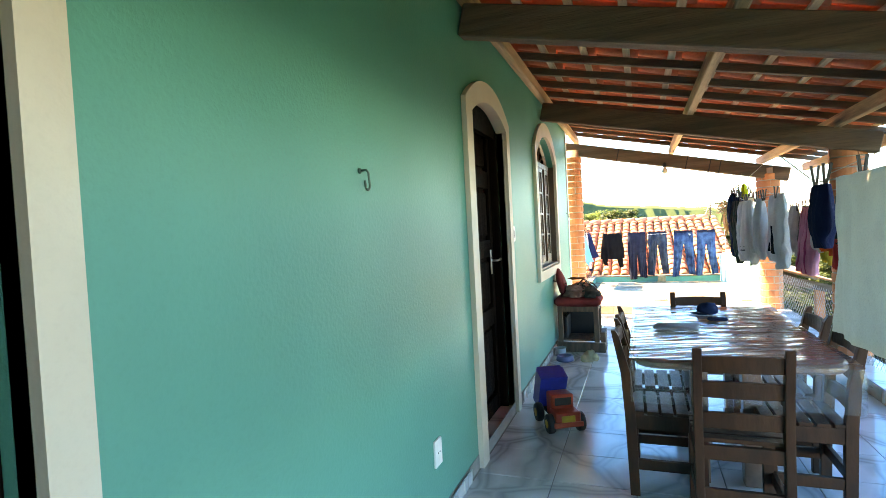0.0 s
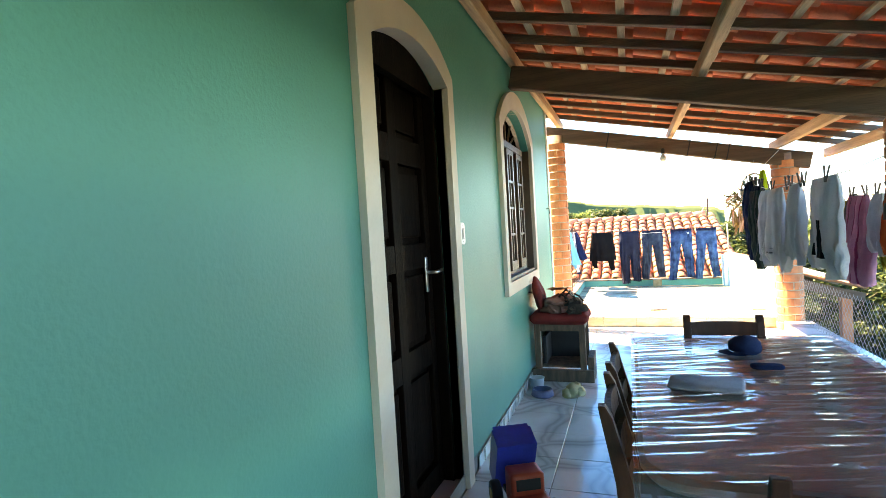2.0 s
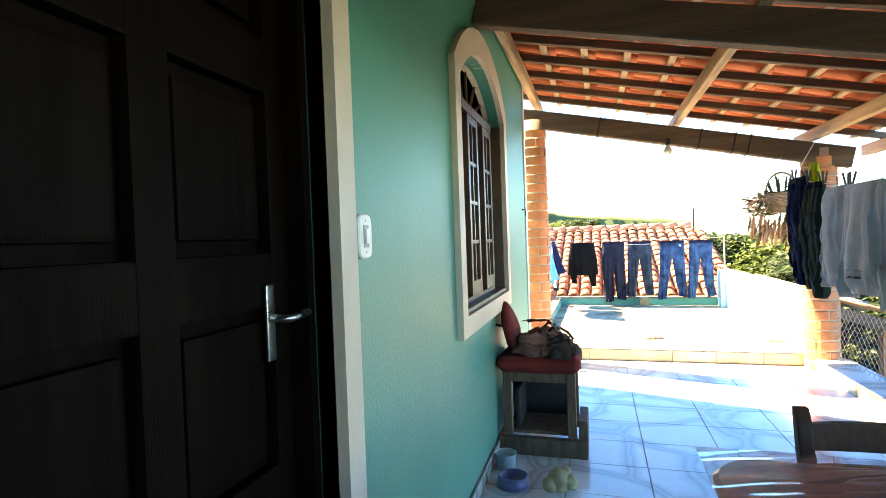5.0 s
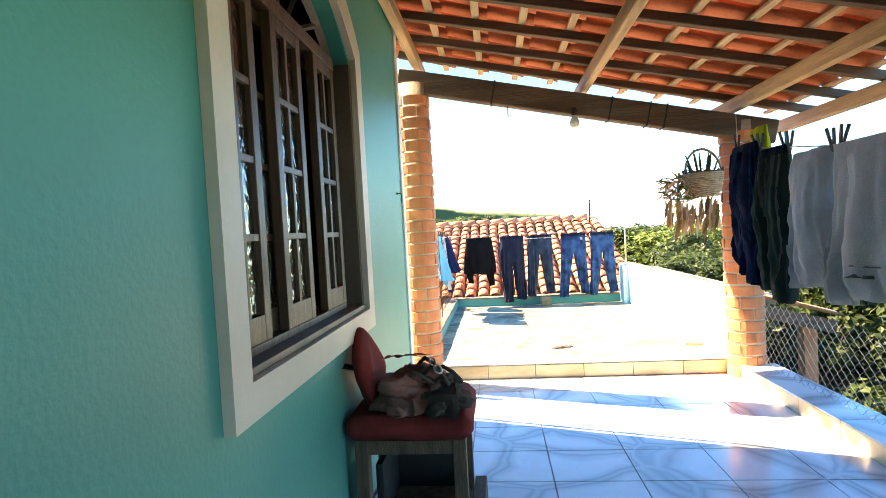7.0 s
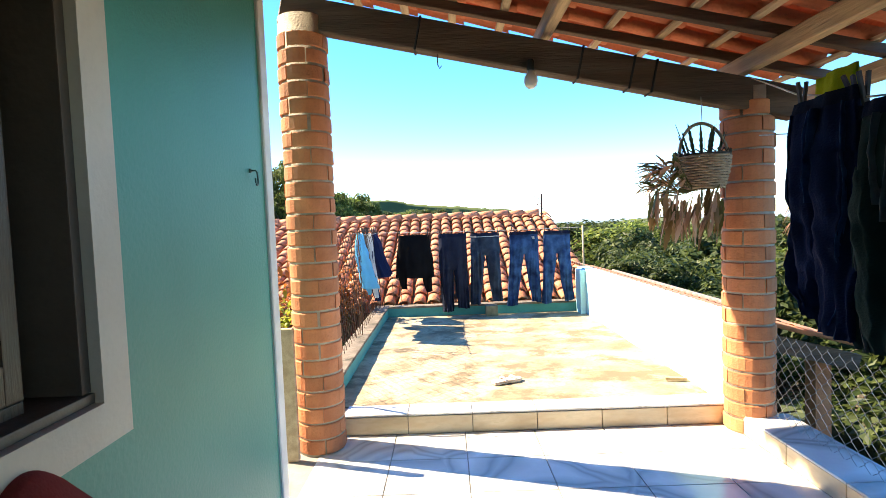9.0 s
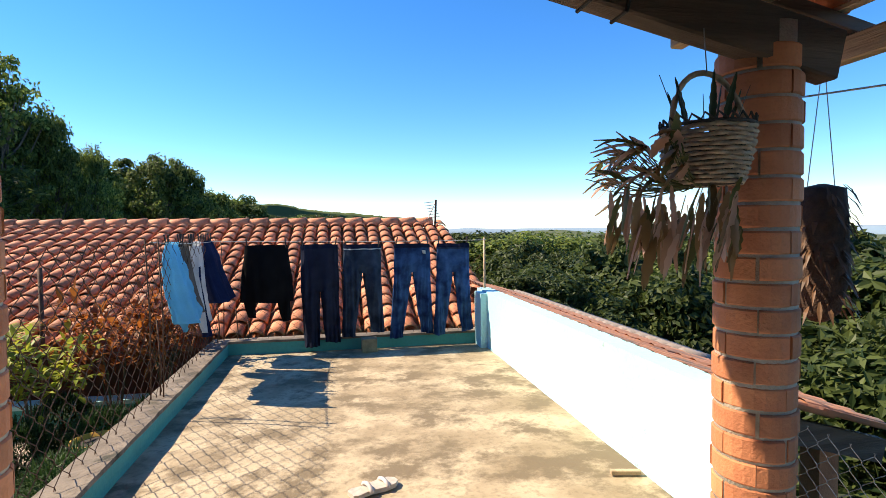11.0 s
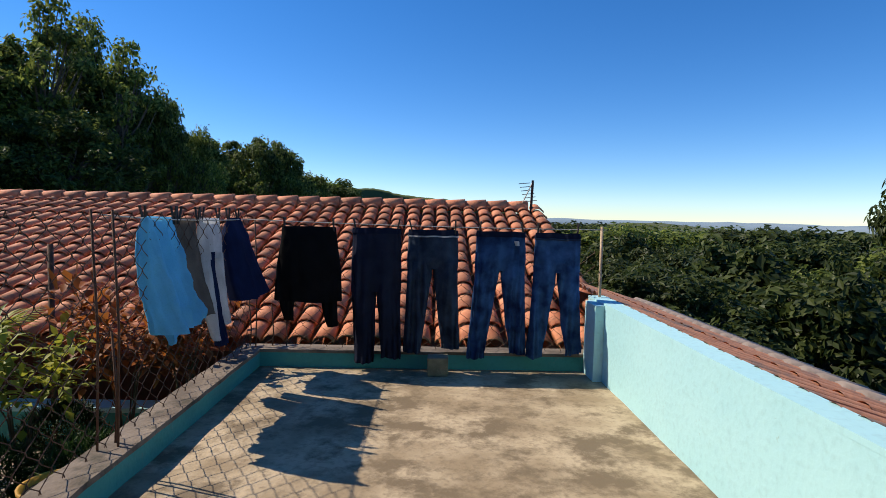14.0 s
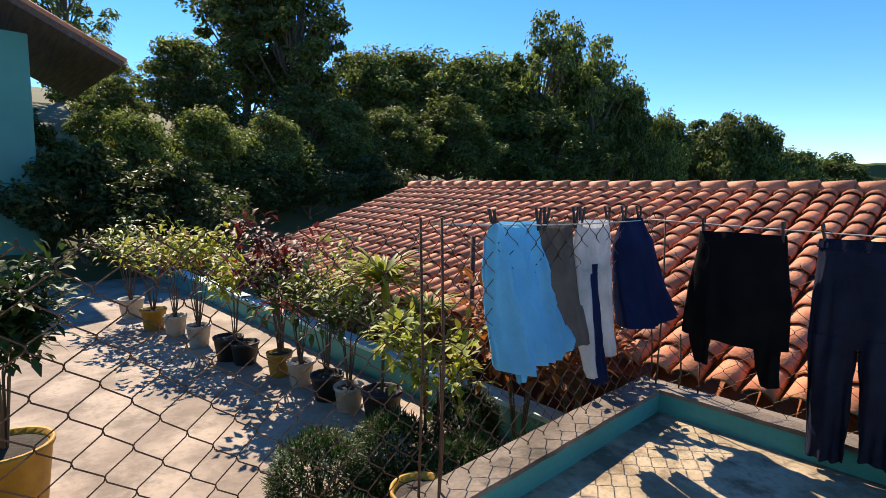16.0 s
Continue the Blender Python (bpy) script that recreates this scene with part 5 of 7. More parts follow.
chain_link("wire_fence", (-0.09, 8.72, 0.26), (-0.09, 12.03, 0.26), 0.95, 0.115, 0.105, 0.0021, "sagging rusty wire mesh fence on the terrace parapet")
chain_link("wire_fence", (0.0, 12.05, 0.25), (2.45, 12.05, 0.25), 0.78, 0.115, 0.105, 0.0017, "rusty wire mesh fence behind the jeans")
chain_link("chain_link_fence", (2.56, 8.42, 0.10), (2.56, 3.8, 0.10), 0.52, 0.075, 0.075, 0.0015, "galvanised chain-link fence on the porch curb", 0.004)


def rod(name, pts, r, label, n=6, mt=None):
    bm = bmesh.new()
    tube(bm, pts, r, n)
    return solid(name, bm, mt or M_RUST, label, "rod", "iron rods", True)


for x, y, h in ((-0.12, 10.33, 1.22), (-0.06, 10.37, 1.22), (-0.09, 10.40, 0.72), (-0.05, 12.02, 1.18), (-0.10, 12.04, 0.6), (0.06, 12.05, 0.55), (0.16, 12.05, 0.5), (-0.1, 8.9, 1.2)):
    rod("iron_rod", [(x, y, 0.2), (x + 0.01, y + 0.005, h * 0.6), (x - 0.005, y, h)], 0.005, "rusty iron reinforcing rod standing in the parapet")
rod("line_post", [(2.45, 12.03, 0.2), (2.455, 12.03, 0.7), (2.45, 12.02, 1.17)], 0.011, "thin wooden post holding the washing line", 8, M_BATTEN)
rod("bent_stick", [(-0.05, 8.82, 0.25), (-0.06, 8.86, 0.45), (-0.08, 8.80, 0.75), (-0.085, 8.86, 0.95)], 0.011, "bent weathered stick tied to the fence", 6, M_BATTEN)

# ---- lamp bulb, hanging basket with its plant ----
b = thing("light_bulb", "bare glass light bulb under the end beam", "light bulb", at=(1.25, 8.40, 2.0))
bm = bmesh.new()
lathe(bm, [(0.016, 0.075), (0.018, 0.06), (0.034, 0.035), (0.038, 0.012), (0.03, -0.012), (0.014, -0.026), (0.0005, -0.028)], 18)
part("glass", bm, M_PLASTIC, b, "white glass bulb", True)
bm = bmesh.new()
lathe(bm, [(0.018, 0.07), (0.02, 0.075), (0.02, 0.12), (0.012, 0.13)], 14)
part("holder", bm, M_BLACK, b, smooth=True)
rod("line_hook", [(0.75, 8.41, 2.18), (0.75, 8.40, 2.12), (0.76, 8.40, 2.10), (0.77, 8.40, 2.115)], 0.003, "small wire hook under the end beam", 5)

M_WICKER_D = mat("dark_wicker", (0.06, 0.045, 0.035), rough=0.8, scale=30, fine=120, bump=0.4)
M_WICKER = mat("wicker", (0.50, 0.36, 0.235), (0.34, 0.23, 0.15), rough=0.75, scale=30, fine=120, bump=0.5)
BX, BY, BZ = 2.16, 8.38, 1.395
bk = thing("hanging_basket", "brown wicker basket hung from the end beam", "basket", at=(BX, BY, BZ))


def basket_r(z):
    return 0.098 + 0.034 * math.sin(min(z / 0.17, 1) * 1.5)


for i in range(13):
    z = 0.007 + i * 0.0135
    bm = bmesh.new()
    pts = []
    for k in range(49):
        a = 2 * math.pi * k / 48
        r = basket_r(z) + 0.0055 * math.sin(a * 12 + math.pi * i)
        pts.append((r * math.cos(a), r * math.sin(a), z + 0.0015 * math.sin(a * 5 + i)))
    tube(bm, pts, 0.0072, 6)
    part("weave", bm, M_WICKER, bk, smooth=True)
for k in range(24):
    a = 2 * math.pi * k / 24
    bm = bmesh.new()
    b2 = a + 2 * math.pi / 24
    tube(bm, [(basket_r(z) * math.cos(a), basket_r(z) * math.sin(a), z) for z in (0.0, 0.05, 0.10, 0.15, 0.18)] + [(0.137 * math.cos(a + 0.1), 0.137 * math.sin(a + 0.1), 0.204), (0.136 * math.cos(b2), 0.136 * math.sin(b2), 0.186)], 0.004, 5)
    part("stake", bm, M_WICKER_D, bk)
bm = bmesh.new()
tube(bm, [(0.133 * math.cos(2 * math.pi * k / 30), 0.133 * math.sin(2 * math.pi * k / 30), 0.180) for k in range(31)], 0.006, 6)
part("rim", bm, M_WICKER_D, bk, "dark openwork rim", smooth=True)
bm = bmesh.new()
tube(bm, [(0.132 * math.cos(math.pi * k / 16), 0.035 * math.sin(math.pi * k / 16) - 0.02, 0.14 + 0.215 * math.sin(math.pi * k / 16) ** 0.9) for k in range(17)], 0.0095, 8)
part("handle", bm, M_WICKER, bk, "bent pale cane handle", smooth=True)
bm = bmesh.new()
tube(bm, [(0, 0.0, 0.35), (0.01, 0.03, 0.50)], 0.002, 5)
part("hanging_wire", bm, M_WIRE, bk)
bm = bmesh.new()
lathe(bm, [(0.085, 0.004), (0.105, 0.05), (0.115, 0.14), (0.0005, 0.142)], 20)
part("soil", bm, mat("dark_soil", (0.03, 0.022, 0.016), rough=0.95, scale=30, bump=0.6), bk)


def leaf_blade(bm, p, d, length, width, droop, r, fold=0.3, seg=4):
    """One narrow leaf that bends down along its length."""
    d = Vector(d).normalized()
    side = d.cross(Vector((0, 0, 1)))
    side = side.normalized() if side.length > 1e-3 else Vector((1, 0, 0))
    p = Vector(p)
    prev = None
    for k in range(seg + 1):
        f = k / seg
        w = width * (math.sin(math.pi * min(f * 0.9 + 0.08, 1)) ** 0.8)
        a, b = bm.verts.new(p - side * w + Vector((0, 0, fold * w))), bm.verts.new(p + side * w + Vector((0, 0, fold * w)))
        m = bm.verts.new(p)
        if prev:
            bm.faces.new((prev[0], prev[2], m, a))
            bm.faces.new((prev[2], prev[1], b, m))
        prev = (a, b, m)
        p = p + d * (length / seg)
        d = (d + Vector((0, 0, -droop / seg))).normalized()


def notched_leaf(bm, p, d, length, width, droop, r, seg=8):
    """A flat cactus leaf with notched edges and a raised midrib, bending down along its length."""
    d = Vector(d).normalized()
    side = d.cross(Vector((r.uniform(-0.5, 0.5), r.uniform(-0.5, 0.5), 1)))
    side = side.normalized() if side.length > 1e-3 else Vector((1, 0, 0))
    p, prev = Vector(p), None
    for k in range(seg + 1):
        f = k / seg
        w = width * (math.sin(math.pi * min(f * 0.92 + 0.06, 1)) ** 0.7) * (1.16 if k % 2 else 0.84)
        up = side.cross(d)
        row = (bm.verts.new(p - side * w), bm.verts.new(p + up * width * 0.22), bm.verts.new(p + side * w))
        if prev:
            bm.faces.new((prev[0], prev[1], row[1], row[0]))
            bm.faces.new((prev[1], prev[2], row[2], row[1]))
        prev = row
        p = p + d * (length / seg)
        d = (d + Vector((0, 0, -droop / seg))).normalized()


M_DRYLEAF = leaf_mat("dry_leaf", (0.34, 0.20, 0.09), (0.14, 0.085, 0.035), 0.4)
# paler pink copy of the dry leaf, its backlight put into the colour
M_BACKLIT_LEAF = leaf_mat("pinkish_dry_leaf", (0.66, 0.42, 0.31), (0.36, 0.19, 0.11), 0.45)
M_OLIVE = leaf_mat("olive_leaf", (0.16, 0.15, 0.05), (0.07, 0.075, 0.028), 0.35)
pl = thing("orchid_plant", "drooping brown orchid cactus growing from the basket", "plant", at=(BX, BY, BZ))
r = random.Random(21)
tips = []
bm = bmesh.new()
for k in range(34):
    a = r.uniform(1.45, 3.9)
    reach = r.uniform(0.6, 1.0)
    z1 = r.uniform(-0.02, 0.17)
    q = Vector((reach * 0.30 * math.cos(a), reach * (0.56 if math.sin(a) > 0 else 0.22) * math.sin(a), z1))
    tube(bm, [(0.07 * math.cos(a), 0.07 * math.sin(a), -0.005), (q.x * 0.6, q.y * 0.6, -0.02 + 0.35 * z1), q], 0.0028, 5, r2=0.0018)
    tips.append((q, a))
tagged(part("stem_tuft", bm, M_OLIVE, pl), kind="stuff")
for nm, hang, out, mt in (("foliage", 44, 44, M_DRYLEAF), ("foliage", 36, 26, M_BACKLIT_LEAF), ("foliage", 16, 26, M_OLIVE)):
    bm = bmesh.new()
    for k in range(hang):
        a, rad = r.uniform(0, 6.28), 0.20 * math.sqrt(r.random())
        p = Vector((-0.04 + 0.9 * rad * math.cos(a), 0.12 + 1.3 * rad * math.sin(a), 0.02 - r.uniform(0, 0.18)))
        notched_leaf(bm, p, (r.uniform(-0.45, 0.2), r.uniform(-0.2, 0.35), -0.8), r.uniform(0.10, 0.20), r.uniform(0.010, 0.019), 0.8, r)
    for k in range(out):
        q, a = tips[(k * 7) % len(tips)]
        notched_leaf(bm, q * r.uniform(0.75, 1.0), (math.cos(a) + r.uniform(-0.6, 0.6), math.sin(a) * 0.7 + r.uniform(-0.4, 0.4), r.uniform(-0.9, 0.7)), r.uniform(0.06, 0.14), r.uniform(0.009, 0.018), r.uniform(0.1, 1.2), r)
    tagged(part(nm, bm, mt, pl, "", True), kind="stuff")
bm = bmesh.new()
for k in range(12):
    a = r.uniform(0, 6.28)
    notched_leaf(bm, (0.07 * math.cos(a), 0.07 * math.sin(a), 0.15), (math.cos(a) * 0.3, math.sin(a) * 0.3, 1), r.uniform(0.13, 0.26), r.uniform(0.006, 0.011), 0.2, r, seg=12)
part("upright_leaves", bm, leaf_mat("dull_green_leaf", (0.03, 0.05, 0.02), (0.06, 0.065, 0.03), 0.2), pl)

# hanging fern stump outside the end pillar
fs = thing("hanging_fern", "brown hanging fern-fibre stump with withered fronds", "plant", at=(3.02, 8.78, 0.86))
bm = bmesh.new()
lathe(bm, [(0.03, 0.0), (0.075, 0.04), (0.095, 0.2), (0.10, 0.42), (0.085, 0.56), (0.02, 0.58)], 24)
for v in bm.verts:
    v.co.x += 0.02 * noise.noise(v.co * 16)
    v.co.y += 0.02 * noise.noise(v.co * 16 + Vector((5, 0, 0)))
part("fibre_stump", bm, mat("fern_fibre", (0.09, 0.045, 0.025), (0.05, 0.025, 0.015), rough=0.95, scale=20, fine=120, bump=0.8), fs, "", True)
bm = bmesh.new()
for k in range(150):
    a, z = r.uniform(0, 6.28), r.uniform(0.05, 0.58)
    leaf_blade(bm, (0.085 * math.cos(a), 0.085 * math.sin(a), z), (math.cos(a) * 0.5, math.sin(a) * 0.5, -0.5), r.uniform(0.06, 0.13), r.uniform(0.006, 0.011), 1.2, r, seg=2)
tagged(part("fronds", bm, leaf_mat("withered_frond", (0.16, 0.075, 0.035), (0.07, 0.04, 0.02), 0.2), fs), kind="stuff")
for s0 in (-1, 1):
    bm = bmesh.new()
    tube(bm, [(0.07 * s0, 0, 0.56), (0.0, 0, 1.12)], 0.002, 4)
    part("hanging_wire", bm, M_WIRE, fs)

# ---- odds and ends on the terrace ----
bm = bbox(1.205, 1.345, 11.78, 11.90, 0.118, 0.245, 0.012, 2)
for v in bm.verts:
    v.co += Vector((1, 1, 0.4)) * 0.008 * noise.noise(v.co * 14)
solid("concrete_block", bm, mat("lichen_concrete", (0.25, 0.22, 0.14), (0.17, 0.15, 0.09), rough=0.9, scale=14, bump=0.6), "small lichen-stained concrete block by the parapet", "block")
solid("wooden_stick", bbox(-0.07, 0.07, -0.012, 0.012, 0.0, 0.022, 0.003, 1, pose(2.30, 9.08, 0.125, 0, 0, -12)), M_BATTEN, "short pale wooden offcut on the terrace", "offcut")
sl = thing("sandal", "worn pale sandal lying on the terrace", "sandal", at=(1.15, 9.18, 0.124), rz=25)
bm = bmesh.new()
top = [(-0.11, 0.028), (-0.09, 0.038), (-0.03, 0.030), (0.04, 0.042), (0.09, 0.038), (0.115, 0.015)]
outline = [(x, w) for x, w in top] + [(x, -w) for x, w in top[::-1]]
lower, upper = ([bm.verts.new((x, w, z)) for x, w in outline] for z in (0.0, 0.02))
bm.faces.new(lower[::-1])
bm.faces.new(upper)
for k in range(len(outline)):
    q = (k + 1) % len(outline)
    bm.faces.new((lower[k], lower[q], upper[q], upper[k]))
part("sole", bm, mat("pale_foam", (0.55, 0.47, 0.40), rough=0.8, scale=30), sl)
for x, h in ((0.05, 0.022), (-0.03, 0.026)):
    bm = bmesh.new()
    tube(bm, [(x, 0.042 * math.cos(math.pi * k / 8), 0.012 + h * math.sin(math.pi * k / 8)) for k in range(9)], 0.010, 5)
    part("strap", bm, mat("pale_strap", (0.66, 0.56, 0.52), rough=0.7, scale=30), sl, "pale strap", True)


# ---- lean-to roof beyond the east parapet ----
lean = thing("lean_to_roof", "lower clay-tile lean-to roof beside the terrace", "roof")


def lean_z(x):
    return 0.615 - 0.275 * (x - 2.56)


bm = bmesh.new()
barrel_rows(bm, 2.54, 3.21, 8.62, 13.2, lambda x: lean_z(x) - 0.02, 0.33, 0.13, 0.010, dip=0.035)
part("tiles", bm, mat("mossy_roof_tile", (0.58, 0.26, 0.14), (0.42, 0.18, 0.10), rough=0.9, scale=4, fine=40, bump=0.4, stain=(0.20, 0.16, 0.13), stain_scale=2), lean, "weathered clay tiles", True)
bm = bmesh.new()
m = Matrix.Translation((2.56, 0, lean_z(2.56) - 0.16)) @ Matrix.Rotation(math.atan(0.275), 4, "Y")
box(bm, 0, 0.68, 8.66, 8.71, 0, 0.10, m)
box(bm, 0, 0.68, 10.4, 10.45, 0, 0.10, m)
box(bm, 0, 0.68, 13.1, 13.15, 0, 0.10, m)
part("rafters", bm, M_BEAM, lean)
bm = bmesh.new()
for k in range(27):
    y = 9.86 + k * 0.125
    tube(bm, [(3.14, y, lean_z(3.14) - 0.01), (3.37, y, lean_z(3.37) - 0.015)], 0.055, 8)
part("eave_sheet", bm, M_GREYROOF, lean, "grey fibre-cement eave sheet", True)
bm = bmesh.new()
for y in (8.8, 11.0, 13.0):
    box(bm, 3.06, 3.16, y, y + 0.1, -2.6, lean_z(3.11) - 0.10)
part("posts", bm, M_BRICK, lean)

# ---- neighbour's house under its tiled roof ----
RIDGE_Y, RIDGE_Z, ROOF_SLOPE = 15.8, 1.335, 0.335
NX0, NX1 = -6.75, 2.80


def nb_z(y):
    return RIDGE_Z - ROOF_SLOPE * abs(RIDGE_Y - y)


nb = thing("neighbour_house", "low house with a red clay-tile roof behind the parapet", "house")
bm = bmesh.new()
box(bm, NX0 + 0.35, -0.35, 12.95, 13.1, -1.2, 0.24)
part("wall", bm, mat("terracotta_wall", (0.30, 0.075, 0.045), (0.24, 0.06, 0.038), rough=0.85, scale=3, bump=0.3), nb, "terracotta red painted wall")
bm = bmesh.new()
box(bm, NX0 + 0.3, 2.5, 18.4, 18.6, -2.5, 0.25)
box(bm, 2.4, 2.55, 12.95, 18.5, -2.5, 0.25)
box(bm, NX0 + 0.3, NX0 + 0.45, 12.95, 18.5, -2.5, 0.25)
part("wall", bm, M_CREAM, nb)
bm = bmesh.new()
vs = [bm.verts.new(p) for p in ((NX0, 12.35, nb_z(12.35) - 0.06), (NX1, 12.35, nb_z(12.35) - 0.06), (NX1, RIDGE_Y, RIDGE_Z - 0.06), (NX0, RIDGE_Y, RIDGE_Z - 0.06), (NX0, 19.0, nb_z(19.0) - 0.06), (NX1, 19.0, nb_z(19.0) - 0.06))]
bm.faces.new(vs[:4])
bm.faces.new((vs[3], vs[2], vs[5], vs[4]))
bmesh.ops.solidify(bm, geom=bm.faces[:], thickness=0.04)
roof = part("roof", bm, M_ROOF, nb, "red clay-tile roof")

an = thing("tv_antenna", "thin television antenna on the roof ridge", "antenna", at=(2.62, 15.75, RIDGE_Z))
bm = bmesh.new()
tube(bm, [(0, 0, -0.1), (0.02, 0, 0.42)], 0.018, 6)
part("mast", bm, M_RUST, an)
bm = bmesh.new()
tube(bm, [(-0.2, 0, -0.08), (0.02, 0, 0.4)], 0.008, 5)
part("stay", bm, M_WIRE, an)
for k in range(6):
    bm = bmesh.new()
    z = 0.36 - 0.05 * k
    tube(bm, [(-0.2 + 0.02 * k, -0.12 + 0.01 * k, z), (0.0 + 0.02 * k, 0.12 - 0.01 * k, z + 0.03)], 0.005, 4)
    part("element", bm, M_WIRE, an)

# ---- yard west of the terrace ----
YZ = -0.60
bm = bmesh.new()
box(bm, -18.0, -0.16, 7.85, 12.21, YZ - 0.3, YZ)
setting("yard", bm, M_YARD, "pinkish cement yard with dry stains")
bm = bmesh.new()
box(bm, -18.0, -0.3, 12.22, 12.36, YZ - 0.4, -0.34)
yw = setting("wall_yard", bm, M_WALL2, "low turquoise yard wall with a pale top")
bm = bmesh.new()
box(bm, -18.0, -0.3, 12.20, 12.38, -0.338, -0.30)
part("cap", bm, M_AQUA, yw, "pale aqua cap")

# far wing of the house with its eave
wing = thing("house_wing", "turquoise wing of the house under a tiled eave", "house")
bm = bmesh.new()
box(bm, -17.0, -12.2, 6.5, 10.55, YZ, 4.2)
part("wall", bm, M_WALL, wing)
bm = bmesh.new()
m = Matrix.Translation((0, 12.0, 3.72)) @ Matrix.Rotation(math.atan(-0.5), 4, "X")
box(bm, -17.3, -11.5, -5.5, 0, -0.02, 0.10, m)
part("eave_board", bm, M_BEAM, wing, "grey-brown boarded eave")
bm = bmesh.new()
for k in range(26):
    x = -17.2 + k * 0.224
    tube(bm, [m @ Vector((x, -5.5, 0.13)), m @ Vector((x, 0.03, 0.13))], 0.09, 8)
tagged(part("roof", bm, M_ROOF, wing, "clay-tile roof", True), kind="stuff")


# ---- pots and plants ----
def pot(x, y, z, r, h, material, label, name="flower_pot"):
    p = thing(name, label, "flower pot", "pots in the yard", (x, y, z))
    bm = bmesh.new()
    lathe(bm, [(r * 0.72, 0), (r * 0.74, 0.004), (r * 0.95, h - 0.03), (r, h - 0.028), (r * 1.02, h), (r * 0.92, h), (r * 0.9, h - 0.03), (r * 0.2, h - 0.035)], 22)
    part("body", bm, material, p, smooth=True)
    bm = bmesh.new()
    lathe(bm, [(r * 0.9, h - 0.032), (r * 0.5, h - 0.02), (0.0005, h - 0.018)], 16)
    part("soil", bm, M_SOIL, p)
    return p


M_SOIL = mat("pot_soil", (0.035, 0.025, 0.018), rough=0.95, scale=30, bump=0.6)
M_POTW = mat("chalky_white_pot", (0.52, 0.48, 0.42), (0.40, 0.36, 0.30), rough=0.7, scale=10, bump=0.2)
M_POTY = mat("ochre_pot", (0.50, 0.27, 0.03), (0.40, 0.20, 0.025), rough=0.6, scale=10, bump=0.2)
M_POTB = mat("black_pot", (0.02, 0.018, 0.017), rough=0.6, scale=10, bump=0.2)
L_GREEN = leaf_mat("green_leaf", (0.045, 0.085, 0.018), (0.10, 0.15, 0.035), 0.35)
L_DARK = leaf_mat("dark_green_leaf", (0.018, 0.045, 0.010), (0.05, 0.09, 0.022), 0.3)
L_YELLOW = leaf_mat("yellow_green_leaf", (0.42, 0.40, 0.05), (0.17, 0.23, 0.035), 0.45)
L_RED = leaf_mat("dark_red_leaf", (0.16, 0.022, 0.022), (0.07, 0.015, 0.014), 0.4)
L_CRIM = leaf_mat("crimson_leaf", (0.45, 0.02, 0.04), (0.22, 0.01, 0.03), 0.4)
L_ORANGE = leaf_mat("orange_leaf", (0.46, 0.14, 0.03), (0.20, 0.07, 0.02), 0.45)
M_STEM = mat("plant_stem", (0.14, 0.09, 0.055), rough=0.8, scale=20, bump=0.3)


def shrub(name, label, x, y, z, h, spread, leaves, size, material, seed, stems=6, crown=0.45, group="potted plants"):
    """Bare stems that fork, with leaves in loose tufts at their ends."""
    p = thing(name, label, "plant", group, (x, y, z))
    r = random.Random(seed)
    tips, bm = [], bmesh.new()
    for s in range(stems):
        a = 2 * math.pi * s / stems + r.uniform(-0.4, 0.4)
        e = Vector((math.cos(a) * spread * r.uniform(0.3, 1), math.sin(a) * spread * r.uniform(0.3, 1), h * r.uniform(0.6, 0.92)))
        mid = e * 0.5 + Vector((-e.x * 0.25, -e.y * 0.25, 0.05 * h))
        tube(bm, [(0.01 * math.cos(a), 0.01 * math.sin(a), 0), mid, e], 0.008, 5, r2=0.003)
        tips += [e, e * 0.8 + mid * 0.2]
        for k in range(3):
            t = mid.lerp(e, r.uniform(0.2, 0.9))
            q = t + Vector((r.uniform(-1, 1), r.uniform(-1, 1), r.uniform(0.2, 1))) * spread * 0.45
            tube(bm, [t, q], 0.004, 4, r2=0.002)
            tips.append(q)
    tagged(part("stem_tuft", bm, M_STEM, p), kind="stuff")
    bm = bmesh.new()
    for k in range(leaves):
        t = tips[k % len(tips)]
        o = Vector((r.gauss(0, 1), r.gauss(0, 1), r.gauss(0, 0.8))) * spread * crown * 0.35
        d = (o + Vector((r.uniform(-1, 1), r.uniform(-1, 1), r.uniform(-0.3, 0.9))) * spread * 0.3)
        leaf_blade(bm, t + o, d, size * r.uniform(0.45, 1.1), size * r.uniform(0.13, 0.23), r.uniform(0.3, 1.4), r, seg=2)
    tagged(part("leaves", bm, material, p, "", True), kind="stuff")
    return p


def rosette(name, label, x, y, z, h, leaves, length, width, material, seed, trunk=0.015):
    """A dracaena: bare cane with a burst of strap leaves on top."""
    p = thing(name, label, "plant", "potted plants", (x, y, z))
    r = random.Random(seed)
    bm = bmesh.new()
    tube(bm, [(0, 0, 0), (0.01, 0.01, h * 0.5), (0, 0, h)], trunk, 7, r2=trunk * 0.7)
    part("cane", bm, M_STEM, p)
    bm = bmesh.new()
    for k in range(leaves):
        a = 2.4 * k
        e = r.uniform(-0.2, 1.6) * (1 - 0.5 * k / leaves) + 0.6 * k / leaves
        leaf_blade(bm, (0, 0, h - 0.12 * (1 - k / leaves) * h * 0.6), (math.cos(a), math.sin(a), e), length * r.uniform(0.7, 1.1), width, 1.1, r, seg=4)
    tagged(part("leaves", bm, material, p, "", True), kind="stuff")
    return p


def yard_at(x, y):
    return (x, y, YZ)


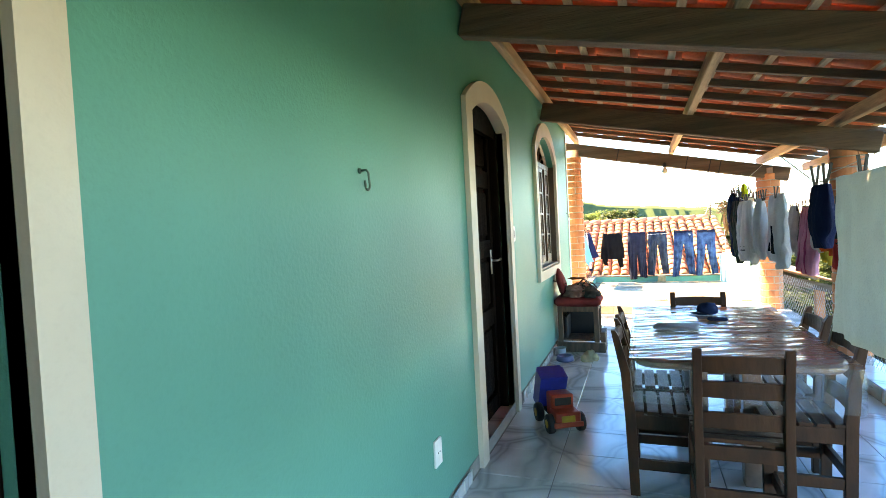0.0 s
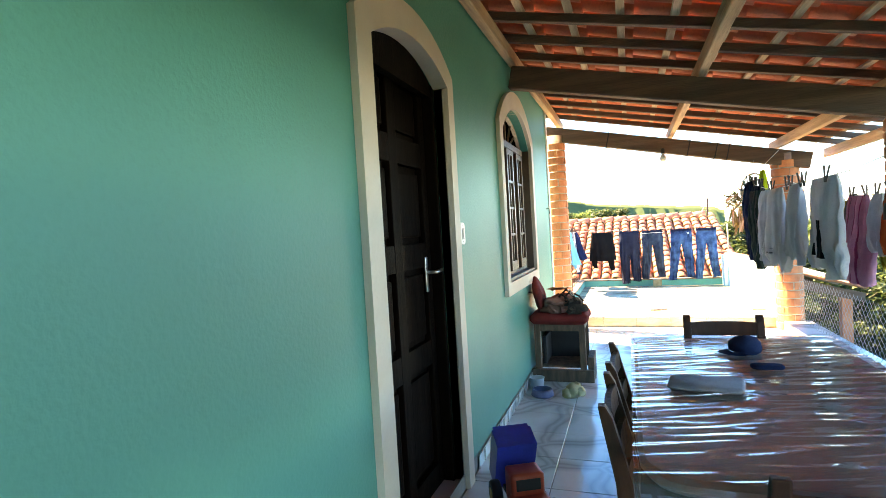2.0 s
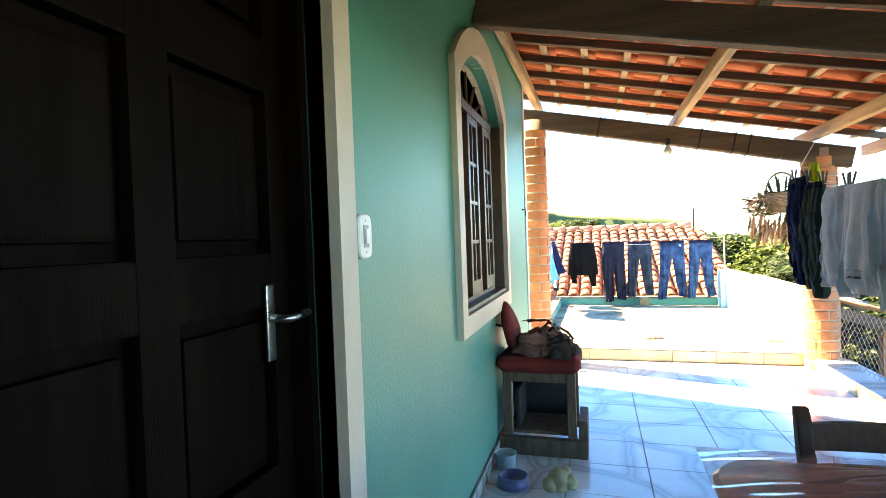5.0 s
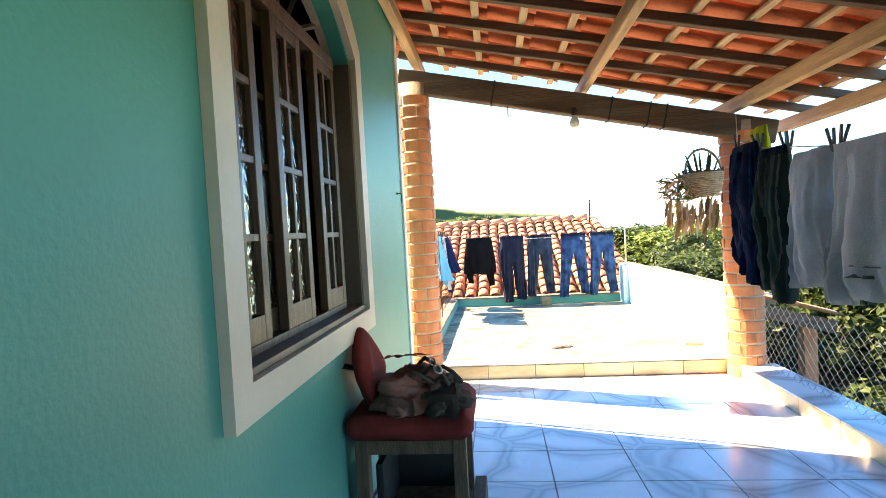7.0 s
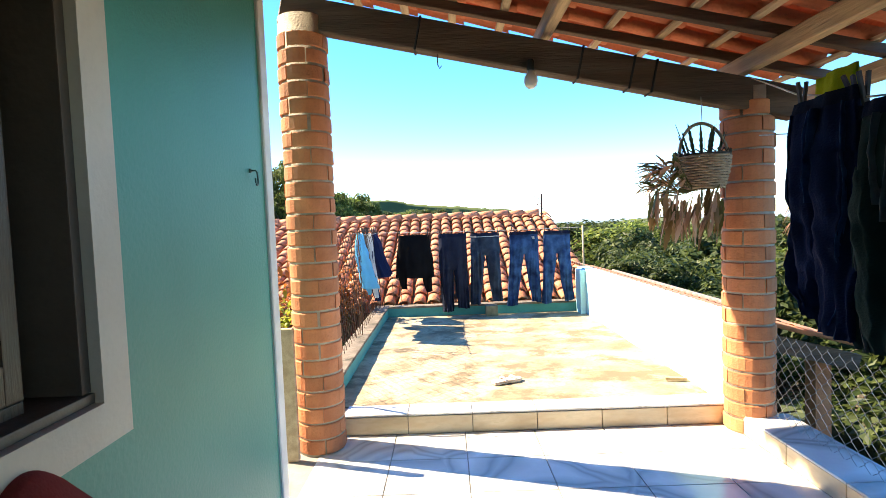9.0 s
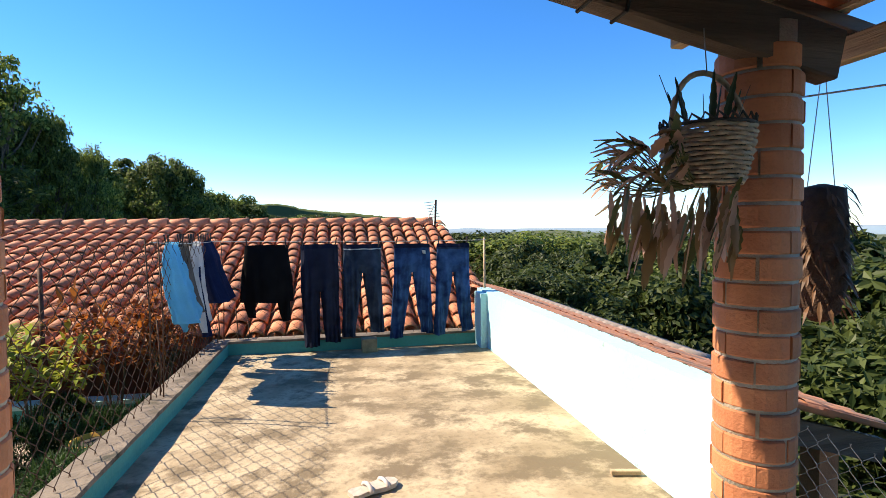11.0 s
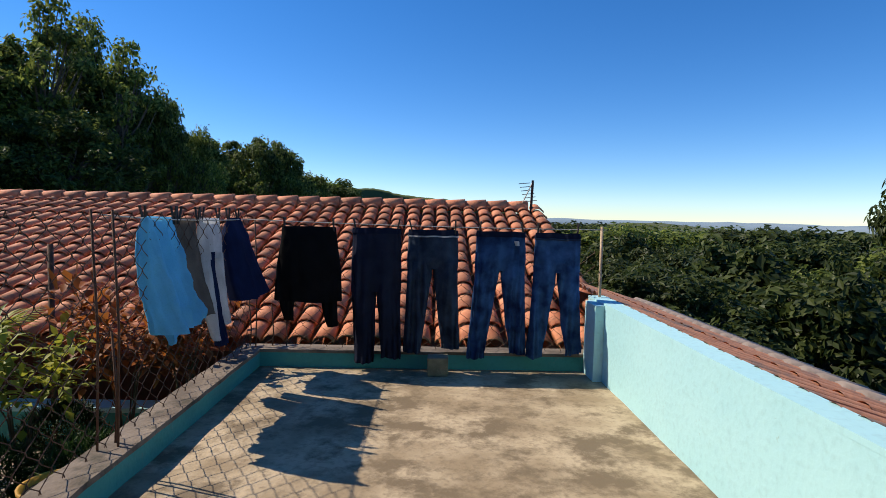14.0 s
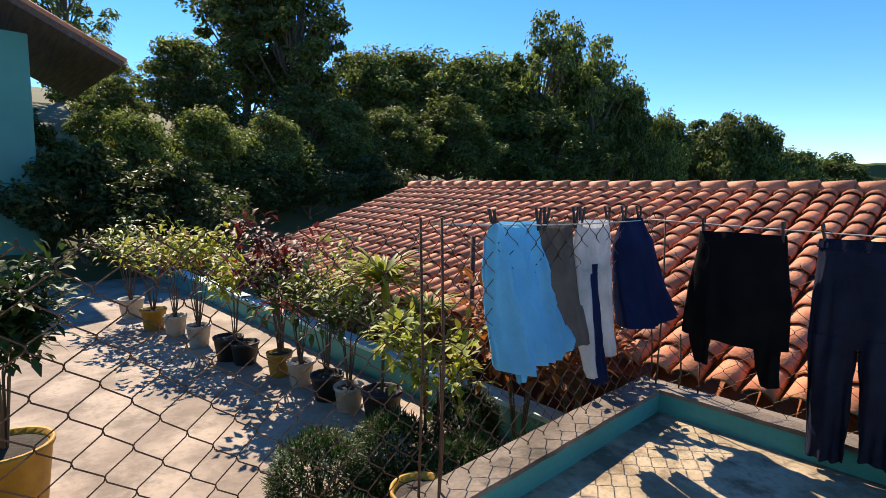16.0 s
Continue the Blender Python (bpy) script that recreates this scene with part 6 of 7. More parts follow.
W, Y, B = M_POTW, M_POTY, M_POTB
for x, y, r0, h0, mt, lab in ((-7.25, 11.02, 0.17, 0.28, W, "chalky white"), (-6.40, 11.09, 0.16, 0.27, Y, "ochre yellow"), (-5.90, 11.21, 0.14, 0.26, W, "chalky white"), (-5.22, 11.27, 0.14, 0.26, W, "chalky white"),
                             (-4.52, 11.35, 0.16, 0.26, B, "black plastic"), (-4.27, 11.43, 0.15, 0.24, B, "black plastic"), (-3.70, 11.55, 0.13, 0.24, Y, "ochre yellow"), (-3.32, 11.58, 0.13, 0.24, W, "chalky white"),
                             (-2.86, 11.60, 0.15, 0.23, B, "black plastic"), (-2.52, 11.61, 0.13, 0.22, W, "chalky white"), (-2.13, 11.67, 0.17, 0.28, B, "black plastic")):
    pot(x, y, YZ, r0, h0, mt, lab + " pot on the cement yard")
for name, lab, x, y, h, sp, n, sz, mt, seed, st in (
        ("croton", "leggy croton with reddish stems in a white pot", -7.25, 11.02, 1.25, 0.55, 380, 0.14, L_DARK, 1, 8), ("croton", "yellow-green shrub in an ochre pot", -6.40, 11.09, 1.1, 0.50, 420, 0.13, L_YELLOW, 2, 7),
        ("red_shrub", "thin dark red shrub in a white pot", -5.90, 11.21, 1.0, 0.42, 280, 0.13, L_RED, 3, 6), ("croton", "tall yellow-green shrub in a white pot", -5.22, 11.27, 1.40, 0.50, 560, 0.13, L_YELLOW, 4, 8),
        ("croton", "bright yellow croton in a black pot", -4.40, 11.38, 0.95, 0.36, 380, 0.14, L_YELLOW, 5, 6), ("red_shrub", "leggy dark red shrub in an ochre pot", -3.70, 11.55, 1.5, 0.50, 480, 0.14, L_RED, 7, 7),
        ("croton", "dark green shrub in a white pot", -3.32, 11.58, 1.0, 0.40, 360, 0.13, L_GREEN, 14, 7), ("croton", "pale leggy shrub in a black pot", -2.86, 11.60, 1.25, 0.50, 300, 0.11, L_YELLOW, 8, 8),
        ("croton", "green leafy shrub in a white pot", -2.52, 11.61, 0.9, 0.36, 300, 0.12, L_GREEN, 10, 6)):
    shrub(name, lab, x, y, YZ + 0.22, h, sp, n, sz, mt, seed, st)
rosette("cordyline", "crimson cordyline with strap leaves", -4.05, 11.75, YZ, 0.6, 34, 0.34, 0.026, L_CRIM, 6)
rosette("dracaena", "variegated yellow-green dracaena in a black pot", -2.13, 11.67, YZ + 0.25, 0.95, 150, 0.44, 0.017, L_YELLOW, 9)
rosette("dracaena", "smaller yellow-green dracaena beside the yard wall", -1.80, 11.85, YZ, 0.95, 90, 0.38, 0.016, L_YELLOW, 19)
shrub("red_shrub", "orange and red leaved shrub by the parapet", -0.95, 11.95, YZ, 1.45, 0.52, 520, 0.14, L_ORANGE, 11, 8)
shrub("croton", "yellow-green leafy shrub by the parapet", -1.35, 11.5, YZ, 1.15, 0.38, 380, 0.13, L_YELLOW, 12, 7)
shrub("red_shrub", "orange-tinged shrub by the parapet", -0.55, 11.95, YZ, 1.35, 0.42, 420, 0.13, L_ORANGE, 13, 7)


def clipped_bush(x, y, r0, seed, label="clipped round dark green bush"):
    p = thing("round_bush", label, "bush", "clipped bushes", (x, y, YZ))
    r = random.Random(seed)
    bm = bmesh.new()
    tube(bm, [(0, 0, 0), (0, 0, r0)], 0.02, 6)
    for k in range(12):
        a = 2.4 * k
        tube(bm, [(0, 0, r0 * 0.4), (r0 * 0.75 * math.cos(a), r0 * 0.75 * math.sin(a), r0 * (0.5 + 1.1 * r.random()))], 0.006, 4)
    tagged(part("branch_tuft", bm, M_STEM, p), kind="stuff")
    bm = bmesh.new()
    for k in range(4200):
        d = Vector((r.gauss(0, 1), r.gauss(0, 1), r.gauss(0, 1))).normalized()
        q = d * r0 * (r.uniform(0.72, 1.0) + 0.12 * noise.noise(d * 3 + Vector((seed, 0, 0)))) + Vector((0, 0, r0 * 0.95))
        if q.z > 0.01:
            leaf_blade(bm, q, d + Vector((r.uniform(-1, 1), r.uniform(-1, 1), r.uniform(-1, 1))), 0.055, 0.016, 0.3, r, seg=1)
    tagged(part("leaves", bm, L_DARK, p), kind="stuff")


for k, (x, y, r0) in enumerate(((-1.34, 10.63, 0.27), (-1.30, 11.13, 0.26), (-1.30, 11.80, 0.25), (-0.75, 11.25, 0.27), (-0.5, 11.6, 0.25), (-0.55, 10.3, 0.30))):
    clipped_bush(x, y, r0, 30 + k)
pot(-0.62, 10.78, YZ + 0.25, 0.15, 0.22, M_POTY, "white-rimmed pot on a stand behind the parapet")
pot(-2.50, 9.34, YZ, 0.23, 0.46, M_POTY, "large ochre yellow pot behind the fence", "large_flower_pot")
shrub("orchid_cactus", "tall dark epiphyte cactus in a yellow pot", -2.50, 9.34, YZ + 0.40, 1.2, 0.26, 1300, 0.115, L_DARK, 40, 10, 0.7)
pot(-0.55, 9.3, YZ, 0.16, 0.22, M_POTW, "white pot below the terrace")
shrub("croton", "green leafy plant below the terrace", -0.55, 9.3, YZ + 0.2, 0.45, 0.24, 200, 0.12, L_GREEN, 42, 6)
rod("iron_post", [(-1.6, 12.15, YZ), (-1.6, 12.15, 0.95)], 0.02, "rusty iron post by the yard wall", 6)


# ---- the land ----
def land(x, y):
    """Height of the ground: the plot on a shelf, a wooded valley east and north, hills far off."""
    d = math.hypot(x - 0.0, y - 8.0)
    shelf = -0.9
    east = max(0.0, x - 2.9)
    north = max(0.0, y - 19.0)
    west = max(0.0, -x - 10.0)
    z = shelf - 3.4 * (1 - math.exp(-east / 5.0)) - 6.0 * (1 - math.exp(-east / 40.0)) - 9.0 * (1 - math.exp(-north / 45.0)) * (0.4 + 0.6 / (1 + math.exp(-(x + 12) / 9.0)))
    z += 16.0 * (1 - math.exp(-west / 45.0))
    if d > 60:
        f = min((d - 60) / 400, 1)
        h = noise.noise((x * 0.004, y * 0.004, 3.0)) * 16 + noise.noise((x * 0.0016, y * 0.0016, 8.0)) * 22
        z += f * h + f * -12
    return z


bm = bmesh.new()
radii = [0.0] + [3.2 * 1.095 ** k for k in range(74)]
segs = 120
rings = []
for r0 in radii:
    ring = []
    for k in range(segs):
        a = 2 * math.pi * k / segs
        x, y = r0 * math.cos(a), 8 + r0 * math.sin(a)
        ring.append(bm.verts.new((x, y, land(x, y))) if r0 else None)
    rings.append(ring)
c0 = bm.verts.new((0, 8, land(0, 8)))
for k in range(segs):
    bm.faces.new((c0, rings[1][k], rings[1][(k + 1) % segs]))
for u, v in zip(rings[1:], rings[2:]):
    for k in range(segs):
        bm.faces.new((u[k], v[k], v[(k + 1) % segs], u[(k + 1) % segs]))
M_LAND = mat("wooded_land", (0.040, 0.060, 0.018), (0.10, 0.11, 0.035), rough=0.95, scale=0.06, fine=0.6, bump=0.0, stain=(0.14, 0.12, 0.05), stain_scale=0.03, stain_at=(0.55, 0.66), fine_amt=0.6)
tagged(setting("ground", bm, M_LAND, "sloping wooded ground that falls into a valley"), kind="structure")

M_BARK = mat("tree_bark", (0.16, 0.13, 0.10), (0.09, 0.07, 0.055), rough=0.9, scale=6, fine=30, bump=0.6, stretch=(3, 3, 0.6))
T_MID = leaf_mat("tree_leaf_mid", (0.035, 0.068, 0.014), (0.27, 0.32, 0.07), 0.52)
T_DARK = leaf_mat("tree_leaf_dark", (0.022, 0.048, 0.011), (0.20, 0.24, 0.055), 0.52)
# darker copy of the tree greens, with the valley's shade put into the colour
T_VALLEY_SHADE = leaf_mat("valley_leaf", (0.016, 0.034, 0.009), (0.10, 0.125, 0.032), 0.45)
T_LIGHT = leaf_mat("tree_leaf_light", (0.06, 0.10, 0.022), (0.16, 0.20, 0.05), 0.5)


def tree_mesh(seed, h, spread, n_clumps, leaves, size, base=0.35):
    """Trunk with limbs, and a crown of loose leaf clumps with gaps; returns both meshes' bmesh."""
    r = random.Random(seed)
    wood, crown = bmesh.new(), bmesh.new()
    lean_v = Vector((r.uniform(-0.08, 0.08), r.uniform(-0.08, 0.08), 1))
    trunk = [lean_v * (h * 0.75 * k / 5) + Vector((r.uniform(-1, 1), r.uniform(-1, 1), 0)) * 0.03 * h * (k > 0) for k in range(6)]
    tube(wood, trunk, 0.026 * h, 8, r2=0.006 * h)
    for k in range(n_clumps):
        f = (k + 0.5) / n_clumps
        zf = base + (1 - base) * f
        rad = spread * (0.55 + 0.45 * math.sin(math.pi * min(f * 0.85 + 0.15, 1))) * (1.0 - 0.55 * max(f - 0.6, 0) / 0.4)
        a = 2.4 * k + r.uniform(-0.5, 0.5)
        q = rad * math.sqrt(r.random()) * 0.95
        c = Vector((q * math.cos(a), q * math.sin(a), h * zf * r.uniform(0.9, 1.03)))
        s = trunk[min(int(zf * 5.2), 5)] * 0.85
        tube(wood, [s, s.lerp(c, 0.55) + Vector((0, 0, -0.03 * h)), c], 0.007 * h, 5, r2=0.002 * h)
        cr = spread * r.choice((0.14, 0.17, 0.20, 0.24, 0.30))
        for i in range(leaves):
            d = Vector((r.gauss(0, 1), r.gauss(0, 1), r.gauss(0, 0.7)))
            d = d.normalized() * r.random() ** 0.33
            p = c + Vector((d.x, d.y, d.z * 0.75)) * cr * (1 + 0.3 * noise.noise(d * 2.5 + Vector((k, seed, 0))))
            nrm = (d + Vector((r.uniform(-1, 1), r.uniform(-1, 1), r.uniform(-0.2, 1.2)))).normalized()
            t = nrm.orthogonal().normalized()
            t.rotate(Matrix.Rotation(r.uniform(0, 6.28), 3, nrm))
            b = nrm.cross(t)
            s1, s2 = size * r.uniform(0.6, 1.3), size * r.uniform(0.35, 0.6)
            v = [crown.verts.new(p + t * s1), crown.verts.new(p + b * s2 + nrm * s2 * 0.3), crown.verts.new(p - t * s1), crown.verts.new(p - b * s2 + nrm * s2 * 0.3)]
            crown.faces.new(v)
    return wood, crown


def mesh_fast(name, bm, material):
    me = bpy.data.meshes.new(name)
    bm.to_mesh(me)
    bm.free()
    me.materials.append(material)
    return me


KINDS = {}
for key, seed, h, sp, nc, lv, sz, mt in (("broad", 11, 10, 4.2, 110, 130, 0.17, T_MID), ("tall", 12, 13, 3.4, 110, 130, 0.18, T_DARK), ("light", 13, 8, 3.4, 80, 140, 0.16, T_LIGHT), ("open", 14, 12, 3.6, 60, 75, 0.19, T_MID), ("low", 15, 5, 2.6, 70, 120, 0.13, T_VALLEY_SHADE), ("dense", 16, 9, 4.4, 110, 130, 0.17, T_VALLEY_SHADE), ("leafy", 17, 9, 4.2, 100, 130, 0.17, T_DARK)):
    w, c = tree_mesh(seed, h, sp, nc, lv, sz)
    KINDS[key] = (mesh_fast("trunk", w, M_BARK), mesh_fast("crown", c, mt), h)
LABEL = {"broad": "broad green tree with a loose crown", "tall": "tall dark green tree", "light": "light green tree in the sun", "open": "open-crowned tree with bare limbs showing", "low": "low bushy tree, leaves darkened as in shade", "dense": "dense green tree, leaves darkened as in shade", "leafy": "full-crowned leafy green tree"}


def tree(kind, x, y, top, rz=0.0, wide=1.0):
    """A tree whose tip reaches the height top."""
    z = land(x, y) - 0.2
    t, c, h = KINDS[kind]
    s = (top - z) / (h * 1.04)
    ob = thing("tree", LABEL[kind], "tree", "trees round the plot", (x, y, z), rz)
    ob.scale = (s * wide, s * wide, s)
    for nm, me in (("trunk", t), ("crown", c)):
        p = new(nm, me)
        p.parent = ob
    return ob


def polar(yaw, dist):
    """A place dist metres from the terrace, yaw degrees left of straight ahead."""
    return 1.2 - dist * math.sin(radians(yaw)), 9.0 + dist * math.cos(radians(yaw))


R = random.Random(77)
# the tall wood behind the yard and the neighbour's roof
for kind, yaw, dist, elev, wide in (("open", 82, 34, 21, 1), ("leafy", 78, 20, 9.5, 1), ("tall", 66, 27, 21.5, 1.2), ("tall", 62, 25, 22, 1.1), ("leafy", 70, 22, 10, 1), ("broad", 55, 30, 14.4, 1.1), ("broad", 50, 31, 14.6, 1.2), ("broad", 44, 32, 14.2, 1.1), ("open", 36, 33, 17.8, 0.8), ("open", 33.5, 36, 17.0, 0.7), ("leafy", 18.5, 46, 7.4, 0.7), ("leafy", 16.3, 48, 6.9, 0.7), ("broad", 13.2, 60, 4.4, 1.0), ("light", 10.5, 70, 3.6, 1.2), ("open", 30.5, 33, 15.4, 0.7), ("low", 60, 17, 3.4, 1.2), ("low", 66, 15.5, 3.2, 1.3), ("low", 54, 19, 3.6, 1.2), ("broad", 27.5, 34, 11.4, 0.5), ("broad", 24.5, 36, 8.2, 0.5),
                                    ("broad", 40, 34, 14, 1), ("leafy", 33, 36, 13, 0.8), ("leafy", 29.5, 38, 11, 0.7), ("leafy", 58, 24, 9, 1.1), ("leafy", 48, 27, 8, 1.1), ("leafy", 40, 30, 7, 1.1), ("broad", 24, 48, 7.6, 1.0), ("tall", 21, 52, 7.0, 1), ("light", 15, 66, 4.2, 1.2),
                                    ("leafy", 85, 15, 6.5, 1), ("broad", 76, 14.5, 7.0, 1.0), ("broad", 70, 15.5, 8.0, 1.0), ("leafy", 64, 17, 7.5, 1), ("low", 80, 13, 3.5, 1.2), ("low", 73, 12.5, 2.5, 1.2), ("broad", 67, 16, 6, 1.1), ("light", 57, 22, 9, 1.2), ("leafy", 52, 24, 8.5, 1.2), ("leafy", 61, 20, 10, 1.2), ("broad", 72, 24, 14, 1.2), ("broad", 80, 26, 13, 1.2), ("leafy", 46, 26, 9.5, 1.2), ("leafy", 35, 30, 8.5, 1.2), ("broad", 28, 42, 8.2, 1), ("leafy", 92, 22, 12, 1), ("tall", 88, 28, 17, 1)):
    x, y = polar(yaw, dist)
    tree(kind, x, y, 1.26 + dist * math.tan(radians(elev)), R.uniform(0, 360), wide)
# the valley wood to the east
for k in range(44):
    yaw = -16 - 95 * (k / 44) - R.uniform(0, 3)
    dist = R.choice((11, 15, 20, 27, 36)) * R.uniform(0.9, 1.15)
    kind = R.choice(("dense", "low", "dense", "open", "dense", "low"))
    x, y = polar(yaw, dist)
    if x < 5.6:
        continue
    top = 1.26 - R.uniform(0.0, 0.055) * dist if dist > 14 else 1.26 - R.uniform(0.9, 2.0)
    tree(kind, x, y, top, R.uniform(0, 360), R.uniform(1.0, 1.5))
x, y = polar(-45.5, 24)
tree("dense", x, y, 1.26 + 24 * math.tan(radians(6.6)), 40, 0.5)
for yaw, dist in ((-10, 75), (-13, 60), (-5, 95), (2, 110), (8, 100), (12, 85), (-18, 80), (-24, 70), (-30, 75), (-1, 130), (5, 140), (-7, 55), (-11, 46), (-15, 50), (-19, 44), (-23, 48), (-27, 52), (-32, 46), (-37, 50), (-4, 70)):
    x, y = polar(yaw, dist)
    tree(R.choice(("broad", "dense")), x, y, 1.26 + dist * math.tan(radians(1.6 if yaw > 0 else -0.5)) , R.uniform(0, 360), 1.6)

# far hills; the two farther ones have the blue haze painted into their colour
def far_ridge(name, dist, yaw0, yaw1, elev, rough, col, seed, label):
    bm = bmesh.new()
    n = 160
    prev = None
    for k in range(n + 1):
        f = k / n
        yaw = yaw0 + (yaw1 - yaw0) * f
        x, y = polar(yaw, dist)
        e = elev(yaw) + rough * (noise.noise((yaw * 0.25, seed, 0)) + 0.4 * noise.noise((yaw * 1.3, seed, 1)) + 0.15 * noise.noise((yaw * 6, seed, 2)))
        top = 1.26 + dist * math.tan(radians(e))
        xb, yb = polar(yaw, dist * 1.35)
        row = [bm.verts.new((x, y, -60)), bm.verts.new((x, y, top - dist * 0.008)), bm.verts.new((*polar(yaw, dist * 1.1), top)), bm.verts.new((xb, yb, -60))]
        if prev:
            for i in range(3):
                bm.faces.new((prev[i], prev[i + 1], row[i + 1], row[i]))
        prev = row
    return tagged(setting(name, bm, col, label, True), kind="structure")


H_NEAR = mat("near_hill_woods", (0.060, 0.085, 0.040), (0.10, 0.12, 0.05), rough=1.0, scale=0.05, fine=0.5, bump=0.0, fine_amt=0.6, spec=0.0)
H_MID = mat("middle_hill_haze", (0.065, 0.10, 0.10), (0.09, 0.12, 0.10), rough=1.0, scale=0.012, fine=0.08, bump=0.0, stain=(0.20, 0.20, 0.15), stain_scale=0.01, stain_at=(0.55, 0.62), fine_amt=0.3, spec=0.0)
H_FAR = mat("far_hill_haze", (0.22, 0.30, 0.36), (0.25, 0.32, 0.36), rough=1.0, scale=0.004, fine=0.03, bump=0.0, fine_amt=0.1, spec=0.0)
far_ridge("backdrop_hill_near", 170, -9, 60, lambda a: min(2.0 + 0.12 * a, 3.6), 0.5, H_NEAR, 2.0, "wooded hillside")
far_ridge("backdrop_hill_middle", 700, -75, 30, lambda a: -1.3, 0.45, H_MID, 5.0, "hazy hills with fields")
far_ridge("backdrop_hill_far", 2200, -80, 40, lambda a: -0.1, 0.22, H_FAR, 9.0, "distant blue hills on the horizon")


# ---- pieces: floor tiles, skirting, step, curb and neighbour's roof tiles ----
def tile_mesh(name, dx, dy, dz, b, material):
    """A slab with a chamfered top, its top at z = 0, from the origin to dx, dy."""
    bm = bmesh.new()
    lo = [bm.verts.new(p) for p in ((0, 0, -dz), (dx, 0, -dz), (dx, dy, -dz), (0, dy, -dz))]
    mi = [bm.verts.new(p) for p in ((0, 0, -b), (dx, 0, -b), (dx, dy, -b), (0, dy, -b))]
    hi = [bm.verts.new(p) for p in ((b, b, 0), (dx - b, b, 0), (dx - b, dy - b, 0), (b, dy - b, 0))]
    for a, c in ((lo, mi), (mi, hi)):
        for k in range(4):
            bm.faces.new((a[k], a[(k + 1) % 4], c[(k + 1) % 4], c[k]))
    bm.faces.new(hi)
    return mesh_of(name, bm, material)


R = random.Random(5)
TW, TD, GAP = 0.4135, 0.3565, 0.005
FULL = tile_mesh("floor_tile", TW - GAP, TD - GAP, 0.01, 0.0015, M_TILE)
X_J, Y_J = 0.4200, 6.852


def lay(me, parent, m):
    t = new(me.name, me)
    t.parent = parent
    t.matrix_basis = m


cut_l = tile_mesh("floor_tile", X_J - 0.012 - GAP, TD - GAP, 0.01, 0.0015, M_TILE)
cut_r = tile_mesh("floor_tile", 2.412 - (X_J + 4 * TW) - GAP, TD - GAP, 0.01, 0.0015, M_TILE)
j = -22
while Y_J + j * TD < 8.60:
    y = Y_J + j * TD
    if y + TD > 8.62:
        break
    dz = lambda: R.uniform(-0.0006, 0.0006)
    lay(cut_l, floor, Matrix.Translation((0.012, y, dz())))
    for i in range(4):
        lay(FULL, floor, Matrix.Translation((X_J + i * TW, y, dz())))
    lay(cut_r, floor, Matrix.Translation((X_J + 4 * TW, y, dz())))
    j += 1
y = Y_J + j * TD
if 8.62 - y > 0.03:
    for i, x, w in [(0, 0.012, X_J - 0.012)] + [(1, X_J + i * TW, TW) for i in range(4)] + [(2, X_J + 4 * TW, 2.412 - X_J - 4 * TW)]:
        lay(tile_mesh("floor_tile", w - GAP, 8.622 - y, 0.01, 0.0015, M_TILE), floor, Matrix.Translation((x, y, 0)))

# skirting tiles along the wall
base = setting("baseboard", bbox(0.0005, 0.004, -1.5, 7.73, 0.0, 0.078, 0.0005, 1), M_GROUT, "tiled skirting along the house wall")
SK = tile_mesh("skirting_tile", 0.077, 0.115, 0.008, 0.001, M_TILE)
y = -1.4
while y < 7.6:
    if not any(a - 0.19 < y + 0.11 and y < b + 0.19 for a, b, zb, *_ in OPENINGS if zb == 0):
        lay(SK, base, Matrix.Translation((0.012, y, 0.0)) @ Matrix.Rotation(radians(-90), 4, "Y"))
    y += 0.12

# step: riser and tread tiles
RS = tile_mesh("riser_tile", 0.385, 0.105, 0.01, 0.0015, M_RISER)
TR = tile_mesh("tread_tile", 0.385, 0.175, 0.01, 0.002, M_TILE)
for k in range(6):
    x = 0.10 + k * 0.39
    if x + 0.385 > 2.52:
        break
    lay(RS, step, Matrix.Translation((x, 8.622, 0.002)) @ Matrix.Rotation(radians(90), 4, "X"))
    lay(TR, step, Matrix.Translation((x, 8.625, 0.122)))
CT = tile_mesh("curb_tile", 0.26, 0.385, 0.01, 0.002, M_TILE)
CS = tile_mesh("curb_tile", 0.095, 0.385, 0.008, 0.0015, M_RISER)
for k in range(20):
    y = 8.08 - k * 0.39
    lay(CT, curb, Matrix.Translation((2.408, y, 0.108)))
    lay(CS, curb, Matrix.Translation((2.406, y, 0.002)) @ Matrix.Rotation(radians(-90), 4, "Y"))


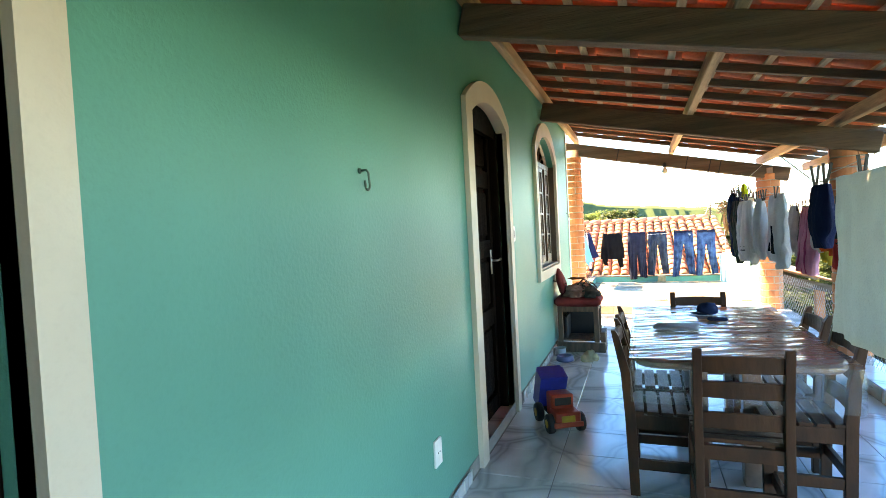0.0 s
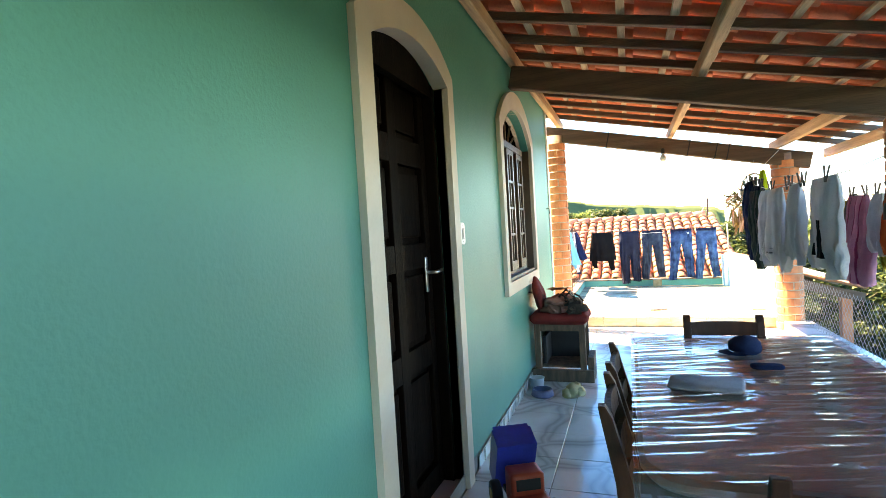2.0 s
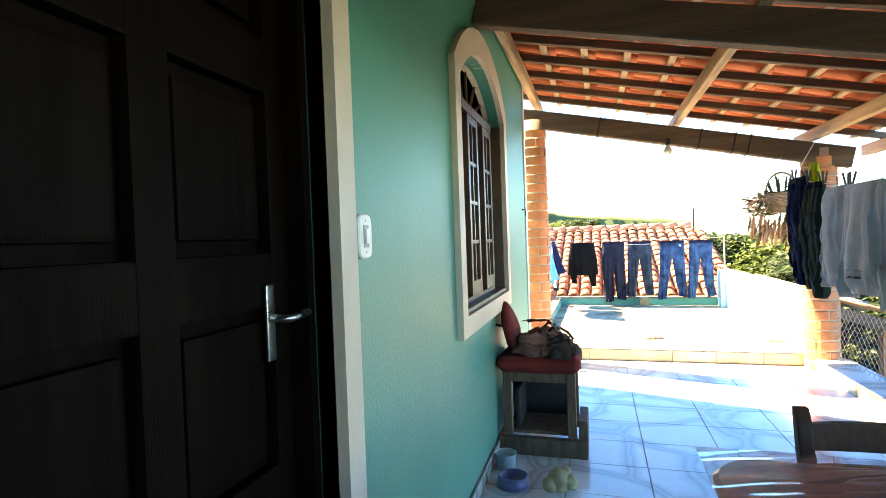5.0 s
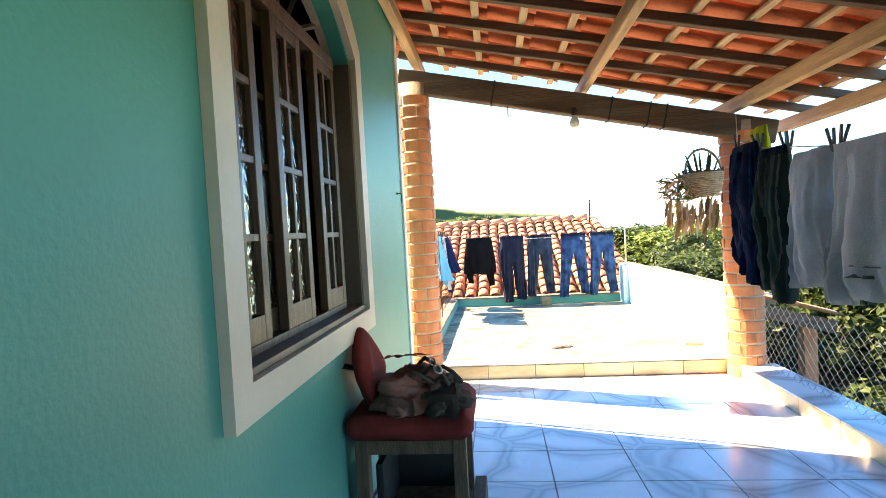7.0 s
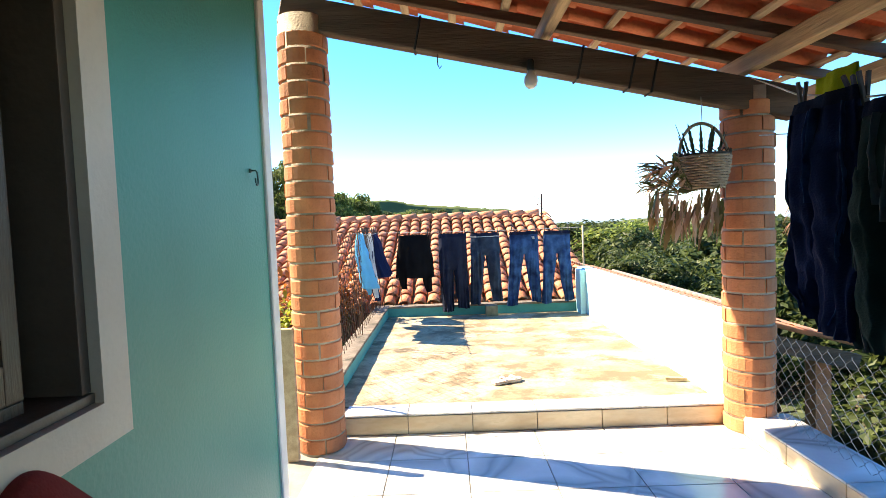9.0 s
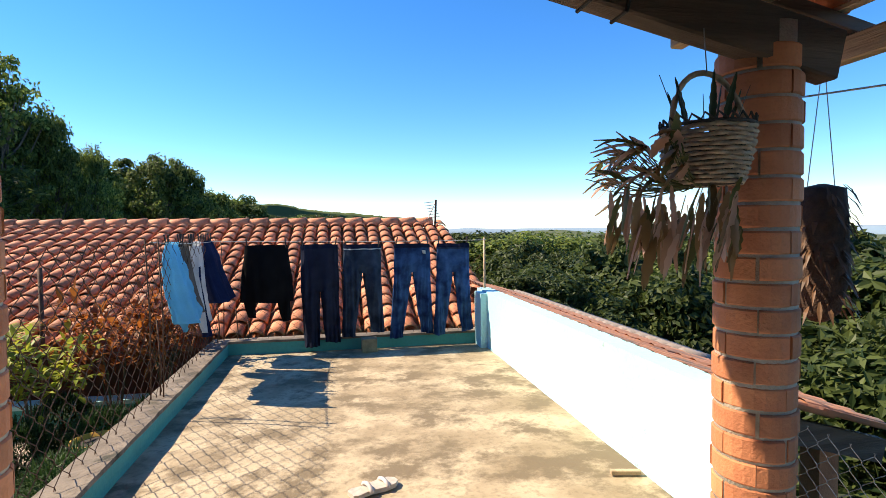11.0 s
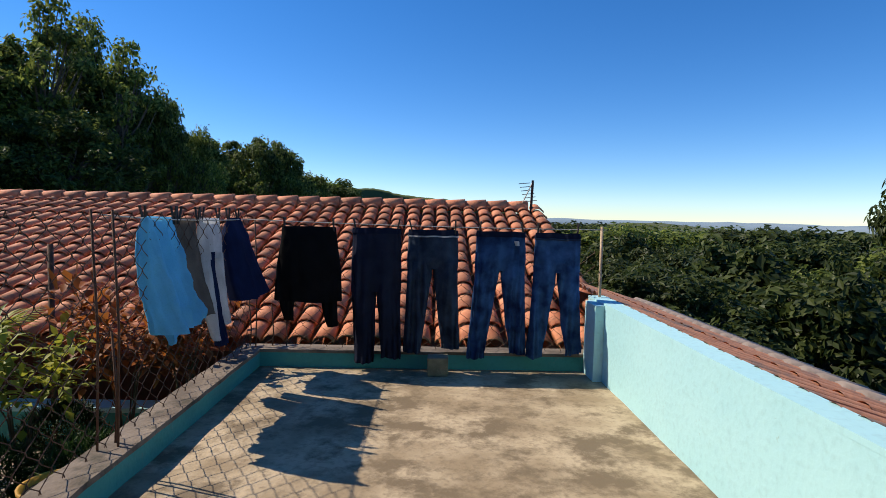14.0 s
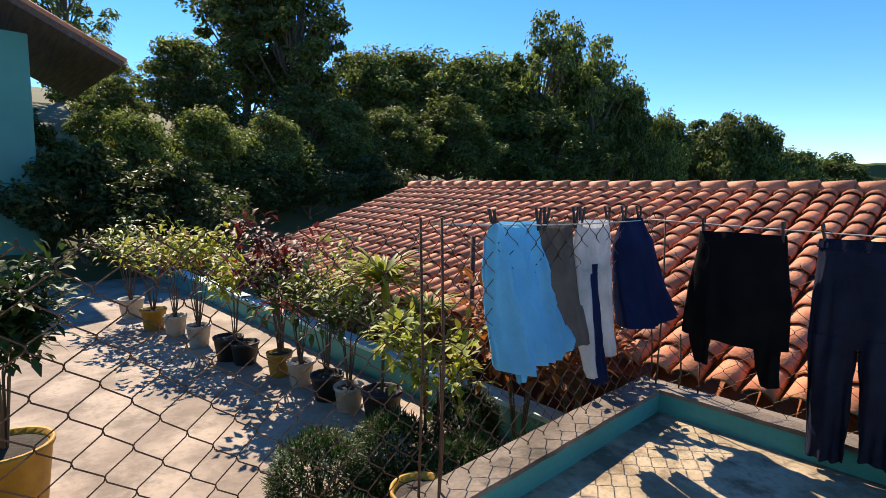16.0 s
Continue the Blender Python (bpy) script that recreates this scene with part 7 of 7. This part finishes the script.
# neighbour's roof: half-round tiles; the 300 next to the terrace as pieces, the rest joined
def half_round(name, length, r0, r1, h, material, seg=6):
    bm = bmesh.new()
    rings = []
    for y, r, lift in ((0.0, r0, 0.011), (length, r1, -0.024)):
        rings.append([bm.verts.new((r * math.cos(math.pi * s / seg), y, h * math.sin(math.pi * s / seg) + lift)) for s in range(seg + 1)])
        rings.append([bm.verts.new(((r - 0.012) * math.cos(math.pi * s / seg), y, (h - 0.012) * math.sin(math.pi * s / seg) + lift)) for s in range(seg + 1)])
    for s in range(seg):
        bm.faces.new((rings[0][s], rings[0][s + 1], rings[2][s + 1], rings[2][s]))
        bm.faces.new((rings[1][s], rings[0][s], rings[0][s + 1], rings[1][s + 1]))
    for s in (0, seg):
        bm.faces.new((rings[0][s], rings[2][s], rings[3][s], rings[1][s]))
    return mesh_of(name, bm, material, True)


PITCH, ROWL = 0.195, 0.265
HR = half_round("roof_tile", 0.32, 0.088, 0.075, 0.062, M_ROOF)
ang = math.atan(ROOF_SLOPE)
rest = bmesh.new()
cols = round((NX1 - NX0) / PITCH)
n_rows = int((RIDGE_Y - 12.40) / math.cos(ang) / ROWL)
order = []
for i in range(cols):
    for j in range(n_rows + 1):
        x, y = NX0 + (i + 0.5) * PITCH, 12.38 + j * ROWL * math.cos(ang)
        order.append((abs(x - 1.0) + 0.8 * (y - 12.4), x, y))
order.sort()
for k, (_, x, y) in enumerate(order):
    m = Matrix.Translation((x + R.uniform(-0.008, 0.008), y + R.uniform(-0.012, 0.012), nb_z(y) + R.uniform(-0.004, 0.006))) @ Matrix.Rotation(ang, 4, "X") @ Matrix.Rotation(radians(R.uniform(-1.5, 1.5)), 4, "Z")
    if k < 300:
        lay(HR, roof, m)
    else:
        n0 = len(rest.verts)
        rest.from_mesh(HR)
        rest.verts.ensure_lookup_table()
        for v in rest.verts[n0:]:
            v.co = m @ v.co
tagged(part("roof_tiles", rest, M_ROOF, roof, "", True), kind="stuff")
bm = bmesh.new()
x = NX0
while x < NX1 - 0.35:
    tube(bm, [(x, RIDGE_Y, RIDGE_Z + 0.03), (x + 0.33, RIDGE_Y, RIDGE_Z + 0.045)], 0.075, 8, r2=0.088)
    x += 0.30
part("ridge_tiles", bm, M_ROOF, roof, "", True)
